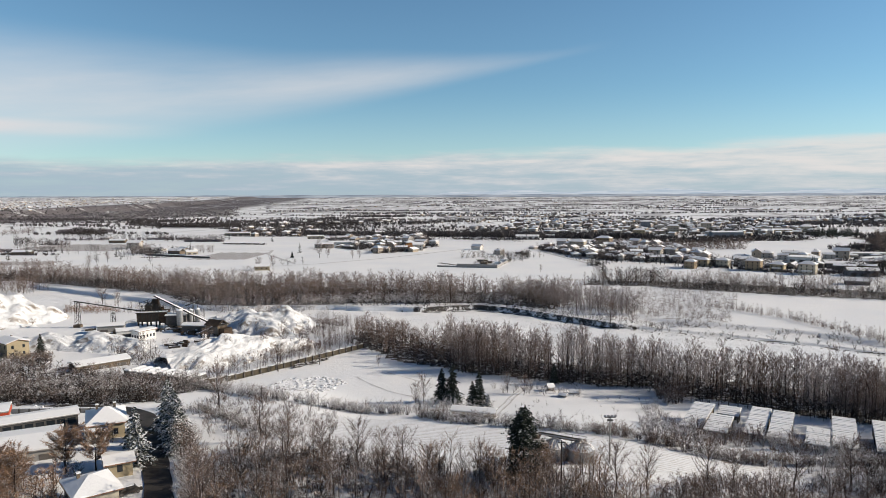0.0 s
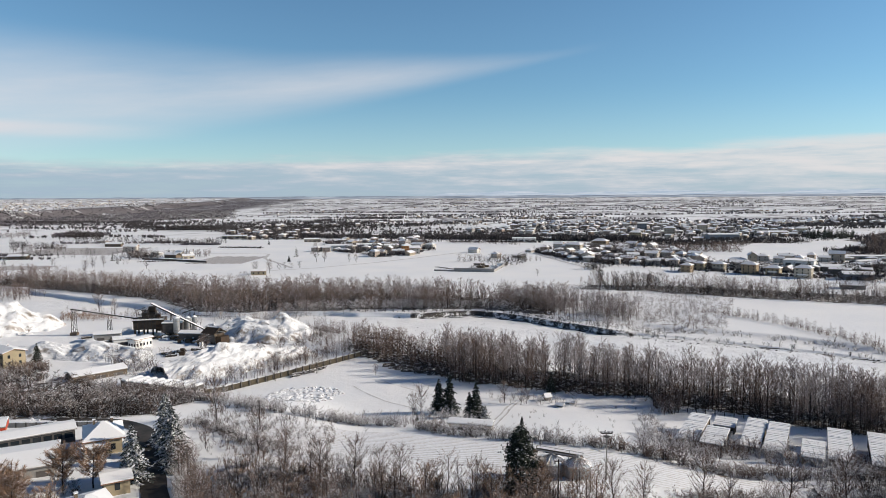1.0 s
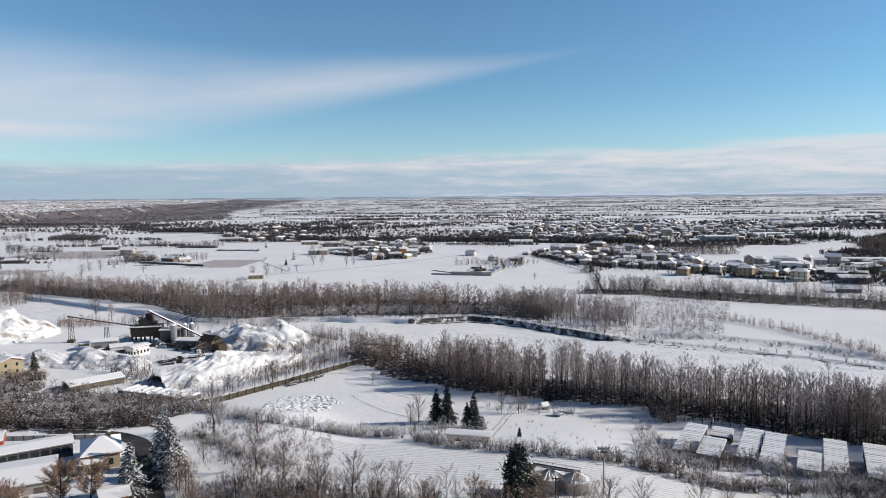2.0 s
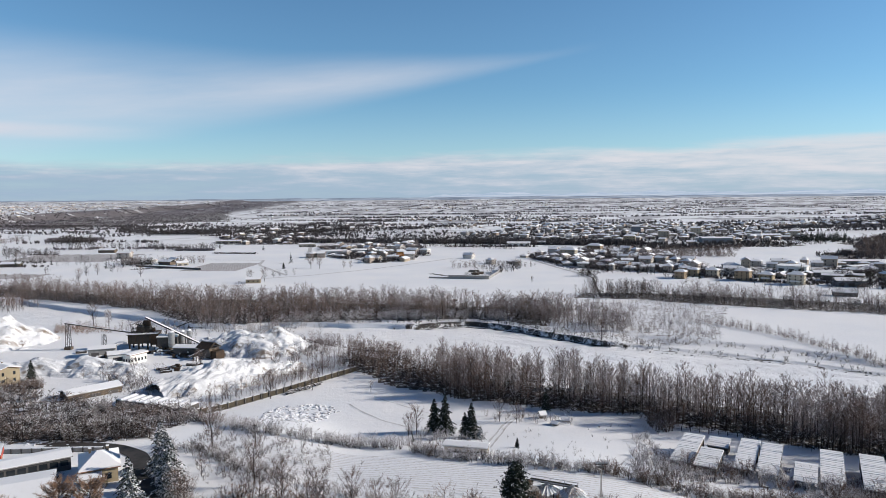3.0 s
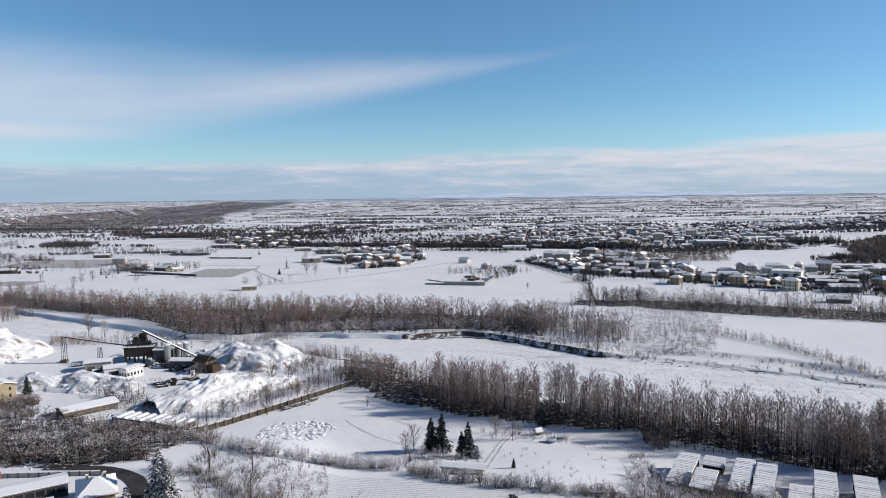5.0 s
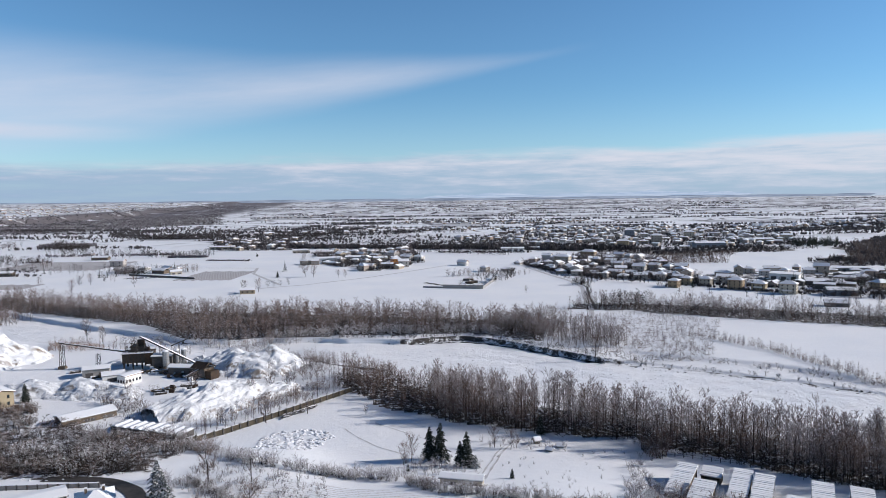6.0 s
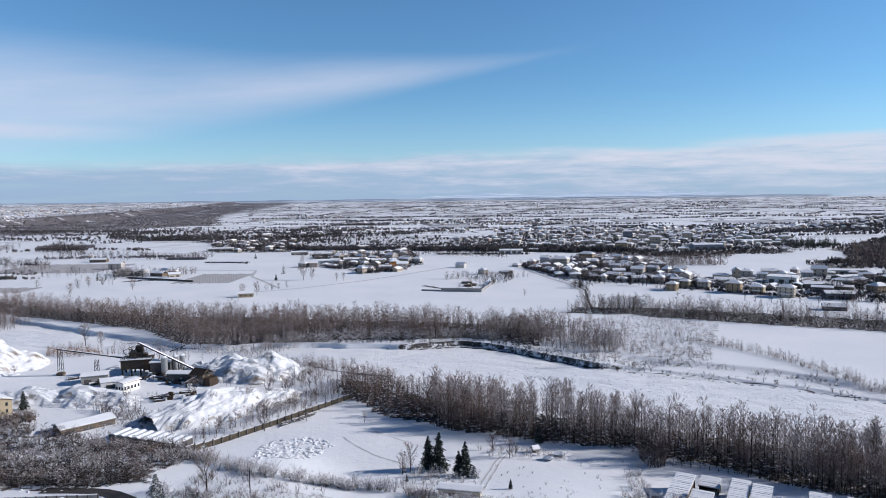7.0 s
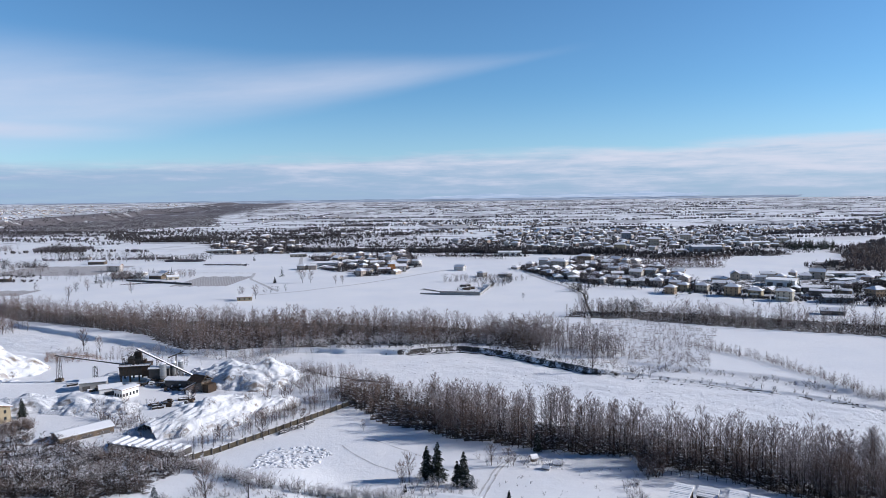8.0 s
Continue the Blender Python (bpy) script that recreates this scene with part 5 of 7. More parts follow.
def hut():
    """A far house of a few faces: walls under an overhanging gabled roof."""
    v = [(-5, -4, 0), (5, -4, 0), (5, 4, 0), (-5, 4, 0), (-5, -4, 5.5), (5, -4, 5.5), (5, 4, 5.5), (-5, 4, 5.5), (-5, 0, 8), (5, 0, 8)]
    t = [(0, 1, 5), (0, 5, 4), (1, 2, 6), (1, 6, 5), (2, 3, 7), (2, 7, 6), (3, 0, 4), (3, 4, 7), (5, 6, 9), (7, 4, 8)]
    r = [(-5.8, -4.9, 5.2), (5.8, -4.9, 5.2), (5.8, 4.9, 5.2), (-5.8, 4.9, 5.2), (-5.8, 0, 8.3), (5.8, 0, 8.3)]
    return (np.array(v, np.float32), np.array(t, np.int32), np.zeros(10, np.int32)), (np.array(r, np.float32), np.array([(0, 1, 5), (0, 5, 4), (2, 3, 4), (2, 4, 5)], np.int32), np.zeros(4, np.int32))


hut_wall, hut_roof = hut()
spots = []
for _ in range(95):
    (x, y), = far_field(1, 1500, 4800, rng)
    n = int(rng.integers(3, 26))
    spots.append(np.stack([rng.normal(x, 30 + y * 0.022, n), rng.normal(y, 24, n)], 1))
spots.append(np.stack([rng.uniform(-2600, -1480, 420), 1.0 / rng.uniform(1 / 4700, 1 / 2150, 420)], 1))
spots = np.concatenate(spots)
spots = spots[built(spots) & ((spots[:, 0] > -0.25 * spots[:, 1]) | (spots[:, 0] < -1430)) & (spots[:, 1] < 4850) & (spots[:, 1] > 1450) & ~inside(BIG_VILLAGE, spots[:, 0], spots[:, 1])]
for name, model, mat, label in (("far_village", hut_wall, FAR_WALLS, "plastered houses of far villages"), ("far_village_roofs", hut_roof, SNOW, "snowy roofs of far villages")):
    wood_stuff(name, spots, [model], (0.55, 0.95), mat, label, "houses", 62)

# the hazy end of the plain and pale hills on the horizon, far behind everything
def haze_backdrop(name, x0, x1, y, crest, low, high, label):
    """A glowing strip whose top edge is crest(x); distance haze painted as streaks of two colours."""
    mat = bpy.data.materials.new(name)
    mat.use_nodes = True
    n = Nodes(mat.node_tree)
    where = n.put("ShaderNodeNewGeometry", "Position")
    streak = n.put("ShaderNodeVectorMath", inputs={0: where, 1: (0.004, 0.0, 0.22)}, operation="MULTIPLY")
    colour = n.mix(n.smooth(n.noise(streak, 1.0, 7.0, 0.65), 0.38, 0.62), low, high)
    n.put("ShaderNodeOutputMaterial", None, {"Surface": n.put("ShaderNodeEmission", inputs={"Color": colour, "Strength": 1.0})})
    xs = np.arange(x0, x1, 12.0)
    v = np.concatenate([np.stack([xs, xs * 0 + y, xs * 0 + 10], 1), np.stack([xs, xs * 0 + y, crest(xs)], 1)])
    k = np.arange(len(xs) - 1)
    t = np.concatenate([np.stack([k, k + 1, k + 1 + len(xs)], 1), np.stack([k, k + 1 + len(xs), k + len(xs)], 1)])
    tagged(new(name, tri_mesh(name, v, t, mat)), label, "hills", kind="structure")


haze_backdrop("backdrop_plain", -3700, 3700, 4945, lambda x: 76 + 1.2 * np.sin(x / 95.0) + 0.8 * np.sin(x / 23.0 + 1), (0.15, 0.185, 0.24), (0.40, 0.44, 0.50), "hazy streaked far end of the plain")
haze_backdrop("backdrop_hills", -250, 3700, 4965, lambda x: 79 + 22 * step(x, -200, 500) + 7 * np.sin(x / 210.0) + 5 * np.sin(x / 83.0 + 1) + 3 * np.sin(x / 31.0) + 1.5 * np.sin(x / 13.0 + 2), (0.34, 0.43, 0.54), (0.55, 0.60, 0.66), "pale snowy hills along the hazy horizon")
# ---- river bank, water and tracks ----
bank_line = [(x, float(np.interp(x, BANK_X, BANK_Y)) - 0.8) for x in range(-40, 104, 4)]
ribbon("river_water", [(x, y - 3.6) for x, y in bank_line[7:-4]], 1.6, WATER, 0.14, "narrow dark open water under the bank", "water", 0.7)
ribbon("side_channel", [(-62, 352), (-58, 342), (-44, 331), (-30, 325), (-18, 322)], 2.2, WATER, 0.12, "thin dark side channel in the snow", "water", 0.7)
ribbon("lower_bank", [(x, float(np.interp(x, BANK_X, BANK_Y)) - 5.5) for x in range(96, 240, 6)], 0.5, EARTH, 0.08, "thin dark line of the lower bank", "bank", 0.55)


def rut_look(n, where):
    v = n.noise(where, 0.9, 5.0, 0.65)
    return n.mix(n.ramp(v, (0.35, 0.0), (0.62, 1.0)), (0.72, 0.73, 0.76), (0.42, 0.40, 0.38)), v, 0.5


def stubble_look(n, where):
    turned = n.put("ShaderNodeVectorRotate", inputs={"Vector": where, "Angle": radians(16)}, rotation_type="Z_AXIS")
    rows = n.put("ShaderNodeTexWave", 1, {"Vector": turned, "Scale": 0.19, "Distortion": 1.6, "Detail": 3.0}, bands_direction="Y")
    grain = n.noise(where, 1.6, 5.0, 0.7)
    showing = n.m("MULTIPLY", n.smooth(rows, 0.55, 0.95), n.smooth(grain, 0.42, 0.62))
    return n.mix(n.m("MULTIPLY", showing, 0.7), (0.77, 0.78, 0.81), (0.36, 0.31, 0.25)), n.m("ADD", n.m("MULTIPLY", rows, 1.5), grain), 0.3


def vine_look(n, where):
    grain = n.noise(where, 0.5, 5.0, 0.7)
    rows = n.put("ShaderNodeTexWave", 1, {"Vector": where, "Scale": 0.11, "Distortion": 0.5}, bands_direction="X")
    return n.mix(n.m("MULTIPLY", n.smooth(rows, 0.2, 0.7), 0.8), (0.58, 0.57, 0.58), n.mix(grain, (0.14, 0.12, 0.11), (0.32, 0.28, 0.26))), grain, 0.3


RUT = material("packed_snow", rut_look, 0.8)
STUBBLE = material("snowy_stubble", stubble_look, 0.85)
VINE = material("vineyard_rows", vine_look, 0.9)
ribbon("stubble_field", [(-44, 160), (-20, 157), (0.0, 146.5), (24.4, 135.3), (50.8, 129.9), (94.6, 118.0)], 25.0, STUBBLE, 0.06, "snowy stubble field with drill rows", "field", 1.2)
for k, line in enumerate(([(12.5, 176.1), (15.4, 189.5), (18.8, 201.9), (20.9, 209.0), (23.9, 213.2)], [(14.1, 176.1), (17.1, 189.5), (20.4, 201.9), (22.5, 209.0), (25.3, 213.2)])):
    ribbon("wheel_rut", line, 0.55, RUT, 0.06, "wheel rut pressed into the snow", "track", 0.1)
ribbon("footpath", [(-30.0, 231.9), (-24.0, 222.0), (-15.9, 212.2), (-6.0, 204.4)], 0.4, RUT, 0.06, "trodden path across the snow", "track", 0.15)
ribbon("footpath", [(-20.0, 238.0), (-8.0, 226.0), (4.0, 215.3)], 0.36, RUT, 0.06, "trodden path across the snow", "track", 0.15)
ribbon("field_lane", [(106, 440), (114, 475), (122, 530), (134, 592), (132, 643), (124, 679), (112, 757), (112, 840)], 3.4, RUT, 0.10, "ploughed field lane", "lane", 0.3)
ribbon("field_ditch", [(118, 480), (126, 530), (138, 592), (136, 640)], 1.8, EARTH, 0.12, "dark ditch beside the lane", "ditch", 0.5)
ribbon("field_lane", [(-160, 610), (-118, 634), (-60, 690), (-15, 750), (20, 800)], 3.0, RUT, 0.10, "faint track across the snow", "lane", 0.3)
ribbon("field_lane", [(-140, 640), (-165, 690), (-190, 740), (-200, 800), (-320, 820)], 3.4, RUT, 0.10, "field track with a bend", "lane", 0.4)
ribbon("field_lane", [(-150, 800), (-165, 900), (-190, 1050), (-240, 1350)], 5.0, RUT, 0.12, "cleared road to the village", "lane", 0.4)
ribbon("yard_edge", [(-4, 640), (14, 616), (46, 600)], 5.0, EARTH, 0.10, "dark trampled strip by the yard", "field", 0.7)
ribbon("vineyard", [(-520, 862), (-385, 856)], 110.0, VINE, 0.10, "grey vineyard rows under thin snow", "field", 3.0)
ribbon("vineyard", [(-254, 728), (-196, 724)], 84.0, VINE, 0.10, "grey vineyard rows under thin snow", "field", 3.0)
ribbon("vineyard", [(-436, 652), (-374, 650)], 38.0, VINE, 0.10, "grey vineyard rows under thin snow", "field", 3.0)


def stone(seed, r, flat=0.6):
    """A rough boulder."""
    bm = bmesh.new()
    bmesh.ops.create_icosphere(bm, subdivisions=1, radius=r)
    rnd = random.Random(seed)
    for v in bm.verts:
        k = rnd.uniform(0.7, 1.2)
        v.co = Vector((v.co.x * k, v.co.y * k, v.co.z * k * flat))
    vs = np.array([v.co for v in bm.verts], np.float32)
    bm.faces.ensure_lookup_table()
    ts = np.array([[v.index for v in f.verts] for f in bm.faces], np.int32)
    bm.free()
    return vs, ts, np.zeros(len(ts), np.int32)


STONES = [stone(i, 0.8) for i in range(6)]
ROCK = material("snowy_rock", twig_look((0.015, 0.013, 0.011), (0.07, 0.06, 0.05), 0.05, 0.05), 0.95)
SNOW_LUMP = material("snowy_rubble", twig_look((0.18, 0.16, 0.15), (0.45, 0.44, 0.44), 0.3, 0.62), 0.85)
wood_stuff("bank_rocks", along(bank_line[6:-3], 380, 1.5, rng), STONES, (0.25, 0.95), ROCK, "dark boulders along the river bank", "rocks", 70)
wood_stuff("lower_rocks", along([(96, 320), (132, 304), (161, 285), (200, 255)], 90, 2.0, rng), STONES, (0.3, 0.9), ROCK, "rocks poking out of the snow", "rocks", 71)
wood_stuff("rubble_field", strewn([(-56.1, 202.0), (-38.9, 207.6), (-32.0, 223.8), (-39.9, 232.7), (-55.7, 227.9)], 260, rng), STONES, (0.5, 1.4), SNOW_LUMP, "heap of rubble covered in snow", "rubble", 72)
wood_stuff("bed_hummocks", strewn([(-30, 345), (20, 375), (80, 318), (150, 280), (220, 225), (169.2, 204.1), (90, 250), (20, 285)], 620, rng), STONES, (0.15, 0.6), SNOW_LUMP, "snowy cobbles on the river bed", "rocks", 73)

# ---- heaps of sand and gravel under snow ----
def heap_look(n, where):
    v = n.noise(where, 0.16, 7.0, 0.7)
    steep = n.smooth(up(n), 0.84, 0.5)
    bare = n.m("MULTIPLY", steep, n.smooth(v, 0.47, 0.56))
    return n.mix(bare, (0.77, 0.78, 0.80), (0.20, 0.16, 0.125)), n.noise(where, 0.7, 6.0, 0.65), 0.9


HEAP = material("snowy_gravel", heap_look, 0.85)


def fractal(shape, cells, seed, octaves=5):
    """Layered random relief on a square grid, about -1 to 1."""
    rr = np.random.default_rng(seed)
    n = shape[0]
    total, amp = np.zeros(shape), 1.0
    for o in range(octaves):
        k = cells * 2 ** o
        g = rr.uniform(-1, 1, (k + 2, k + 2))
        u = np.linspace(0, k, n)
        i = np.minimum(u.astype(int), k)
        t = u - i
        t = t * t * (3 - 2 * t)
        a = g[i][:, i] * (1 - t) + g[i][:, i + 1] * t
        b = g[i + 1][:, i] * (1 - t) + g[i + 1][:, i + 1] * t
        total += amp * (a * (1 - t[:, None]) + b * t[:, None])
        amp *= 0.55
    return total / 1.6


def heap(name, x, y, rx, ry, h, turn, label, seed, crests=2):
    """A tipped heap: cones run together, gullied and slumped."""
    rnd = random.Random(seed)
    tops = [((rnd.uniform(-0.45, 0.45), rnd.uniform(-0.2, 0.2)) if crests > 1 else (0, 0), rnd.uniform(0.7, 1.0)) for _ in range(crests)]
    tops[0] = (tops[0][0], 1.0)
    n = 76
    s = np.linspace(-1.15, 1.15, n)
    gx, gy = np.meshgrid(s, s)
    wob = 0.16 * fractal(gx.shape, 4, seed)
    z = np.zeros_like(gx)
    for (cx, cy), k in tops:
        q = np.hypot(gx - cx, gy - cy) + wob
        z = np.maximum(z, k * np.clip(1 - q * 1.02, 0, None) ** 0.92)
    z = z + 0.25 * fractal(gx.shape, 7, seed + 50, 6) * np.clip(z * 8, 0, 1)
    flat = z <= 0.0
    z = np.where(flat, -0.08, z) * h
    verts = np.stack([(gx * rx).ravel(), (gy * ry).ravel(), z.ravel()], 1)
    i = (np.arange(n - 1)[:, None] * n + np.arange(n - 1)[None, :]).ravel()
    tris = np.concatenate([np.stack([i, i + 1, i + n + 1], 1), np.stack([i, i + n + 1, i + n], 1)])
    ob = new(name, tri_mesh(name, verts, tris, HEAP, True))
    ob.matrix_basis = on(x, y, turn)
    return tagged(ob, label, "heap", "heaps of the gravel works")


heap("sand_mound", -222, 340, 36, 26, 21.0, 10, "tall snow-covered sand heap with bare streaks", 1, 2)
heap("sand_mound", -86, 320, 23, 17, 9.8, -10, "snow-covered gravel heap with two crests", 2, 3)
heap("sand_mound", -78, 269, 29, 15, 9.4, 46, "long snow-covered gravel ridge beside the wall", 3, 4)
heap("sand_mound", -86, 277, 13, 11, 5.8, 20, "broad gravel heap covered with snow", 6, 2)
heap("sand_mound", -158, 286, 26, 12, 6.2, -10, "low snow-covered spoil heap", 4, 4)
heap("sand_mound", -136, 279, 15, 9, 4.8, -10, "low snow-covered spoil heap", 5, 3)
heap("sand_mound", -112, 334, 7, 6, 3.8, 0, "small cone of gravel under snow", 7, 1)
heap("sand_mound", -152, 335, 8, 6, 2.6, 0, "small cone of gravel under snow", 8, 1)

# ---- gravel works ----
def lattice(name, m, w, h, label):
    """A square lattice mast with braces."""
    ob = thing(name, m, label, "mast")
    c = [(-w, -w), (w, -w), (w, w), (-w, w)]
    for x, y in c:
        part("post", beam(bmesh.new(), (x, y, 0), (x * 0.7, y * 0.7, h), 0.11), DARK_STEEL, ob)
    k = max(3, int(h / 2))
    for i in range(k):
        z0, z1 = h * i / k, h * (i + 1) / k
        f0, f1 = 1 - 0.3 * i / k, 1 - 0.3 * (i + 1) / k
        for j in range(4):
            (x0, y0), (x1, y1) = c[j], c[(j + 1) % 4]
            part("brace", beam(bmesh.new(), (x0 * f0, y0 * f0, z0), (x1 * f1, y1 * f1, z1), 0.06), DARK_STEEL, ob)
    part("footing", boxed(-w - 0.5, w + 0.5, -w - 0.5, w + 0.5, -0.4, 1.2), BROWN_WALL, ob)
    return ob


def conveyor(a, b, width, label, mat=STEEL, legs=1):
    """A belt conveyor: trough with side rails, snow on the belt, legs to the ground."""
    a, b = Vector(a), Vector(b)
    ob = thing("conveyor", Matrix.Translation(a), label, "conveyor", "conveyors")
    d = b - a
    q = d.to_track_quat("X", "Z").to_matrix().to_4x4()
    n = d.length
    part("belt", boxed(0, n, -width / 2, width / 2, -0.35, 0.0, m=q), mat, ob)
    for s in (-1, 1):
        part("rail", boxed(0, n, s * (width / 2 + 0.08) - 0.05, s * (width / 2 + 0.08) + 0.05, -0.3, 0.2, m=q), DARK_STEEL, ob)
    part("snow_cover", boxed(0.2, n - 0.2, -width / 2 + 0.05, width / 2 - 0.05, 0.003, 0.2, m=q), SNOW, ob, "snow on the belt")
    for i in range(1, legs + 1):
        p = d * (i / (legs + 1))
        z = ground_z(a.x + p.x, a.y + p.y) - a.z
        for s in (-0.6, 0.6):
            part("leg", beam(bmesh.new(), (p.x, p.y + s * 1.6, z), (p.x, p.y + s, p.z - 0.3), 0.12), DARK_STEEL, ob)
    return ob


lattice("lattice_mast", on(-176, 326), 1.0, 12.5, "square lattice mast carrying a conveyor")
lattice("lattice_mast", on(-157, 322), 0.9, 8.0, "square lattice mast carrying a conveyor")
conveyor((-177.5, 326.3, 12.7), (-144, 325, 7.9), 0.8, "long inclined conveyor gallery", STEEL, 0)
tower = thing("batching_tower", on(-139.5, 326, 12, -0.9), "dark rusty batching tower on steel legs", "tower")
for x in (-6, -2, 2, 6):
    for y in (-4, 4):
        part("leg", boxed(x - 0.35, x + 0.35, y - 0.35, y + 0.35, -0.5, 4.6), DARK_STEEL, tower)
part("hopper", boxed(-6.6, 3.4, -4.6, 4.6, 4.2, 8.4), DARK_STEEL, tower)
part("hopper_bay", boxed(3.41, 6.8, -4.6, 4.6, 3.4, 8.2), RUST, tower, "rusty brown side bay")
for i in range(7):
    part("rib", boxed(-6.4 + i * 1.55, -6.2 + i * 1.55, -4.72, -4.61, 4.2, 8.4), RUST, tower)
part("deck", boxed(-7, 7, -5, 5, 8.41, 8.7), RUST, tower)
part("deck_snow", boxed(-6.8, 6.8, -4.8, -1.2, 8.71, 8.95), SNOW, tower)
part("screen_house", boxed(-3.4, 2.6, -1.1, 4.2, 8.71, 11.6), DARK_STEEL, tower)
part("upper_house", boxed(-0.6, 2.4, 0.0, 3.2, 11.61, 14.2), RUST, tower)
for i in range(9):
    x, y = -6.4 + 1.6 * i, -4.6
    part("rail_post", beam(bmesh.new(), (x, y, 8.7), (x, y, 9.9), 0.06), DARK_STEEL, tower)
for z in (9.3, 9.9):
    part("rail", beam(bmesh.new(), (-6.4, -4.6, z), (6.4, -4.6, z), 0.06), DARK_STEEL, tower)
jumble = random.Random(5)
for i in range(16):
    x, y = jumble.uniform(-5.5, 4.5), jumble.uniform(-3.5, 3.8)
    part("frame_post", beam(bmesh.new(), (x, y, 8.7), (x + jumble.uniform(-0.8, 0.8), y, jumble.uniform(10.5, 13.8)), 0.13), DARK_STEEL, tower)
for i in range(10):
    x, z = jumble.uniform(-5.5, 0), jumble.uniform(9.6, 13.2)
    part("frame_beam", beam(bmesh.new(), (x, jumble.uniform(-3, 3), z), (x + jumble.uniform(2.5, 5.5), jumble.uniform(-3, 3), z + jumble.uniform(-0.8, 1.4)), 0.12), DARK_STEEL, tower)
for i in range(6):
    x, y, z = jumble.uniform(-5.5, 3.5), jumble.uniform(-3.8, 0), 8.72 + jumble.uniform(0, 0.4)
    part("machine", boxed(x, x + jumble.uniform(0.8, 2.0), y, y + jumble.uniform(0.8, 1.6), z, z + jumble.uniform(0.7, 1.8)), (RUST, DARK_STEEL)[i % 2], tower)
for i in range(4):
    part("stay", beam(bmesh.new(), (-5.5 + 2.2 * i, 3, 8.7), (-1.5 + 0.7 * i, 2, 13.5), 0.12), DARK_STEEL, tower)
conveyor((-139, 327, 15.0), (-109, 321, 2.2), 1.5, "pale inclined conveyor down from the tower", STEEL, 2)
conveyor((-126, 331, 9.5), (-119.5, 333.5, 12.0), 0.9, "short dark upper conveyor boom", DARK_STEEL, 1)
conveyor((-128, 314, 1.2), (-98, 308, 4.5), 1.3, "low conveyor beside the silos", STEEL, 2)
conveyor((-109, 299, 1.8), (-99.5, 305.5, 6.2), 0.9, "conveyor up to the crusher shed", STEEL, 1)


def silo(x, y, r, h, label):
    ob = thing("silo", on(x, y), label, "silo", "cement silos")
    part("shell", tube(r, r, 2.2, h), STEEL, ob)
    part("cone", tube(0.5, r, 0.6, 2.19), STEEL, ob)
    part("roof", tube(r + 0.1, 0.5, h + 0.01, h + 0.7), SNOW, ob)
    for k in range(3):
        part("band", tube(r + 0.06, r + 0.06, 3.2 + k * (h - 4) / 2.4, 3.45 + k * (h - 4) / 2.4), GREY, ob)
    for k in range(4):
        a = k * math.pi / 2 + 0.78
        part("leg", beam(bmesh.new(), (r * math.cos(a), r * math.sin(a), -0.4), (r * math.cos(a), r * math.sin(a), 2.4), 0.14), DARK_STEEL, ob)
    return ob


silo(-124.5, 320, 1.5, 9.0, "pale grey steel cement silo")
silo(-121.9, 327, 1.2, 8.0, "pale grey steel cement silo")
silo(-119.2, 328.5, 1.2, 8.1, "pale grey steel cement silo")
hall("plant_shed", on(-128, 326, 8), 9, 7, 6, "dark shed between tower and silos", DARK_WALL, 0.8, doors=1, category="shed")
crusher = thing("crusher_shed", on(-102.5, 306, -28), "rusty brown crusher shed with a broken roof", "shed")
part("body", boxed(-3.5, 3.5, -3, 3, 0.8, 4.6), DARK_WALL, crusher)
part("roof", hip_roof(7.4, 6.4, 2.2, 0.5, 4.61, True, 0.2), RUST, crusher)
part("gable_frame", beam(bmesh.new(), (3.9, -3.6, 4.5), (3.9, 0, 7.0), 0.25), BROWN_WALL, crusher)
part("gable_frame", beam(bmesh.new(), (3.9, 3.6, 4.5), (3.9, 0, 7.0), 0.25), BROWN_WALL, crusher)
for k in range(4):
    part("gable_plank", boxed(3.51, 3.6, -2.8 + k * 1.45, -1.6 + k * 1.45, 1.4, 4.4), (BROWN_WALL, RUST)[k % 2], crusher)
part("side_bin", boxed(3.51, 7.0, -2.4, 2.4, -0.4, 3.6), RUST, crusher)
part("chute", boxed(-7.5, -3.51, -1.5, 1.5, -0.4, 2.6), DARK_STEEL, crusher)
for x in (-3, 3):
    for y in (-2.6, 2.6):
        part("leg", boxed(x - 0.25, x + 0.25, y - 0.25, y + 0.25, -0.4, 0.79), DARK_STEEL, crusher)
hall("machine_shed", on(-112, 313, -8), 16, 6, 3.2, "dark machine shed below the conveyors", DARK_WALL, 0.9, doors=2, category="shed")
house("site_office", on(-132.2, 298, 62), 8.5, 5, 1, "white site office with a row of windows", WHITE, gable=True, roof_h=0.35, chimneys=0, storey=3.6, windows=1.5)
hall("office_annex", on(-142, 304, 27), 9, 8, 2.9, "low white annex with a snowy roof", WHITE, 0.7, doors=1, category="annex")
hall("store", on(-153, 312, 20), 11, 8, 3.6, "grey store with a thinly snowed roof", GREY, 0.8, doors=2, category="store")
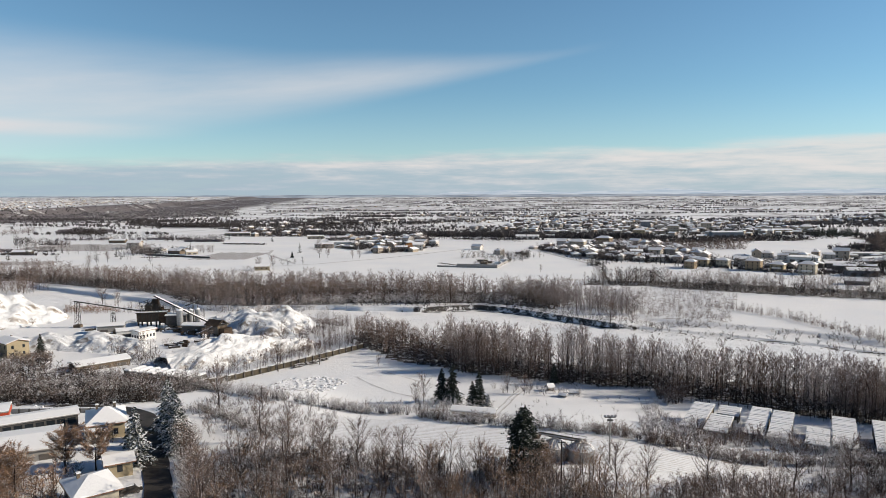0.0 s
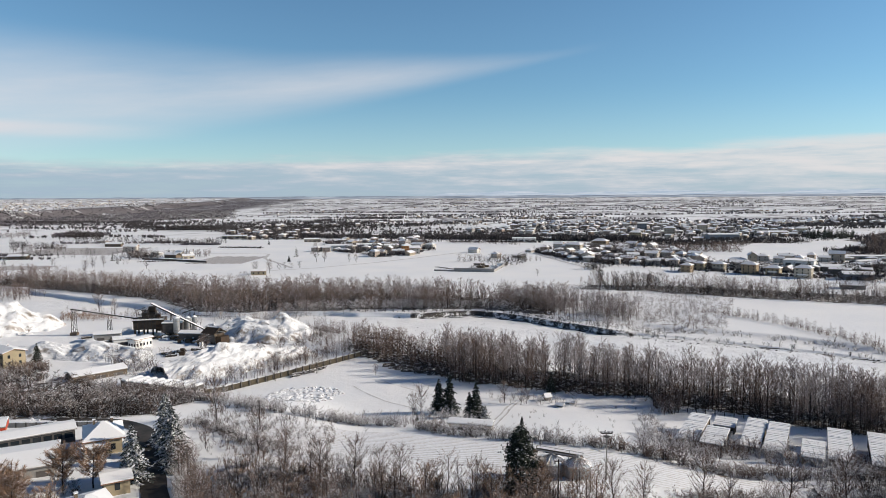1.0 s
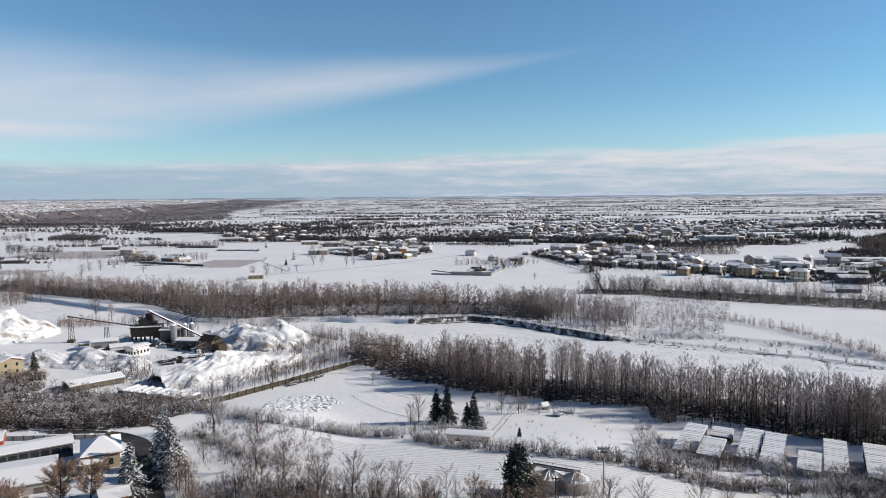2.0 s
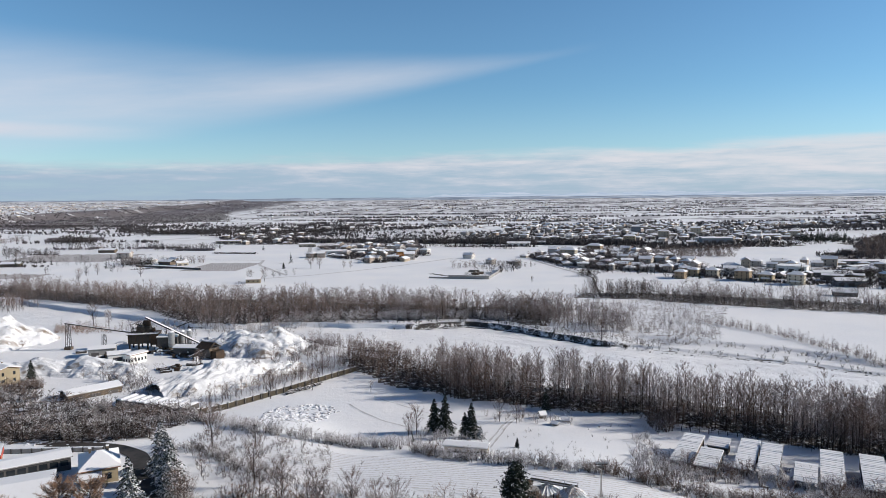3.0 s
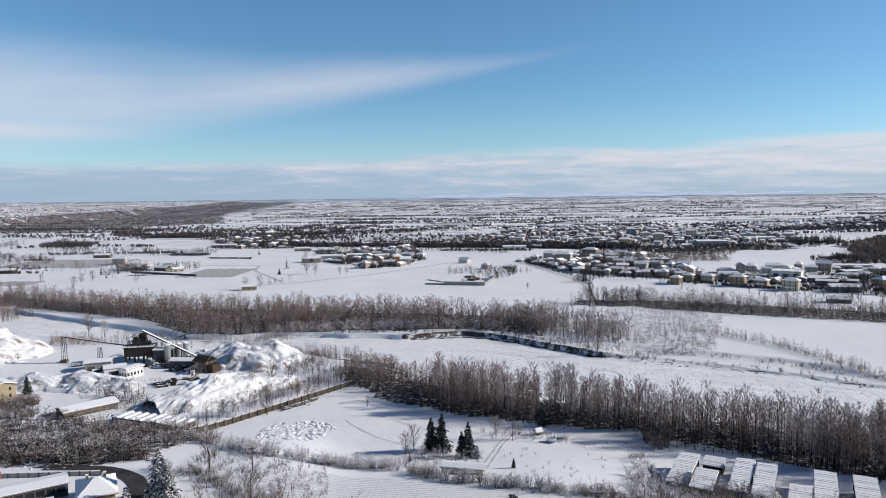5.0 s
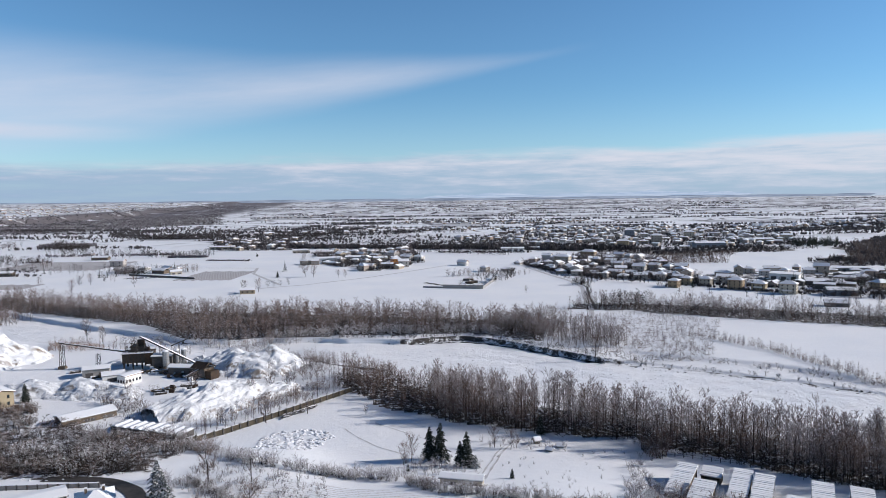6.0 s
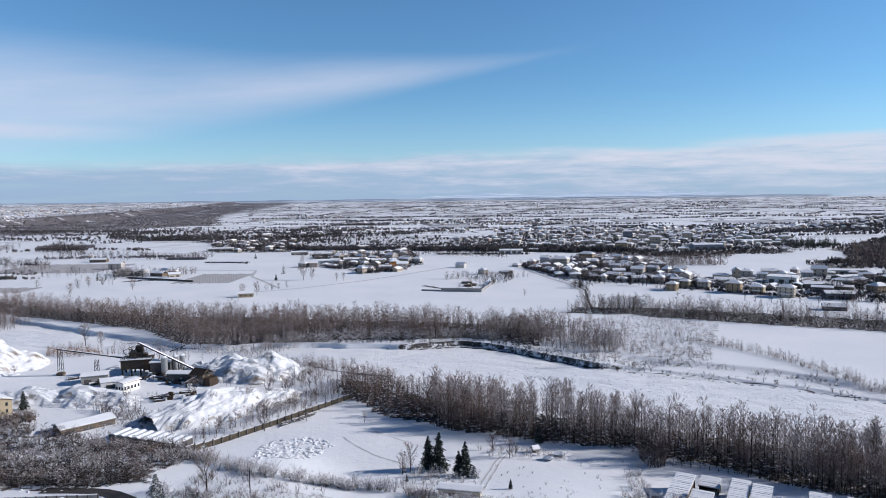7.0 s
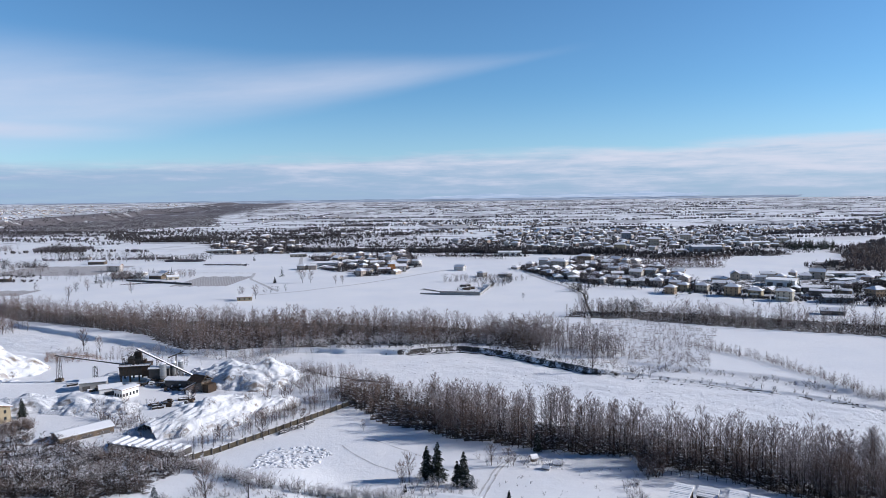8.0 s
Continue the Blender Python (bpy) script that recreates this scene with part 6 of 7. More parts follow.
for i, (x, y, a) in enumerate(((-113, 283, 20), (-110, 284, 35), (-111.5, 279.5, 25), (-105, 291, 10), (-120, 312, 0), (-166, 318, 30))):
    ob = thing("steel_skip", on(x, y, a), "rusty open skip with snow inside", "skip", "skips in the yard")
    for s in (-1, 1):
        part("side", boxed(-2.2, 2.2, s * 1.0 - 0.06, s * 1.0 + 0.06, -0.15, 0.8), DARK_STEEL, ob)
        part("end", boxed(s * 2.2 - 0.06, s * 2.2 + 0.06, -0.93, 0.93, -0.15, 0.8), DARK_STEEL, ob)
    part("floor", boxed(-2.13, 2.13, -0.93, 0.93, -0.15, 0.2), DARK_STEEL, ob)
    part("snow_load", boxed(-2.1, 2.1, -0.9, 0.9, 0.21, 0.6), SNOW, ob)
# scrap, timber and machines about the yard
litter = random.Random(12)
for i in range(60):
    x, y = litter.choice([(-119, 316), (-112, 309), (-106, 302), (-127, 318), (-146, 312), (-108, 285)])
    x, y = x + litter.gauss(0, 4.5), y + litter.gauss(0, 2.6)
    ob = thing("scrap_pile", on(x, y, litter.uniform(0, 180)), "dark scrap and timber half under snow", "scrap", "scrap in the works yard")
    for k in range(3):
        a, b = litter.uniform(0.5, 1.9), litter.uniform(0.3, 0.9)
        part("piece", boxed(-a, a, -b, b, -0.2, litter.uniform(0.3, 1.7), m=pose(litter.uniform(-1, 1), litter.uniform(-1, 1), 0, litter.uniform(-12, 12), litter.uniform(-12, 12), litter.uniform(0, 90))), (DARK_STEEL, RUST, BROWN_WALL, SNOW)[(i + k) % 4], ob)
house("house", on(-170, 266, -36), 11, 8, 2, "yellow two-storey house beside the works", YELLOW, gable=True, roof_h=1.3)
# ---- sheds, bins and fences on the near side ----
def lean_shed(x, y, w, d, turn, label, h=2.7, fall=0.65):
    """An open-sided shed: posts, a back wall, a sloping snowy roof."""
    ob = thing("open_shed", on(x, y, turn), label, "shed", "sheds below the poplars")
    tilt = math.degrees(math.atan2(fall, d))
    part("back_wall", boxed(-w / 2, w / 2, d / 2 - 0.2, d / 2, -0.4, h + fall / 2 - 0.25), DARK_WALL, ob)
    for s in (-1, 1):
        part("side_wall", boxed(s * (w / 2 - 0.1) - 0.1, s * (w / 2 - 0.1) + 0.1, -d / 2 + 0.2, d / 2 - 0.21, -0.4, h - fall / 2 - 0.2), BROWN_WALL, ob)
    for k in range(4):
        for s in (-1, 1):
            yy = -d / 2 + 0.15 + k * (d - 0.6) / 3
            part("post", boxed(s * (w / 2 + 0.05) - 0.09, s * (w / 2 + 0.05) + 0.09, yy - 0.09, yy + 0.09, -0.4, h - fall / 2 + (fall * (k + 0.1) / 3) - 0.2), DARK_WALL, ob)
    roof = part("roof", boxed(-w / 2 - 0.35, w / 2 + 0.35, -d / 2 - 0.4, d / 2 + 0.4, -0.1, 0.06, m=pose(0, 0, h, tilt)), GREY, ob)
    part("snow_cover", boxed(-w / 2 - 0.3, w / 2 + 0.3, -d / 2 - 0.36, d / 2 + 0.36, 0.064, 0.3, m=pose(0, 0, h, tilt)), SNOW, roof, "thick even snow")
    count = int(d / 1.05)
    for k in range(count):
        yy = (k + 0.5) * d / count - d / 2 + 0.12 * math.sin(k * 2.3)
        part("snow_ridge", boxed(-w / 2 - 0.3, w / 2 + 0.3, yy - 0.3, yy + 0.16, 0.301, 0.37 + 0.04 * math.sin(k * 1.7), m=pose(0, 0, h, tilt)), SNOW, roof)
    return ob


for x, y, w_, d_, turn_, text in (
    (64.7, 170.8, 4.5, 19, -31, "long open shed under thick snow"),
    (75.0, 176.2, 4.7, 4.7, -31, "short open shed with a dark front"),
    (66.3, 161.4, 4.7, 10.4, -31, "low open shed under thick snow"),
    (77.1, 164.4, 4.0, 19.5, -30, "long open shed under thick snow"),
    (80.8, 160.3, 4.1, 18.6, -30, "long open shed under thick snow"),
    (83.0, 148.4, 4.1, 9.2, -30, "small open shed under thick snow"),
    (91.3, 152.4, 4.3, 19.4, -29, "long open shed under thick snow"),
    (97.9, 147.4, 4.4, 20, -29, "long open shed under thick snow"),
    (104.8, 142.5, 4.4, 20, -29, "long open shed under thick snow"),
):
    lean_shed(x, y, w_, d_, turn_, text)
fence = thing("wire_fence", on(68.2, 186.9), "post and wire fence along the belt of trees", "fence")
fence.matrix_basis = pose(0, 0, 0)
fence_line = [(71.6, 201.8), (89.2, 190.6), (97.5, 181.9), (113.1, 165.1)]
spots = []
for (x0, y0), (x1, y1) in zip(fence_line, fence_line[1:]):
    k = int(math.hypot(x1 - x0, y1 - y0) / 2.6)
    spots += [(x0 + (x1 - x0) * i / k, y0 + (y1 - y0) * i / k) for i in range(k)]
for i, (x, y) in enumerate(spots):
    z = ground_z(x, y)
    part("post", boxed(x - 0.09, x + 0.09, y - 0.09, y + 0.09, z - 0.3, z + 1.3), DARK_WALL, fence)
    if i:
        px, py = spots[i - 1]
        for h in (0.5, 1.15):
            part("wire", beam(bmesh.new(), (px, py, ground_z(px, py) + h), (x, y, z + h), 0.03), DARK_STEEL, fence)


def grain_bin(x, y, r, h, label):
    """A corrugated steel bin with a ribbed conical roof."""
    ob = thing("grain_bin", on(x, y), label, "grain bin", "grain bins")
    body = part("shell", tube(r, r, -0.4, h, 32), STEEL, ob)
    for k in range(8):
        part("hoop", tube(r + 0.05, r + 0.05, 0.3 + k * (h - 0.5) / 8, 0.42 + k * (h - 0.5) / 8, 32), STEEL, ob)
    roof = part("roof", tube(r + 0.15, 0.35, h + 0.01, h + r * 0.5, 32), SNOW, ob, "snowy conical roof")
    for k in range(18):
        a = k * math.pi / 9
        part("rib", beam(bmesh.new(), ((r + 0.1) * math.cos(a), (r + 0.1) * math.sin(a), h + 0.06), (0.4 * math.cos(a), 0.4 * math.sin(a), h + r * 0.5 + 0.04), 0.06), STEEL, roof)
    part("cap", tube(0.4, 0.3, h + r * 0.5, h + r * 0.5 + 0.5, 12), STEEL, ob)
    return ob


grain_bin(20.7, 124.6, 2.4, 2.7, "steel grain bin with a snowy conical roof")
grain_bin(25.2, 122.8, 2.4, 2.5, "steel grain bin with a ribbed snowy roof")
elevator = thing("bucket_elevator", on(16.9, 122.9, 12), "brown elevator housing with a rusty green head", "elevator")
part("housing", boxed(-1.6, 1.6, -1.3, 1.3, -0.6, 3.6), BROWN_WALL, elevator)
part("roof", boxed(-1.75, 1.75, -1.45, 1.45, 3.61, 3.85), GREY, elevator)
part("roof_snow", boxed(-1.7, 1.7, -1.4, 1.4, 3.854, 4.1), SNOW, elevator)
part("leg", boxed(0.8, 1.5, 1.35, 2.0, -0.6, 4.4), RUST, elevator)
part("head", tube(0.7, 0.5, 4.41, 5.3, 10), RUST, elevator)
elevator.children[-1].location = (1.15, 1.7, 0)
bridge = thing("roof_auger", pose(0, 0, ground_z(21.4, 124.5) - 0.7), "long steel auger gallery over the bins", "conveyor")
bridge_rows = ((17.8, 125.7, 5.2), (26.4, 124.0, 4.2))
part("trough", beam(bmesh.new(), bridge_rows[0], bridge_rows[1], 0.36), DARK_STEEL, bridge)
part("walkway", beam(bmesh.new(), (17.7, 125.0, 5.4), (26.4, 123.3, 4.4), 0.14), STEEL, bridge)
for f in (0.1, 0.4, 0.7, 0.98):
    p = Vector(bridge_rows[0]).lerp(Vector(bridge_rows[1]), f)
    part("leg", beam(bmesh.new(), (p.x, p.y, 3.0), (p.x, p.y, p.z), 0.09), STEEL, bridge)
    part("rail_post", beam(bmesh.new(), (p.x, p.y - 0.7, p.z + 0.2), (p.x, p.y - 0.7, p.z + 1.1), 0.045), STEEL, bridge)
part("rail", beam(bmesh.new(), (17.7, 125.0, 6.3), (26.4, 123.3, 5.3), 0.045), STEEL, bridge)

mast = thing("floodlight_mast", on(30.1, 121.3), "tall slim floodlight mast with a crossbar", "mast")
part("pole", tube(0.17, 0.10, -0.4, 8.9, 10), GREY, mast)
part("crossbar", boxed(-1.0, 1.0, -0.07, 0.07, 8.6, 8.78), DARK_STEEL, mast)
for x in (-0.95, -0.35, 0.35, 0.95):
    part("floodlight", boxed(x - 0.19, x + 0.19, -0.17, 0.17, 8.79, 9.08), STEEL, mast)
part("guard", tube(0.6, 0.6, 8.1, 8.2, 12), DARK_STEEL, mast)
for x, y, h in ((18.8, 106.8, 8.0), (-45.5, 168.0, 6.0)):
    ob = thing("utility_pole", on(x, y), "weathered wooden utility pole", "pole", "utility poles")
    part("pole", tube(0.14, 0.09, -0.4, h, 8), BARK_DARK, ob)
    part("crossarm", boxed(-0.6, 0.6, -0.06, 0.06, h - 0.5, h - 0.36), DARK_WALL, ob)

# garden wall with posts beside the poplars
garden = thing("boundary_wall", pose(0, 0, 0), "brown block boundary wall with dark posts", "wall")
x0, y0, x1, y1 = -79.0, 216.6, -33.0, 278.0
n = 22
turn = math.degrees(math.atan2(y1 - y0, x1 - x0))
seg = math.hypot(x1 - x0, y1 - y0) / n
for i in range(n):
    x, y = x0 + (x1 - x0) * (i + 0.5) / n, y0 + (y1 - y0) * (i + 0.5) / n
    m = on(x, y, turn)
    part("panel", boxed(-seg / 2 + 0.21, seg / 2 - 0.21, -0.12, 0.12, -0.4, 1.9, m=m), OLIVE_WALL, garden)
    part("post", boxed(seg / 2 - 0.2, seg / 2 + 0.2, -0.5, 0.2, -0.4, 2.1, m=m), DARK_WALL, garden)
    part("snow_cap", boxed(-seg / 2 + 0.22, seg / 2 - 0.22, -0.14, 0.14, 1.904, 2.05, m=m), SNOW, garden)

wood_stuff("wall_clumps", np.stack([np.linspace(-78.4, -33.6, 23) + 0.9, np.linspace(216.6, 276.6, 23) - 0.7], 1), FAR_SHRUB, (0.22, 0.42), BARK_DARK, "small dark bushes spaced along the boundary wall", "shrubs", 326)
logs = thing("log_pile", on(-49.6, 250.6, 51), "long pile of felled logs dusted with snow", "log pile")
for i in range(60):
    x, z = rng.uniform(-8, 8), rng.uniform(0.1, 1.1)
    y, a = rng.uniform(-1.2, 1.2), rng.uniform(-0.7, 0.7)
    part("log", beam(bmesh.new(), (x - 1.1 * math.cos(a), y - 1.1 * math.sin(a), z), (x + 1.1 * math.cos(a), y + 1.1 * math.sin(a), z + rng.uniform(-0.2, 0.3)), rng.uniform(0.12, 0.22), 6), BARK_DARK, logs)

# works barn and saw-tooth hall
barn = hall("long_barn", on(-126.5, 248.0, 45), 18.5, 8.5, 2.0, "long brown barn with a snowy roof", BROWN_WALL, 1.1, doors=3, category="barn")
saw = thing("saw_tooth_hall", on(-95.5, 230.5, -22), "low hall with a row of snowy ridges", "hall")
part("wall", boxed(-15, 15, -3.4, 3.4, -0.6, 2.2), DARK_WALL, saw)
for i in range(9):
    bm = bmesh.new()
    x = -15 + i * 30 / 9
    v = [bm.verts.new(p) for p in ((x, -3.7, 2.21), (x + 30 / 9, -3.7, 2.21), (x + 2.2, -3.7, 2.7), (x, 3.7, 2.21), (x + 30 / 9, 3.7, 2.21), (x + 2.2, 3.7, 2.7))]
    for f in ((0, 1, 2), (5, 4, 3), (1, 4, 5, 2), (3, 0, 2, 5), (0, 3, 4, 1)):
        bm.faces.new([v[k] for k in f])
    part("roof_ridge", bm, SNOW, saw)

# small hut and cottage in the field, evergreen bushes
hall("garden_hut", on(33.9, 214.3, 20), 1.8, 1.6, 0.9, "small hut with a bright snowy roof", BROWN_WALL, 1.0, doors=1, category="hut")
hall("garden_hut", on(40.8, 210.7, -10), 2.0, 1.6, 0.3, "collapsed hut under snow", DARK_WALL, 0.8, doors=1, category="hut")
hall("garden_hut", on(36.8, 206.9, -30), 1.8, 1.3, 0.4, "low store under snow", DARK_WALL, 0.5, doors=1, category="hut")
hall("field_shed", on(7.7, 171.5, -14), 11, 3.4, 1.7, "long low shed with a snowy roof behind the hedge", CREAM, 0.5, doors=2, category="shed")

# ---- yard and houses by the lane ----
house("house", on(-74.0, 146.8, 27), 7.0, 10.5, 1, "yellow house with a snowy hip roof", YELLOW, storey=3.0, roof_h=2.0, chimneys=2)
hall("porch", on(-72.6, 139.8, 27), 3.8, 2.4, 2.2, "white porch with a snowy flat roof", WHITE, 0.2, doors=1, category="porch")
hall("workshop", on(-88.0, 131.3, 27), 22, 14, 2.1, "workshop hall under even snow", GREY, 1.0, doors=5, category="workshop")
back = hall("back_building", on(-92.3, 148.8, 33), 19, 6.0, 2.8, "dark low building with a band of windows", DARK_WALL, 0.5, doors=0, category="workshop")
for i in range(9):
    part("window", boxed(-9.0 + i * 2.05, -7.4 + i * 2.05, -3.07, -2.97, 1.1, 2.3), GLASS, back)
red = hall("red_shop", on(-102.9, 151.7, 27), 7.5, 6.7, 3.9, "shop with a red fascia under snow", CREAM, 0.4, doors=2, category="shop")
part("fascia", boxed(-4.1, 4.1, -3.85, -3.7, 2.9, 3.8), RED, red)
part("fascia", boxed(3.95, 4.1, -3.68, 3.5, 2.9, 3.8), RED, red)
house("house", on(-56.8, 106.9, 40), 6.2, 8.2, 1, "cream house with a low snowy roof", CREAM, storey=3.1, roof_h=1.5)
house("house", on(-59.7, 122.1, 31), 4.2, 5.6, 1, "low yellow house with a snowy roof", YELLOW, gable=True, roof_h=0.5, chimneys=0, storey=2.2)
panel_wall = thing("panel_wall", pose(0, 0, 0), "grey concrete panel wall capped with snow", "wall")
for i in range(13):
    x, y = -113.0 + 29.4 * i / 12, 164.6 + 1.3 * i / 12
    m = on(x, y, 2.5)
    part("panel", boxed(-1.35, 1.04, -0.12, 0.12, -0.4, 1.15, m=m), GREY, panel_wall)
    part("snow_cap", boxed(-1.3, 1.0, -0.22, 0.22, 1.154, 1.32, m=m), SNOW, panel_wall)
    part("post", boxed(1.06, 1.36, -0.3, 0.2, -0.4, 1.25, m=m), DARK_WALL, panel_wall)


def snowy_car(x, y, turn, label):
    """A parked car under a thick blanket of snow."""
    ob = thing("parked_car", on(x, y, turn), label, "car", "parked cars")
    bm = bmesh.new()
    prof = [(-2.1, 0.35), (-2.15, 0.8), (-1.5, 0.95), (-0.9, 1.42), (0.7, 1.45), (1.5, 1.0), (2.05, 0.85), (2.1, 0.35)]
    rings = [[bm.verts.new((px, s * (0.82 if pz < 1.2 else 0.66), pz)) for px, pz in prof] for s in (-1, 1)]
    bm.faces.new(rings[0]), bm.faces.new(rings[1][::-1])
    for k in range(len(prof)):
        j = (k + 1) % len(prof)
        bm.faces.new([rings[0][j], rings[0][k], rings[1][k], rings[1][j]])
    bmesh.ops.recalc_face_normals(bm, faces=bm.faces)
    part("body", bm, DARK_STEEL, ob)
    part("snow_cover", boxed(-0.95, 0.75, -0.68, 0.68, 1.46, 1.68), SNOW, ob)
    part("hood_snow", boxed(1.2, 2.05, -0.75, 0.75, 1.0, 1.2), SNOW, ob)
    for px in (-1.3, 1.3):
        for s in (-1, 1):
            bm = bmesh.new()
            bmesh.ops.create_cone(bm, cap_ends=True, segments=12, radius1=0.33, radius2=0.33, depth=0.2, matrix=pose(px, s * 0.78, 0.33, 90))
            part("wheel", bm, DARK_WALL, ob)
    return ob


snowy_car(-53.3, 112.2, 40, "parked car under a blanket of snow")
snowy_car(-80.3, 138.6, 25, "dark parked car dusted with snow")
trough = thing("water_trough", on(-109.7, 191.1, 15), "small dark water trough in a snowy field", "trough")
part("basin", boxed(-0.9, 0.9, -0.45, 0.45, -0.1, 0.8), DARK_STEEL, trough)
part("snow_cover", boxed(-0.85, 0.85, -0.4, 0.4, 0.804, 0.95), SNOW, trough)
wood_stuff("field_lumps", strewn([(-129.1, 170.5), (-95.0, 171.9), (-80.5, 177.6), (-84.4, 183.9), (-104.1, 187.5), (-140.2, 202.0)], 120, rng, 0.2), STONES, (0.3, 0.9), SNOW_LUMP, "clods under the snow", "clods", 94)
# ---- tall dark conifers and far woods with a place of their own ----
TALL = [joined(*conifer(340 + i, 14.0, 3.0, 10, 6, 0.3, 1)) for i in range(3)]
wood_stuff("dark_conifer_grove", strewn([(545, 1015), (610, 1002), (650, 1070), (590, 1090)], 80, rng), TALL, (0.7, 1.25), NEEDLE, "grove of tall dark conifers", "trees", 80)
wood_stuff("village_conifers", np.array([(-160, 760), (255, 610), (262, 612), (268, 600), (300, 575), (305, 578), (310, 572), (314, 580), (285, 620), (150, 690), (196, 700), (205, 690), (-345, 720), (-338, 722), (-332, 730), (-305, 770), (-440, 690), (-375, 560), (-430, 770), (345, 1300), (410, 1330), (-240, 960), (-10, 1700), (10, 1720)], float), TALL, (0.5, 0.95), NEEDLE, "single dark conifers between the houses", "trees", 81)
TERRACE = [(-550, 1800), (-219, 1660), (30, 1425), (24, 1150), (-60, 1100), (-195, 1140), (-411, 1340)]
TOWN_EDGE = [(24, 1170), (228, 1110), (340, 985), (530, 1005), (506, 943), (308, 900), (240, 960), (196, 985), (24, 1074)]
VALLEY_FLOOR = [(-1330, 2430), (-1234, 2976), (-978, 3265), (-667, 2224), (-945, 2073), (-1048, 1841)]
NEAR_VALLEY = [(-875, 1900), (-582, 1930), (-411, 1380), (-687, 1500)]
EAST_WOOD = [(600, 1000), (838, 1230), (760, 900), (560, 720), (452, 740), (440, 785), (524, 835)]
# shadowed terrace and town edge made as dark trees on dark sheets
for poly, count, mat, cell, tint, label in ((TERRACE, 520, FAR_WOOD, 14.0, THICKET_SHADE, "dark trees along the wooded terrace"), (TOWN_EDGE, 620, FAR_WOOD, 8.0, WOOD_SHADE, "dark trees below the edge of the town"), (VALLEY_FLOOR, 500, VALLEY_WOOD, 24.0, WOOD_SHADE, "brown wood on the valley floor"), (NEAR_VALLEY, 560, FAR_WOOD, 14.0, THICKET_SHADE, "dark wood between the valley fields"), (EAST_WOOD, 620, FAR_WOOD, 10.0, WOOD_SHADE, "dark wood beyond the halls")):
    floor_patch("wood_floor", poly, tint, "snow-patched shade sheet below " + label, "ground", cell, 0.15, cell * 1.5)
    wood_stuff("plain_wood", strewn(poly, count, rng, 0.35, 60.0), LUMP, (0.6, 1.35), mat, label, "trees", 330)
wood_stuff("row_lone_trees", np.array([(224, 538), (246, 521), (248, 508), (260, 507), (267, 507), (276, 512), (281, 506), (205, 552), (292, 500)], float), YARD_TREE, (0.7, 1.1), BARK_DARK, "single bare trees in front of the houses", "trees", 331)
wood_stuff("thin_wood", strewn([(306, 872), (408, 902), (365, 822), (288, 800), (250, 850)], 330, rng, 0.1), FAR_TREE, (0.4, 0.75), BARK_WARM, "thin brown wood behind the white field", "trees", 332)
VALLEY = [(-1050, 1600), (-820, 1980), (-860, 2600), (-1000, 3500), (-1100, 4500), (-1330, 4500), (-1340, 2000), (-1290, 1750)]
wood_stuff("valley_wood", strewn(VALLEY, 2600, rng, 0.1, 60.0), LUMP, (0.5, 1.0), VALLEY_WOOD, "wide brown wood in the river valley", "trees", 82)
edge_y = 1.0 / rng.uniform(1 / 4700, 1 / 1750, 900)
wood_stuff("scarp_wood", np.stack([-1335 - 45 * np.sin(edge_y / 170.0) - 22 * np.sin(edge_y / 61.0 + 1) - rng.uniform(-10, 75, 900), edge_y], 1), LUMP, (0.5, 1.3), FAR_WOOD, "dark wood on the steep valley edge", "trees", 98)
wood_stuff("dark_belt", strewn([(-620, 1500), (-480, 1420), (-260, 1430), (-250, 1520), (-420, 1560), (-600, 1600)], 420, rng), LUMP, (0.7, 1.2), FAR_WOOD, "dark belt of trees before the far village", "trees", 83)
wood_stuff("terrace_belt", np.concatenate([along([(-330, 1190), (-180, 1112), (-50, 1080)], 420, 15, rng), along([(-50, 1080), (73, 1054), (202, 1008), (300, 1000)], 820, 15, rng)]), LUMP, (0.8, 1.7), FAR_WOOD, "dark wooded edge of a terrace below the houses", "trees", 54)
wood_stuff("far_belts", np.concatenate([along([(x, y), (x + n, y + d)], int(n / 5), 9, rng) for x, y, n, d in ((-260, 1750, 420, 40), (240, 1700, 520, -30), (760, 1800, 500, 50), (-420, 2150, 600, 30), (350, 2300, 700, 60), (1000, 2400, 500, -40), (-700, 2700, 800, 40), (300, 2900, 900, 30), (-100, 3400, 1100, 60), (900, 3300, 900, -40), (-700, 4000, 1200, 40), (500, 4200, 1500, 30), (620, 1420, 420, 30), (1100, 2000, 260, 60))]), LUMP, (0.9, 1.7), FAR_HAZED, "long dark belts of trees across the plain", "trees", 56)
wood_stuff("farm_trees", strewn([(-420, 740), (-300, 720), (-285, 770), (-330, 800), (-420, 790)], 60, rng), FAR_TREE, (0.4, 0.9), BARK_DARK, "trees round a farm", "trees", 84)
wood_stuff("field_copse", strewn([(-560, 1000), (-420, 960), (-400, 1040), (-540, 1060)], 130, rng), FAR_TREE, (0.6, 1.0), BARK_DARK, "bare copse in the fields", "trees", 85)
wood_stuff("village_edge", np.concatenate([along([(215, 905), (290, 835), (400, 905)], 330, 12, rng), along([(420, 950), (560, 975)], 120, 8, rng)]), FAR_SHRUB, (0.7, 1.9), BARK_DARK, "dark trees along the edge of the village", "trees", 86)
wood_stuff("right_wood", strewn([(452, 738), (480, 700), (600, 700), (740, 1000), (640, 1020), (560, 880)], 480, rng), FAR_TREE, (0.8, 1.35), BARK_WARM, "dense brown wood beside the village", "trees", 87)
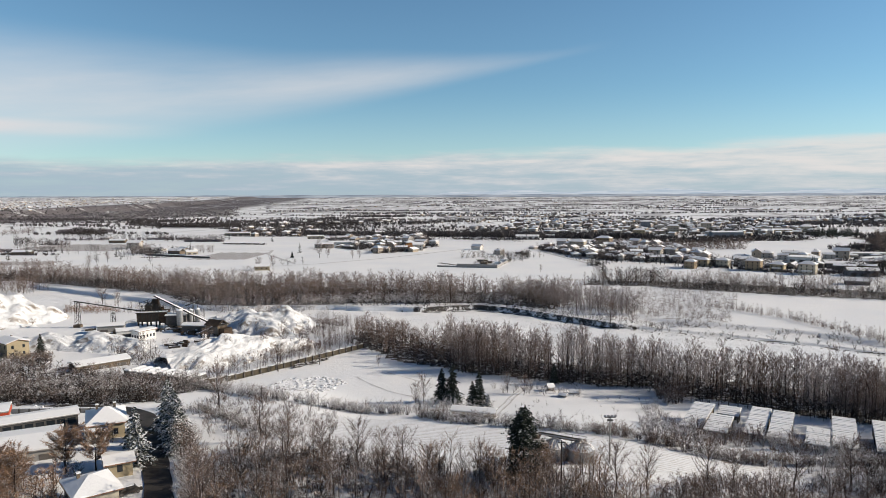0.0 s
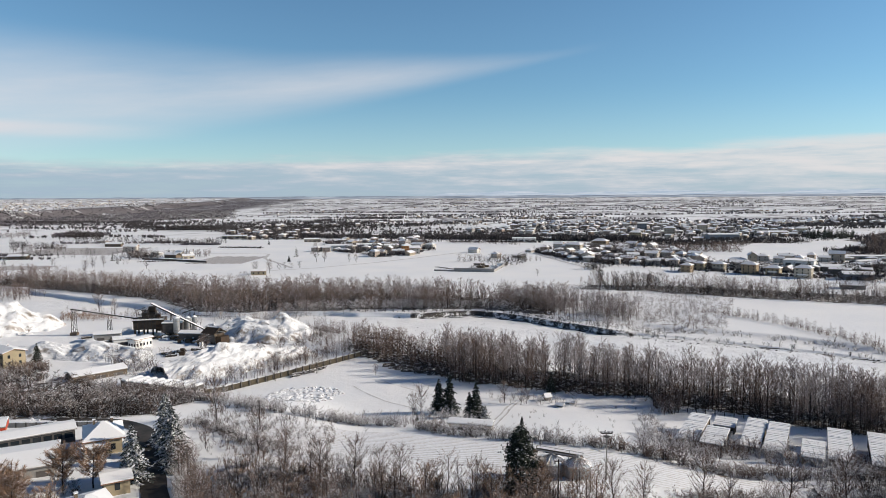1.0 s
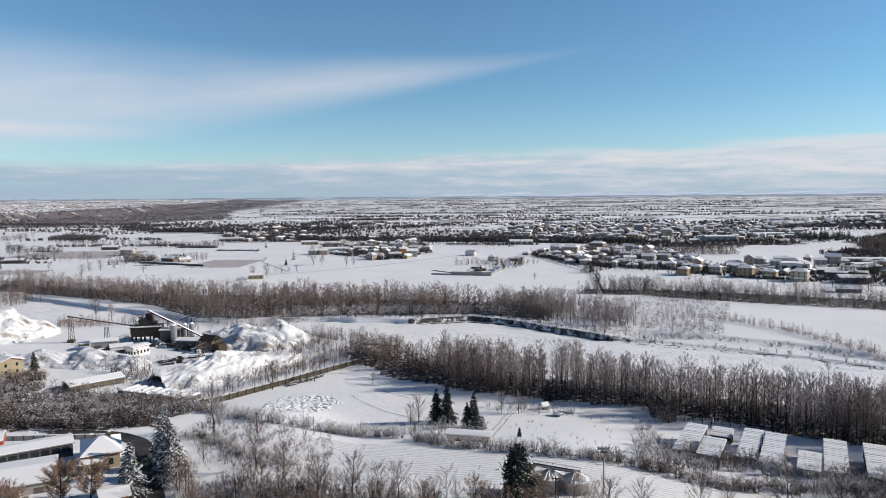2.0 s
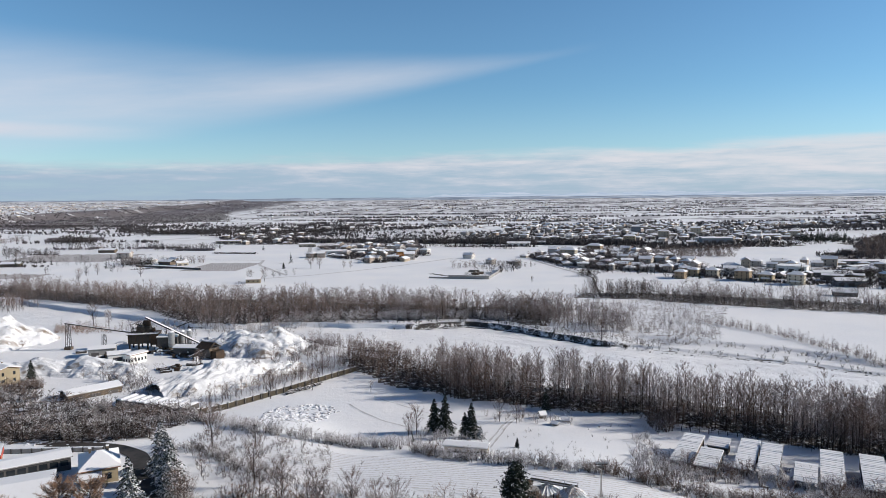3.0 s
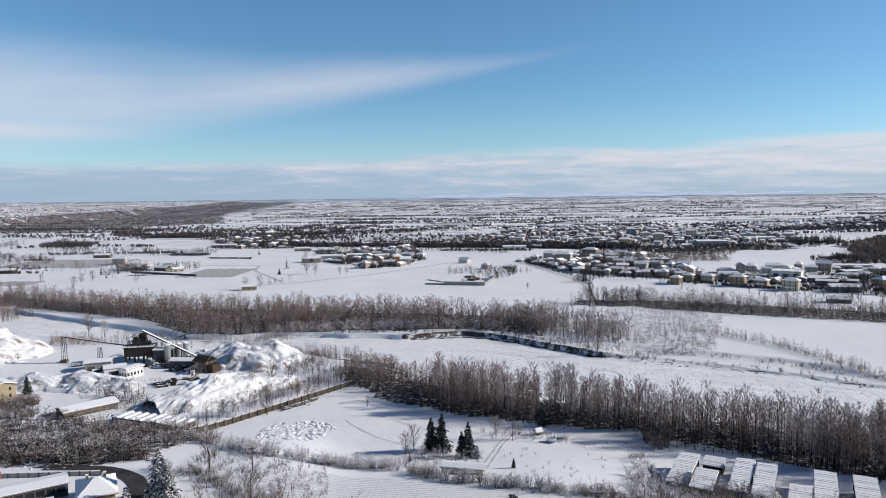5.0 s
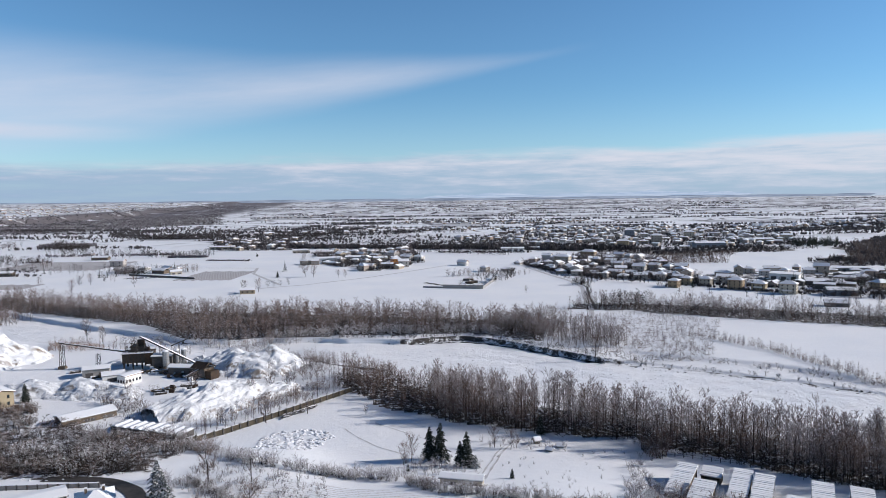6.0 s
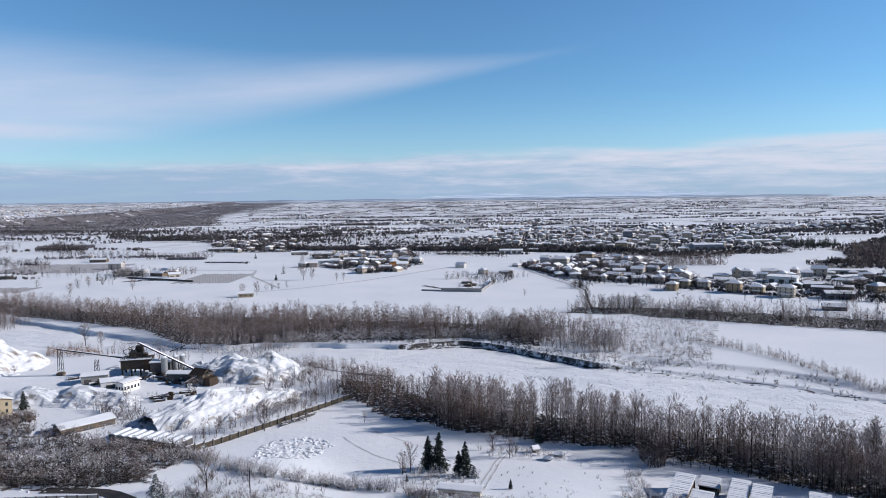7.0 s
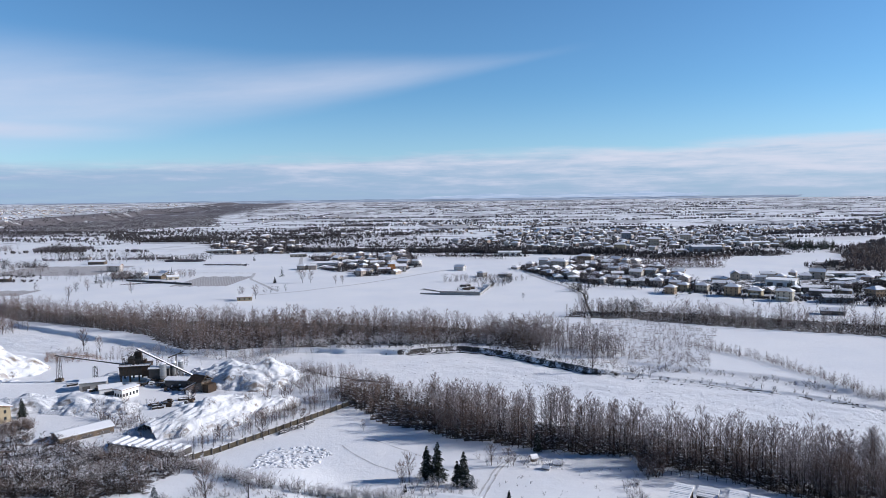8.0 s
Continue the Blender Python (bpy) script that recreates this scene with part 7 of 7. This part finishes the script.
wood_stuff("right_wood_brush", strewn([(450, 735), (480, 700), (600, 700), (740, 1000), (640, 1020), (560, 880)], 500, rng), LUMP, (0.5, 1.1), FAR_WOOD, "dark brush under the brown wood", "shrubs", 321)
YARDS = [(300, 545), (330, 500), (400, 480), (470, 560), (480, 680), (400, 675), (340, 600)]
wood_stuff("yards_brush", strewn(YARDS, 420, rng, 0.2, 20.0), LUMP, (0.25, 0.8), FAR_WOOD, "dark bushes between yards and halls", "shrubs", 322)
wood_stuff("yards_trees", strewn(YARDS, 110, rng, 0.2, 20.0), YARD_TREE, (0.4, 1.0), BARK, "grey bare trees between yards and halls", "trees", 323)
wood_stuff("plain_belt", np.concatenate([along(l, c, 10, rng) for l, c in (([(-300, 1560), (-180, 1590), (-20, 1570)], 90), ([(-700, 1150), (-560, 1180), (-460, 1150)], 60), ([(-280, 2350), (-150, 2420)], 60), ([(150, 1980), (420, 2000), (700, 1920)], 90), ([(800, 1500), (1000, 1450)], 60), ([(-900, 1700), (-640, 1720)], 70))]), LUMP, (0.7, 1.3), FAR_WOOD, "dark belts of trees between far fields", "trees", 88)
wood_stuff("slope_plants", strewn([(-65.3, 180.6), (-60.9, 190.4), (-44.4, 178.9), (-28.2, 176.2), (-24.1, 150.6), (-36.1, 136.6), (-51.0, 141.5)], 300, rng, 0.25, 7.0), LOW_SHRUB, (0.35, 0.9), BARK_WHITE, "snowy dry plants on the slope", "shrubs", 89)
wood_stuff("slope_weeds", strewn([(-65.3, 180.6), (-60.9, 190.4), (-44.4, 178.9), (-28.2, 176.2), (-24.1, 150.6), (-36.1, 136.6), (-51.0, 141.5)], 160, rng, 0.2), LOW_SHRUB, (0.3, 0.8), BARK_WARM, "brown dry plants poking out of the snow", "shrubs", 99)
wood_stuff("slope_ditch", along([(-63, 172), (-57, 164), (-49, 156), (-43, 147), (-36, 139)], 90, 0.9, rng), LOW_SHRUB, (0.35, 0.8), BARK_DARK, "dark weeds along a narrow ditch", "shrubs", 320)
wood_stuff("heap_brush", strewn([(-91.9, 239.6), (-70, 258), (-45, 284), (-52, 290), (-76, 272), (-98, 252)], 200, rng, 0.1), LOW_SHRUB, (0.5, 1.4), BARK_WARM, "bare brush on the gravel ridge", "shrubs", 90)
wood_stuff("meadow_thicket", strewn([(65, 199), (71, 198), (76, 208), (70, 214), (66, 208)], 34, rng), SHRUB, (0.8, 1.6), BARK_WARM, "dense brown thicket at the corner of the meadow", "shrubs", 333)
wood_stuff("meadow_rime", np.concatenate([along([(17, 215), (32, 212), (44, 207)], 30, 3.0, rng), along([(66, 200), (58, 188), (57, 176), (50, 166)], 46, 2.4, rng)]), SHRUB, (0.4, 1.0), RIME, "rimed shrubs along the edge of the meadow", "shrubs", 334)
wood_stuff("field_weeds", strewn([(19.8, 203.2), (59.8, 206.2), (64.7, 191.1), (35.6, 162.8), (20.1, 174.1)], 40, rng, 0.2), LOW_SHRUB, (0.2, 0.6), BARK_WHITE, "snowy weeds in the meadow", "shrubs", 91)
wood_stuff("river_willows", strewn([(-110, 350), (-70, 360), (-46, 340), (-50, 300), (-60, 292), (-72, 305), (-90, 335)], 160, rng, 0.1), SHRUB, (0.5, 1.2), BARK, "bare willows between river and gravel works", "shrubs", 92)
wood_stuff("saw_hall_trees", along([(-114.6, 221.3), (-100.0, 217.7), (-86.9, 221.3), (-77.0, 210.9)], 60, 2.6, rng), BROAD, (0.28, 0.52), BARK_WHITE, "snow-laden small trees before a low hall", "trees", 52)
wood_stuff("works_rime_trees", np.array([(-134, 276), (-132.5, 277), (-115, 265), (-113.5, 266), (-117.5, 264), (-116, 267), (-97, 272), (-94.5, 266)], float), BROAD, (0.45, 0.68), RIME, "rimed small trees in the works yard", "trees", 324)
wood_stuff("house_shrubs", strewn([(-166, 256), (-158, 262), (-148, 258), (-156, 248)], 60, rng), SHRUB, (0.8, 1.5), BARK_WARM, "brown shrubs below a yellow house", "shrubs", 325)
wood_stuff("heap_shrubs", along([(-128, 266), (-112, 258), (-98, 252), (-85.9, 243.7)], 46, 4.0, rng), SHRUB, (0.7, 1.5), BARK, "bare shrubs below the gravel ridge", "shrubs", 53)
wood_stuff("works_brush", strewn([(-149.8, 242.7), (-118, 262), (-100, 262), (-103.8, 239.6), (-125.7, 235.5)], 60, rng, 0.2), SHRUB, (0.4, 0.9), BARK_WHITE, "snowy shrubs round the barn", "shrubs", 93)
wood_stuff("yard_conifers", np.array([(236, 612), (250, 606), (266, 590), (280, 575), (296, 556), (312, 560), (318, 548), (340, 552), (352, 580), (366, 566), (390, 556), (396, 600), (332, 610), (345, 622), (300, 600), (226, 578), (322, 520), (356, 520), (408, 585)], float), TALL, (0.35, 0.75), NEEDLE, "dark conifers between the yards", "trees", 97)
wood_stuff("row_hedges", np.concatenate([along(l, c, 3.0, rng) for l, c in (([(203, 588), (232, 592), (262, 558), (300, 530)], 150), ([(222, 608), (262, 590), (300, 565)], 110), ([(300, 540), (360, 520), (400, 560)], 120), ([(330, 600), (420, 600)], 60))]), LUMP, (0.25, 0.65), FAR_WOOD, "dark hedges between the houses", "hedge", 95)
wood_stuff("row_trees", np.concatenate([along(l, c, 4.0, rng) for l, c in (([(203, 592), (240, 604), (275, 575), (305, 550)], 90), ([(305, 520), (345, 505), (395, 540)], 110), ([(330, 560), (380, 575), (430, 600)], 80), ([(130, 600), (160, 640), (200, 615)], 50), ([(60, 640), (85, 665), (80, 700)], 30))]), YARD_TREE, (0.5, 1.1), BARK_DARK, "bare trees between the houses", "trees", 96)
for i, (x, y, turn_, w_, d_, h_) in enumerate(((330, 560, -35, 16, 10, 4), (352, 566, -35, 14, 9, 3.5), (415, 575, 10, 30, 14, 5), (438, 620, 12, 40, 16, 4.5), (322, 585, 50, 10, 9, 3.5), (365, 505, 8, 14, 8, 3))):
    hall("yard_shed", on(x, y, turn_), w_, d_, h_, "dark yard shed under a snowy roof", (DARK_WALL, BROWN_WALL)[i % 2], 1.2, doors=2, category="shed")
# hedges, copses and belts over the fields beyond the river
for k, (places, models, sizes, mat, label) in enumerate((
        (strewn([(-535, 850), (-505, 848), (-590, 975), (-612, 975)], 40, rng), YARD_TREE, (0.6, 1.2), BARK_DARK, "bare clump of field trees"),
        (along([(-540, 912), (-500, 905)], 26, 6, rng), YARD_TREE, (0.5, 1.1), BARK_DARK, "bare clump of field trees"),
        (along([(-490, 750), (-445, 746), (-420, 742)], 60, 5, rng), LUMP, (0.3, 0.7), FAR_WOOD, "low dark hedge in the fields"),
        (np.array([(-384, 677), (-338, 663), (-324, 686), (-327, 690), (-147, 622), (-143, 626), (-132, 640), (-138, 632)], float), YARD_TREE, (0.7, 1.0), BARK_DARK, "single dark field trees"),
        (along([(-356, 780), (-335, 765), (-310, 752)], 50, 9, rng), YARD_TREE, (0.5, 1.0), BARK_DARK, "trees beside a farm"),
        (along([(-312, 705), (-258, 716)], 90, 1.2, rng), LUMP, (0.15, 0.35), FAR_WOOD, "trimmed dark hedge"),
        (strewn([(-627, 1125), (-543, 1088), (-600, 1230), (-700, 1300)], 150, rng), YARD_TREE, (0.7, 1.2), BARK_DARK, "large dark copse"),
        (along([(-400, 969), (-360, 985), (-318, 1002)], 80, 9, rng), YARD_TREE, (0.5, 1.1), BARK_DARK, "tree belt behind a vineyard"),
        (along([(-299, 916), (-232, 891)], 70, 1.5, rng), LUMP, (0.2, 0.4), FAR_WOOD, "dark hedge row"),
        (along([(-640, 1440), (-500, 1425), (-288, 1430), (-200, 1445)], 300, 14, rng), YARD_TREE, (0.6, 1.2), BARK_DARK, "long dark belt of trees"),
        (along([(-264, 1428), (-120, 1480), (-18, 1550), (90, 1560)], 170, 14, rng), YARD_TREE, (0.8, 1.4), BARK_DARK, "long dark belt of trees"),
        (along([(-740, 1140), (-742, 1240)], 60, 16, rng), YARD_TREE, (0.6, 1.2), BARK, "bare trees along a lane"),
        (along([(-15, 1005), (60, 960), (110, 930)], 70, 8, rng), YARD_TREE, (0.6, 1.1), BARK_DARK, "trees along the village road"),
        (along([(240, 800), (345, 790)], 260, 9, rng), FAR_SHRUB, (0.8, 1.9), BARK_WARM, "thin wood behind the field"),
        (along([(119, 500), (127, 540), (140, 592), (137, 643), (129, 679), (117, 757)], 170, 2.2, rng), FAR_SHRUB, (0.4, 1.3), BARK_DARK, "dark hedge along the field lane"),
        (strewn([(24, 606), (48, 600), (92, 727), (68, 735), (40, 680)], 120, rng), FAR_SHRUB, (0.4, 1.2), BARK_DARK, "dark brush in the walled yard"),
        (along([(20, 690), (70, 700), (100, 690)], 50, 7, rng), YARD_TREE, (0.4, 0.9), BARK, "bare trees by the walled yard"))):
    wood_stuff("field_trees", places, models, sizes, mat, label, "trees", 100 + k)
# the farm beyond the river wood: low wall, sheds, trees and a trimmed hedge
farm_wall = thing("field_wall", pose(0, 0, 0), "long low dark wall between snowy fields", "wall")
for i in range(16):
    x, y = -322 + 84 * (i + 0.5) / 16, 738 - 42 * (i + 0.5) / 16
    part("panel", boxed(-2.85, 2.85, -0.2, 0.2, -0.4, 1.9, m=on(x, y, -26.6)), DARK_WALL, farm_wall)
    part("snow_cap", boxed(-2.8, 2.8, -0.25, 0.25, 1.904, 2.1, m=on(x, y, -26.6)), SNOW, farm_wall)
hall("farm_shed", on(-296, 758, -20), 16, 9, 3.4, "low farm shed under a snowy roof", BROWN_WALL, 2.2, doors=2)
hall("farm_shed", on(-276, 748, 30), 12, 8, 3.0, "small farm shed under a snowy roof", CREAM, 1.8, doors=2)
hall("farm_shed", on(-462, 750, 8), 20, 8, 3.2, "low farm shed under a snowy roof", BROWN_WALL, 2.0, doors=3)
hall("farm_shed", on(-448, 942, 0), 22, 9, 3.6, "low farm shed under a snowy roof", BROWN_WALL, 2.2, doors=3)
for k, (places, models, sizes, mat, label) in enumerate((
        (strewn([(-345, 736), (-318, 734), (-322, 775), (-350, 778)], 46, rng), FAR_TREE, (0.5, 1.0), BARK, "grey bare trees beside a farm"),
        (np.array([(-322, 752), (-316, 748), (-311, 752), (-282, 762), (-455, 746), (-353, 972), (-345, 968)], float), TALL, (0.55, 0.9), NEEDLE, "dark conifers beside farms"),
        (strewn([(-292, 768), (-262, 760), (-258, 775), (-290, 785)], 40, rng), FAR_TREE, (0.4, 0.8), BARK_WARM, "brown trees behind a farm"),
        (np.array([(-332, 652), (-331, 654), (-333, 655)], float), FAR_TREE, (0.8, 1.05), BARK_DARK, "single dark field tree"),
        (np.array([(-371, 653), (-369, 654), (-320, 680), (-316, 682), (-323, 683), (-312, 681)], float), FAR_TREE, (0.55, 0.9), BARK, "grey field trees"),
        (along([(-362, 966), (-312, 962)], 130, 4, rng), LUMP, (0.5, 0.9), VALLEY_WOOD, "brown hedge behind the fields"),
        (along([(-292, 905), (-230, 900)], 70, 1.6, rng), LUMP, (0.25, 0.5), FAR_WOOD, "trimmed dark hedge"),
        (strewn([(-680, 1195), (-600, 1190), (-590, 1250), (-690, 1260)], 200, rng), LUMP, (0.7, 1.5), VALLEY_WOOD, "large brown copse"),
        (along([(-560, 1010), (-470, 1000), (-380, 1015)], 110, 8, rng), LUMP, (0.4, 0.9), VALLEY_WOOD, "brown field hedge"),
        (along([(-575, 800), (-500, 790)], 60, 7, rng), LUMP, (0.5, 1.0), VALLEY_WOOD, "brown brush between fields"),
        (strewn([(-520, 820), (-470, 815), (-455, 860), (-530, 880)], 60, rng), FAR_TREE, (0.4, 0.9), BARK, "grey bare trees between fields"),
        (along([(-1270, 1950), (-1130, 1945), (-900, 1900), (-700, 1780)], 220, 16, rng), LUMP, (0.7, 1.4), FAR_WOOD, "dark belt before the valley"))):
    wood_stuff("farm_trees", places, models, sizes, mat, label, "trees", 300 + k)
# dark clumps and short belts in the middle distance: from, to, how many, size
CLUMPS = (
    (-494, 796, -449, 790, 26, 0.7), (-1152, 1866, -978, 1821, 60, 0.8), (-530, 911, -502, 907, 22, 0.8),
    (-343, 764, -318, 761, 22, 0.9), (-429, 1019, -370, 1009, 45, 0.8), (-731, 1602, -656, 1585, 40, 1.1),
    (-594, 1442, -472, 1415, 90, 1.1), (-452, 1356, -343, 1333, 60, 0.9), (-276, 2124, -116, 2071, 70, 1.1))
NEARER = (
    (-107, 1204, 24, 1178, 80, 0.9), (-181, 1008, -47, 986, 60, 0.7), (-298, 1377, -216, 1359, 40, 0.8),
    (-664, 1198, -590, 1185, 50, 1.0), (20, 994, 142, 973, 90, 0.8), (168, 837, 255, 824, 60, 0.6),
    (565, 1070, 646, 1054, 60, 1.1), (401, 939, 488, 924, 40, 0.7), (460, 793, 532, 782, 50, 0.8))
for k, (x0, y0, x1, y1, count, size) in enumerate(CLUMPS + NEARER):
    line = [(x0, y0), (x1, y1)]
    wood_stuff("tree_clump", along(line, count, 7.0, rng), YARD_TREE, (0.5 * size, 1.1 * size), BARK_DARK, "dark bare clump of trees in the fields", "trees", 130 + k)
    wood_stuff("clump_bushes", along(line, count * 2, 8.0, rng), LUMP, (0.3 * size, 0.8 * size), FAR_WOOD, "dark bushes below a clump of trees", "shrubs", 160 + k)
